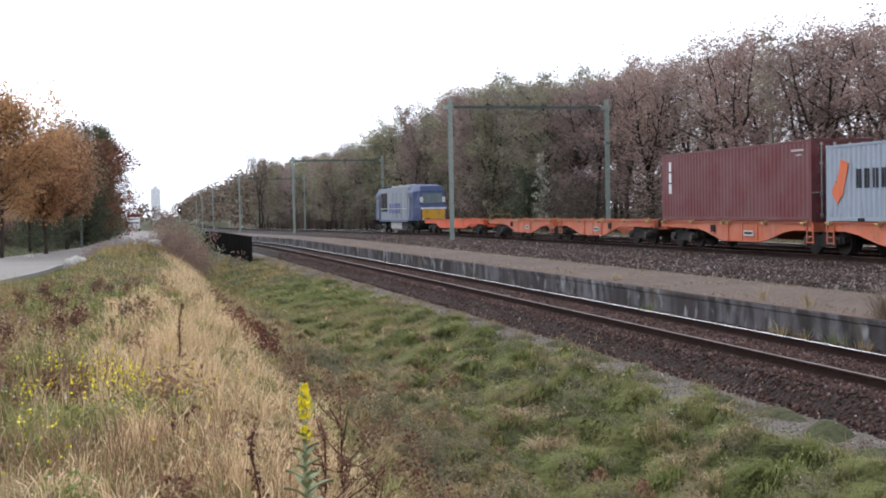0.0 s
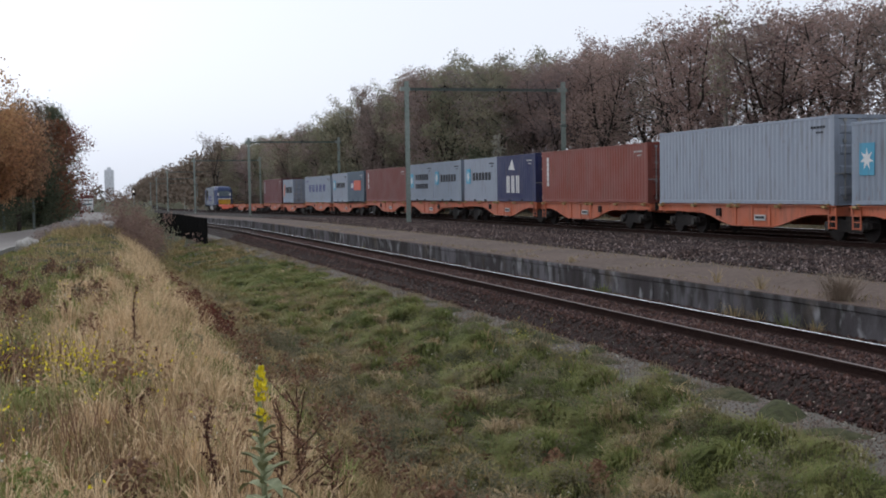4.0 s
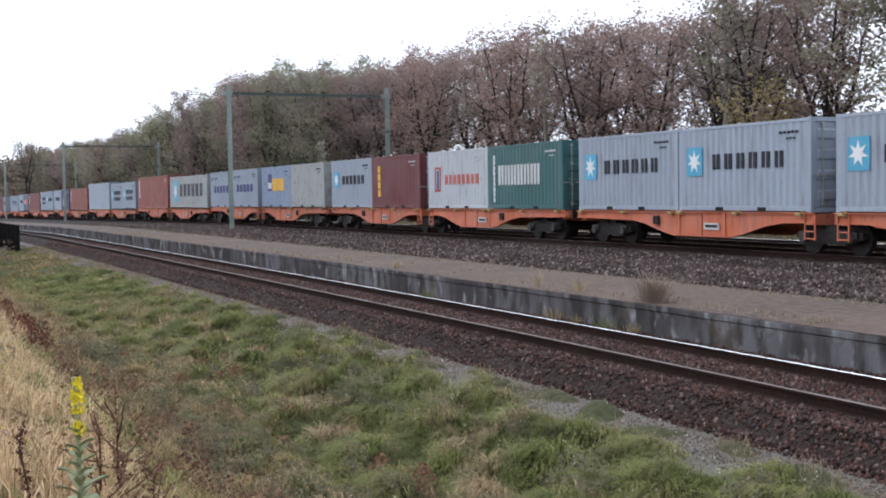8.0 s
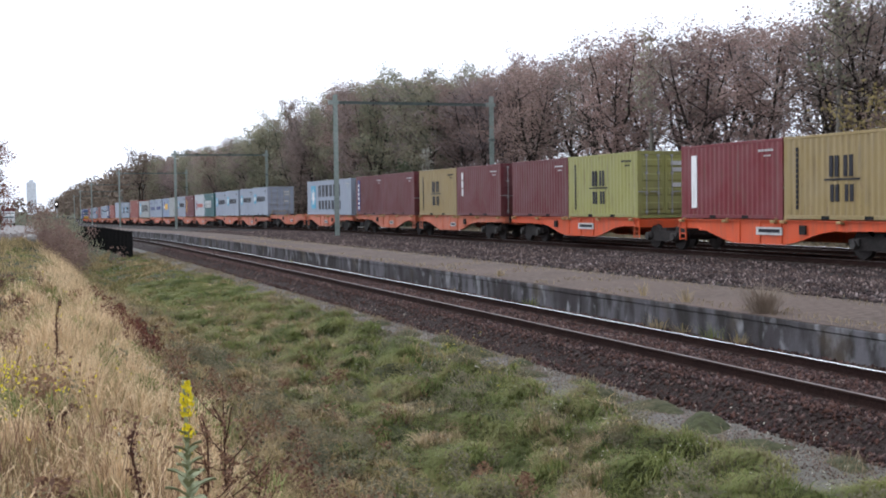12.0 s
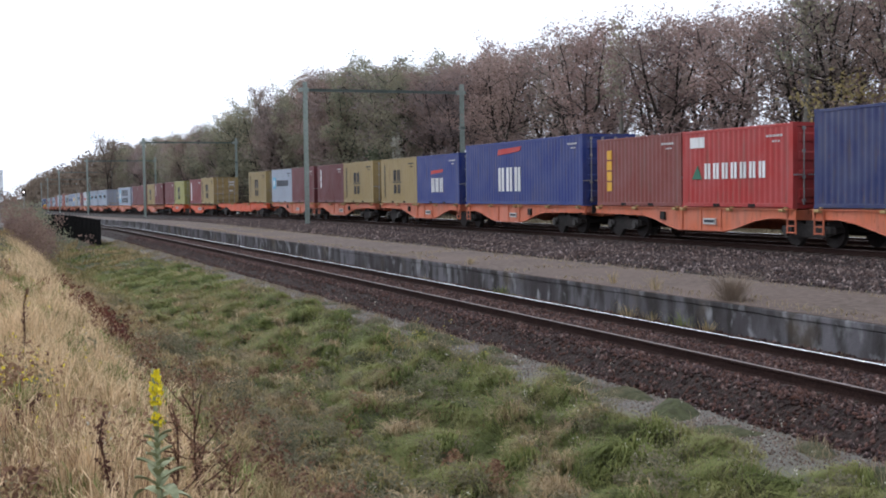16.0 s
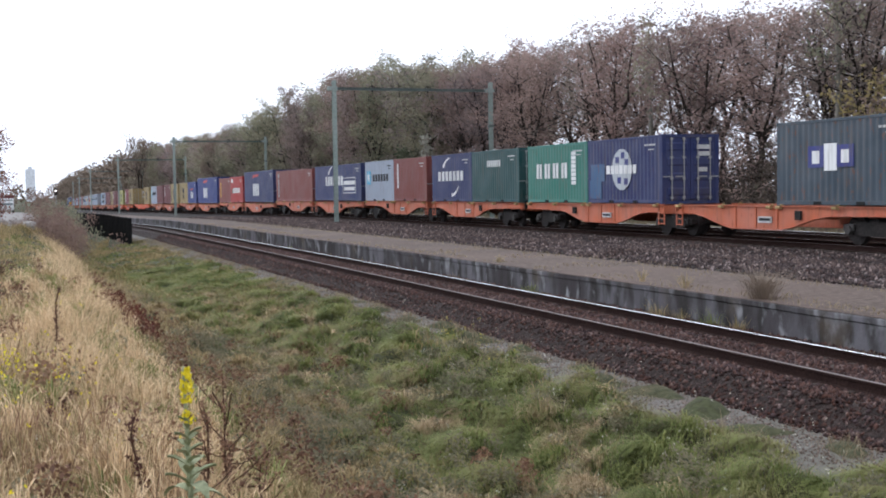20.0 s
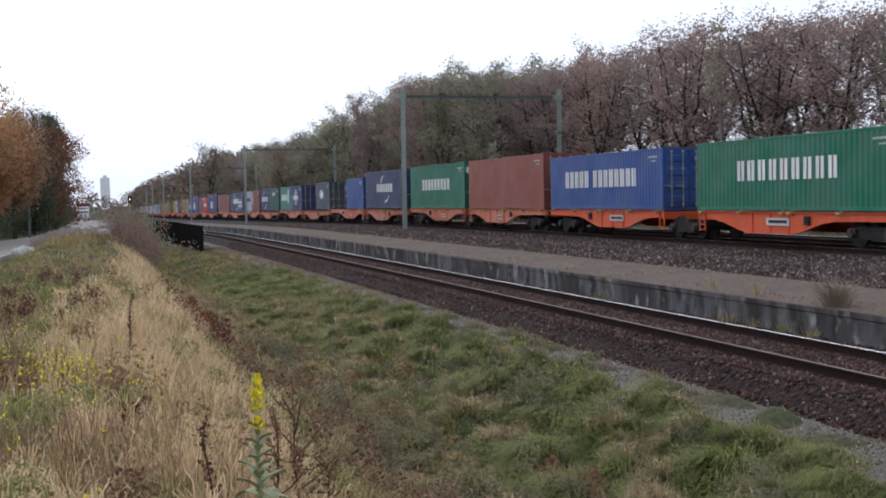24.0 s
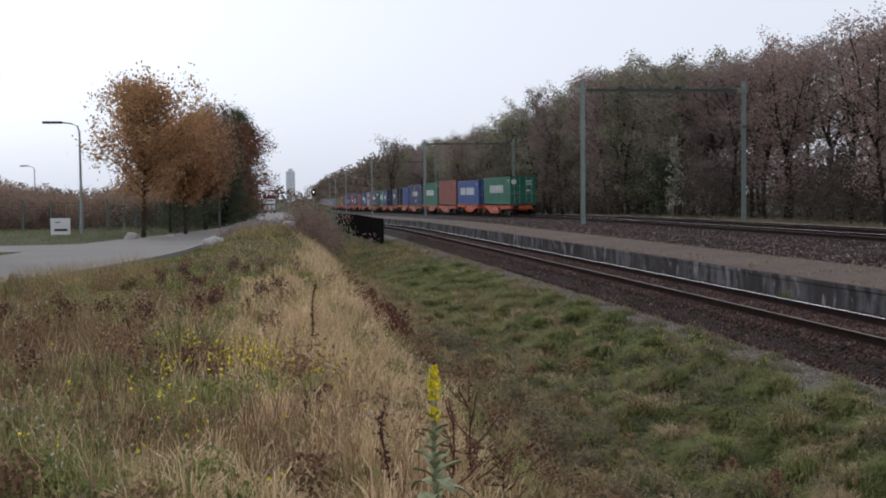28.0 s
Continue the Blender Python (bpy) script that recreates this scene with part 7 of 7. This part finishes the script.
# ---------------------------------------------------------------- the road and what stands beside it
def ribbon(name, line, l, r, z0, z1, material, label, category):
    """A body of constant width along a plan line, from l to r metres to its right."""
    g, v, f = Geo(), [], []
    for i, q in enumerate(line):
        d = (line[min(i + 1, len(line) - 1)] - line[max(i - 1, 0)]).normalized()
        s = Vector((d.y, -d.x, 0))
        dz = -float(drop(q.y))
        for o, z in ((l, z1), (r, z1), (r, z0), (l, z0)):
            w = q + s * o
            v.append((w.x, w.y, z + dz))
    n = len(line)
    for i in range(n - 1):
        for k in range(4):
            f.append((i * 4 + k, i * 4 + (k + 1) % 4, i * 4 + 4 + (k + 1) % 4, i * 4 + 4 + k))
    f += [(0, 1, 2, 3), (4 * n - 4, 4 * n - 3, 4 * n - 2, 4 * n - 1)]
    g.add(v, f)
    ob = part(name, g, material)
    return tagged(ob, label, category, kind="structure")


line = ROAD_PTS
ribbon("road", line, -3.0, 3.0, -0.4, ZROAD + 0.03, M_ROAD, "pale worn asphalt service road bending beside the railway", "road")
ribbon("road_branch", BRANCH_PTS, -3.2, 3.4, -0.4, ZROAD + 0.024, M_ROAD, "pale worn asphalt branch road joining the service road", "road")
ribbon("kerb_1", line, 3.0, 3.16, -0.4, ZROAD + 0.09, M_KERB, "low concrete kerb along the road", "kerb")


def boulder(seed, size, label):
    rr = random.Random(seed)
    bm = bmesh.new()
    bmesh.ops.create_icosphere(bm, subdivisions=3, radius=size)
    for v in bm.verts:
        d = noise.noise(v.co * (1.6 / size) + Vector((seed, 0, 0)))
        v.co *= 1 + 0.35 * d
        v.co.z *= 0.72
    me = bpy.data.meshes.new("boulder")
    bm.to_mesh(me)
    bm.free()
    o = part("boulder", me, M_ROCK, smooth=True)
    return tagged(o, label, "boulder", "boulders along the road")


M_ROCK = surface("pale_rock", (0.33, 0.315, 0.28), (0.23, 0.22, 0.20), (0.40, 0.38, 0.35), 2.5, 14, bump=0.6, depth=0.03)
for k, (x, y, s) in enumerate(BOULDERS):
    o = boulder(40 + k, s, "pale rounded boulder on the verge beside the road")
    o.location = (x, y, float(ground_at(x, y)) + s * 0.36)


def street_lamp(x, y, h, reach):
    t = thing("street_lamp", "grey steel street lamp with a long flat lantern", "street lamp", "street lamps along the road")
    g = Geo()
    g.tube([(0, 0, -0.1), (0, 0, 1.2), (0, 0, h - 0.5), (-0.1, 0, h - 0.18), (-0.4, 0, h - 0.03), (-reach * 0.5, 0, h + 0.05)], (0.09, 0.085, 0.055, 0.05, 0.045, 0.04), 8)
    part("pole", g, M_GALV, t, smooth=True)
    g = Geo()
    g.tube([(0, 0, -0.1), (0, 0, 1.0)], 0.105, 8)
    part("base_sleeve", g, M_GALV, t)
    g = Geo()
    g.box(-reach, -reach * 0.45, -0.13, 0.13, h - 0.02, h + 0.1, 0, 0.04)
    part("lantern", g, M_DARK, t, "flat dark lantern housing")
    t.matrix_basis = pose(x, y, float(ground_at(x, y)))


street_lamp(LAMP[0], LAMP[1], 6.2, 2.0)
street_lamp(-28.5, 146.0, 6.3, 1.6)

sign = thing("notice_board", "white rectangular notice board with dark bars on two posts", "sign")
g = Geo()
g.box(-0.5, 0.5, -0.025, 0.025, 0.12, 0.98, 0, 0.01)
part("board", g, surface("board_white", (0.82, 0.82, 0.80), (0.76, 0.76, 0.74), (0.8, 0.8, 0.78), 2, 20, 0.5, bump=0.0), sign)
g = Geo()
g.box(-0.32, 0.34, -0.03, -0.026, 0.3, 0.42)
part("writing_bar", g, M_BLACK, sign)
g = Geo()
g.box(-0.28, 0.0, -0.03, -0.026, 0.75, 0.79)
part("writing_bar", g, M_BLACK, sign)
for x in (-0.4, 0.4):
    g = Geo()
    g.box(x - 0.03, x + 0.03, 0.026, 0.08, -0.2, 0.9)
    part("post", g, M_GALV, sign)
sign.matrix_basis = pose(SIGN[0], SIGN[1], float(ground_at(SIGN[0], SIGN[1])), rz=8)

# wire fence behind the road
fence = thing("wire_fence", "weathered wire mesh fence on concrete posts", "fence")
for i in range(14):
    g = Geo()
    x, y = -26.0 + 1.7 * i, 78.0 - 0.15 * i
    z = float(ground_at(x, y))
    g.box(x - 0.06, x + 0.06, y - 0.06, y + 0.06, z - 0.2, z + 1.9, 0, 0.015)
    part("post", g, M_BEAM, fence)
g = Geo()
z = float(ground_at(-15, 77))
for k in range(9):
    g.tube([(-26.0, 78.0, z + 0.1 + 0.2 * k), (-3.9, 76.05, z + 0.1 + 0.2 * k)], 0.006, 4)
for i in range(120):
    x, y = -26.0 + 0.184 * i, 78.0 - 0.0162 * i
    g.tube([(x, y, z + 0.05), (x, y, z + 1.8)], 0.005, 3)
part("mesh", g, M_DARK, fence)
g = Geo()
g.tube([(-9.0, 71.0, 0.3), (-9.0, 71.0, 2.6)], 0.06, 6)
tagged(part("marker_post", g, M_KERB), "leaning grey marker post by the fence", "post")

r, x, y, u = spread(91, 26000, 28, 82, -34.0, -1.5, 1.0)
near = road_gap(x, y) > 3.4
x, y = x[near], y[near]
blades("verge_grass", x, y, r.uniform(0.06, 0.16, len(x)), r.uniform(0.008, 0.016, len(x)), GRASS_GREEN, "mown green grass verge beyond the road", 92, 0.8)

# roadside trees
for k, (x, y, h, sp, fi, leaf, n, lab) in enumerate((
    (-6.85, 61.0, 7.1, 3.7, 0.30, LEAF_AMBER, 7000, "young oak with amber autumn leaves by the road"),
    (-5.2, 66.0, 5.5, 2.7, 0.34, LEAF_AMBER, 5200, "small amber-leaved tree in the roadside row"),
    (-6.4, 71.0, 5.7, 2.3, 0.34, LEAF_RUST, 4200, "rust-brown tree in the roadside row"),
    (-4.6, 74.0, 6.4, 2.5, 0.30, LEAF_RUST, 4800, "rust-brown tree in the roadside row"),
    (-5.0, 81.0, 6.7, 2.4, 0.25, LEAF_RUST, 4600, "rust-brown tree in the roadside row"),
    (-4.1, 86.0, 5.0, 2.3, 0.06, LEAF_GREEN, 4200, "dark green shrubby tree in the roadside row"),
    (-5.4, 90.0, 8.6, 2.2, 0.40, LEAF_TWIG, 900, "nearly bare upright tree in the roadside row"),
    (-4.6, 94.0, 8.8, 2.2, 0.40, LEAF_TWIG, 900, "nearly bare upright tree in the roadside row"),
    (-3.8, 98.0, 7.4, 3.1, 0.12, LEAF_WINE, 5600, "red-brown tree in the roadside row"),
    (-3.5, 104.0, 9.2, 2.3, 0.05, LEAF_GREEN, 5600, "tall dark evergreen at the end of the row"),
    (-3.6, 110.0, 8.2, 3.5, 0.06, LEAF_WINE, 6500, "red-brown tree at the end of the row"),
    (-6.6, 97.0, 8.0, 2.4, 0.35, LEAF_TWIG, 900, "half-bare grey-brown tree behind the roadside row"),
)):
    o = tree("roadside_tree", 500 + k, h, sp * 1.22, fi, 46, int(n * 2.3), 0.085, 0.26, leaf, M_BARK, lab, "trees along the road", 1, 0.0)
    o.matrix_basis = pose(x, y, float(ground_at(x, y)) - 0.05)
o = tree("roadside_tree", 560, 10.5, 3.7, 0.36, 44, 17000, 0.10, 0.22, LEAF_WINE, M_BARK, "wine-red autumn oak on the grass island between the roads", "trees along the road", 1, 0.0)
o.matrix_basis = pose(-13.0, 42.0, float(ground_at(-13.0, 42.0)) - 0.05)
r = np.random.default_rng(9)
cs, rs = [], []
for i in range(330):
    x, y = r.uniform(-34, -6.5), r.uniform(82, 104)
    cs.append((x, y, 0.4 + r.uniform(0.2, 2.2) * (1.0 + 0.25 * math.sin(x * 0.5))))
    rs.append(r.uniform(0.9, 1.6))
scatter_leaves("brown_hedge", cs, rs, 420, 0.10, LEAF_HEDGE, "brown shrubby thicket behind the wire fence", 10)
cs, rs = [], []
for i in range(90):
    y = r.uniform(64, 116)
    x = -6.6 + 0.045 * (y - 64) + r.normal(0, 1.0)
    cs.append((x, y, float(ground_at(x, y)) + r.uniform(0.2, 2.0)))
    rs.append(r.uniform(0.5, 1.0))
scatter_leaves("roadside_thicket", cs, rs, 150, 0.075, LEAF_GREEN, "dark thicket at the feet of the roadside trees", 15)
cs, rs = [], []
for i in range(70):
    x, y = 1.55 + r.normal(0, 0.62), 57 + r.normal(0, 3)
    cs.append((x, y, float(ground_at(x, y)) + abs(r.normal(0.9, 0.5))))
    rs.append(r.uniform(0.3, 0.6))
scatter_leaves("russet_shrub", cs, rs, 120, 0.045, LEAF_HEDGE, "russet-brown shrub at the end of the ditch", 12)
cs, rs = [], []
for i in range(90):
    y = r.uniform(62, 150)
    x = 2.6 + r.normal(0, 0.6) - 0.004 * (y - 60)
    cs.append((x, y, float(ground_at(x, y)) + r.uniform(0.2, 1.2)))
    rs.append(r.uniform(0.4, 0.8))
scatter_leaves("lineside_scrub", cs, rs, 110, 0.06, LEAF_OLIVE, "low olive scrub between road and railway", 13)
o = tree("bare_tree", 640, 15.0, 5.0, 0.22, 26, 2600, 0.16, 0.6, LEAF_TWIG, M_BARK, "nearly bare grey tree rising above the far wood")
o.matrix_basis = pose(off(XWOOD - 6, 268), 268, -1.2)
o = copy_thing(o, pose(off(XWOOD - 4, 284), 284, -1.3, rz=80))

# dark parapet beside the near track
par = thing("parapet_fence", "black solid metal parapet beside the near track", "parapet")
for i in range(20):
    g = Geo()
    y = 73.0 + 2.5 * i
    x, xb = off(XPAR, y), off(XPAR, y + 2.48)
    z, zl = -float(drop(y)), -0.75 - float(drop(y))
    g.add([(x - 0.03, y, zl), (x + 0.03, y, zl), (xb + 0.03, y + 2.48, zl), (xb - 0.03, y + 2.48, zl), (x - 0.03, y, z + 0.98), (x + 0.03, y, z + 0.98), (xb + 0.03, y + 2.48, z + 0.98), (xb - 0.03, y + 2.48, z + 0.98)], [(0, 1, 2, 3), (4, 7, 6, 5), (0, 4, 5, 1), (1, 5, 6, 2), (2, 6, 7, 3), (3, 7, 4, 0)])
    part("panel", g, M_MATT, par)
    g = Geo()
    g.box(x - 0.06, x + 0.06, y - 0.06, y + 0.06, -0.9, z + 1.02)
    part("post", g, M_MATT, par)

# parked lorry on the far road
lorry = thing("parked_lorry", "white-cabbed lorry with dark red load far down the road", "lorry")
g = Geo()
g.side([(0, 0.5), (0, 2.0), (0.3, 2.8), (1.9, 2.8), (1.9, 0.5)], -1.15, 1.15)
cab_ = part("cab", g, M_WHITE, lorry)
g = Geo()
g.side([(-0.02, 1.55), (0.01, 2.0), (0.2, 2.55), (0.24, 2.55), (0.04, 1.55)], -1.0, 1.0)
part("windscreen", g, M_GLASS, cab_)
g = Geo()
g.box(-1.22, 1.22, 2.1, 8.2, 0.95, 3.3, 0, 0.03)
part("load_box", g, PAINTS["maroon"], lorry)
g = Geo()
g.box(-0.5, 0.5, 0.3, 8.2, 0.6, 0.94)
part("chassis", g, M_DARK, lorry)
for y in (0.9, 5.6, 7.0):
    for x in (-1.0, 1.0):
        g = Geo()
        g.tube([(x - 0.14, y, 0.48), (x + 0.14, y, 0.48)], 0.48, 14)
        part("wheel", g, M_DARK, lorry)
lorry.matrix_basis = pose(-2.75, 245.0, ZROAD + 0.03 - float(drop(245.0)))

# signal mast and far tower
sig = thing("signal_mast", "railway signal on a slim mast with a lit white lamp", "signal")
g = Geo()
g.tube([(0, 0, -0.4), (0, 0, 4.2)], 0.06, 6)
part("mast", g, M_GALV, sig)
g = Geo()
g.box(-0.25, 0.25, -0.08, 0.08, 3.3, 4.3, 0, 0.03)
part("head", g, M_DARK, sig)
g = Geo()
g.tube([(0, -0.13, 3.9), (0, -0.09, 3.9)], 0.1, 10)
part("lamp", g, glow("signal_light", (1.0, 0.9, 0.8), 2.0), sig, "lit signal lamp")
sig.matrix_basis = pose(off(9.4, 190.0), 190.0, -float(drop(190)))
tower = thing("tower_block", "distant tower block beyond the fields, coloured pale as in haze", "building")
# distance haze is put into this pale colour, window bands included
M_TOWER = surface("haze_pale_cladding", (0.78, 0.8, 0.83), (0.72, 0.74, 0.78), None, 0.05, 0.5, 0.8, bump=0.0)
g = Geo()
g.box(-5.5, 5.5, 0, 10, -12, 34)
part("wall", g, M_TOWER, tower)
g = Geo()
g.box(-2.5, 2.5, 2, 8, 34, 37)
part("roof_house", g, M_TOWER, tower)
for k in range(9):
    g = Geo()
    g.box(-5.2, 5.2, -0.12, -0.02, 1 + k * 3.6, 2.7 + k * 3.6)
    part("window_band", g, M_TOWER, tower)
tower.matrix_basis = pose(9.5, 1500, 0)
# far houses and hedges closing the view along the road
cs, rs = [], []
for i in range(200):
    y = r.uniform(420, 760)
    x = r.uniform(-260, 12)
    cs.append((x, y, r.uniform(-2.0, 4.5)))
    rs.append(r.uniform(3, 5))
scatter_leaves("far_hedges", cs, rs, 60, 0.7, LEAF_TWIG, "far grey-brown hedges beyond the road", 14)


# ---------------------------------------------------------------- what moves


def along(t):
    """How far the train has gone after t seconds; it slows a little."""
    u = t / 10
    return 253.4 * u - 4.907 * u * u - 1.370 * u ** 3


def rail_pose(y, z):
    return pose(off(XF, y), y, climb(ZF + z, y), rz=math.degrees(heading(y)))


def motions():
    times = [i * 1.4 for i in range(21)]
    for ob, s, z in RIDERS:
        rows = []
        for t in times:
            y = s + along(t)
            rows.append((t, rail_pose(y, z)))
        walk(ob, rows)


motions()
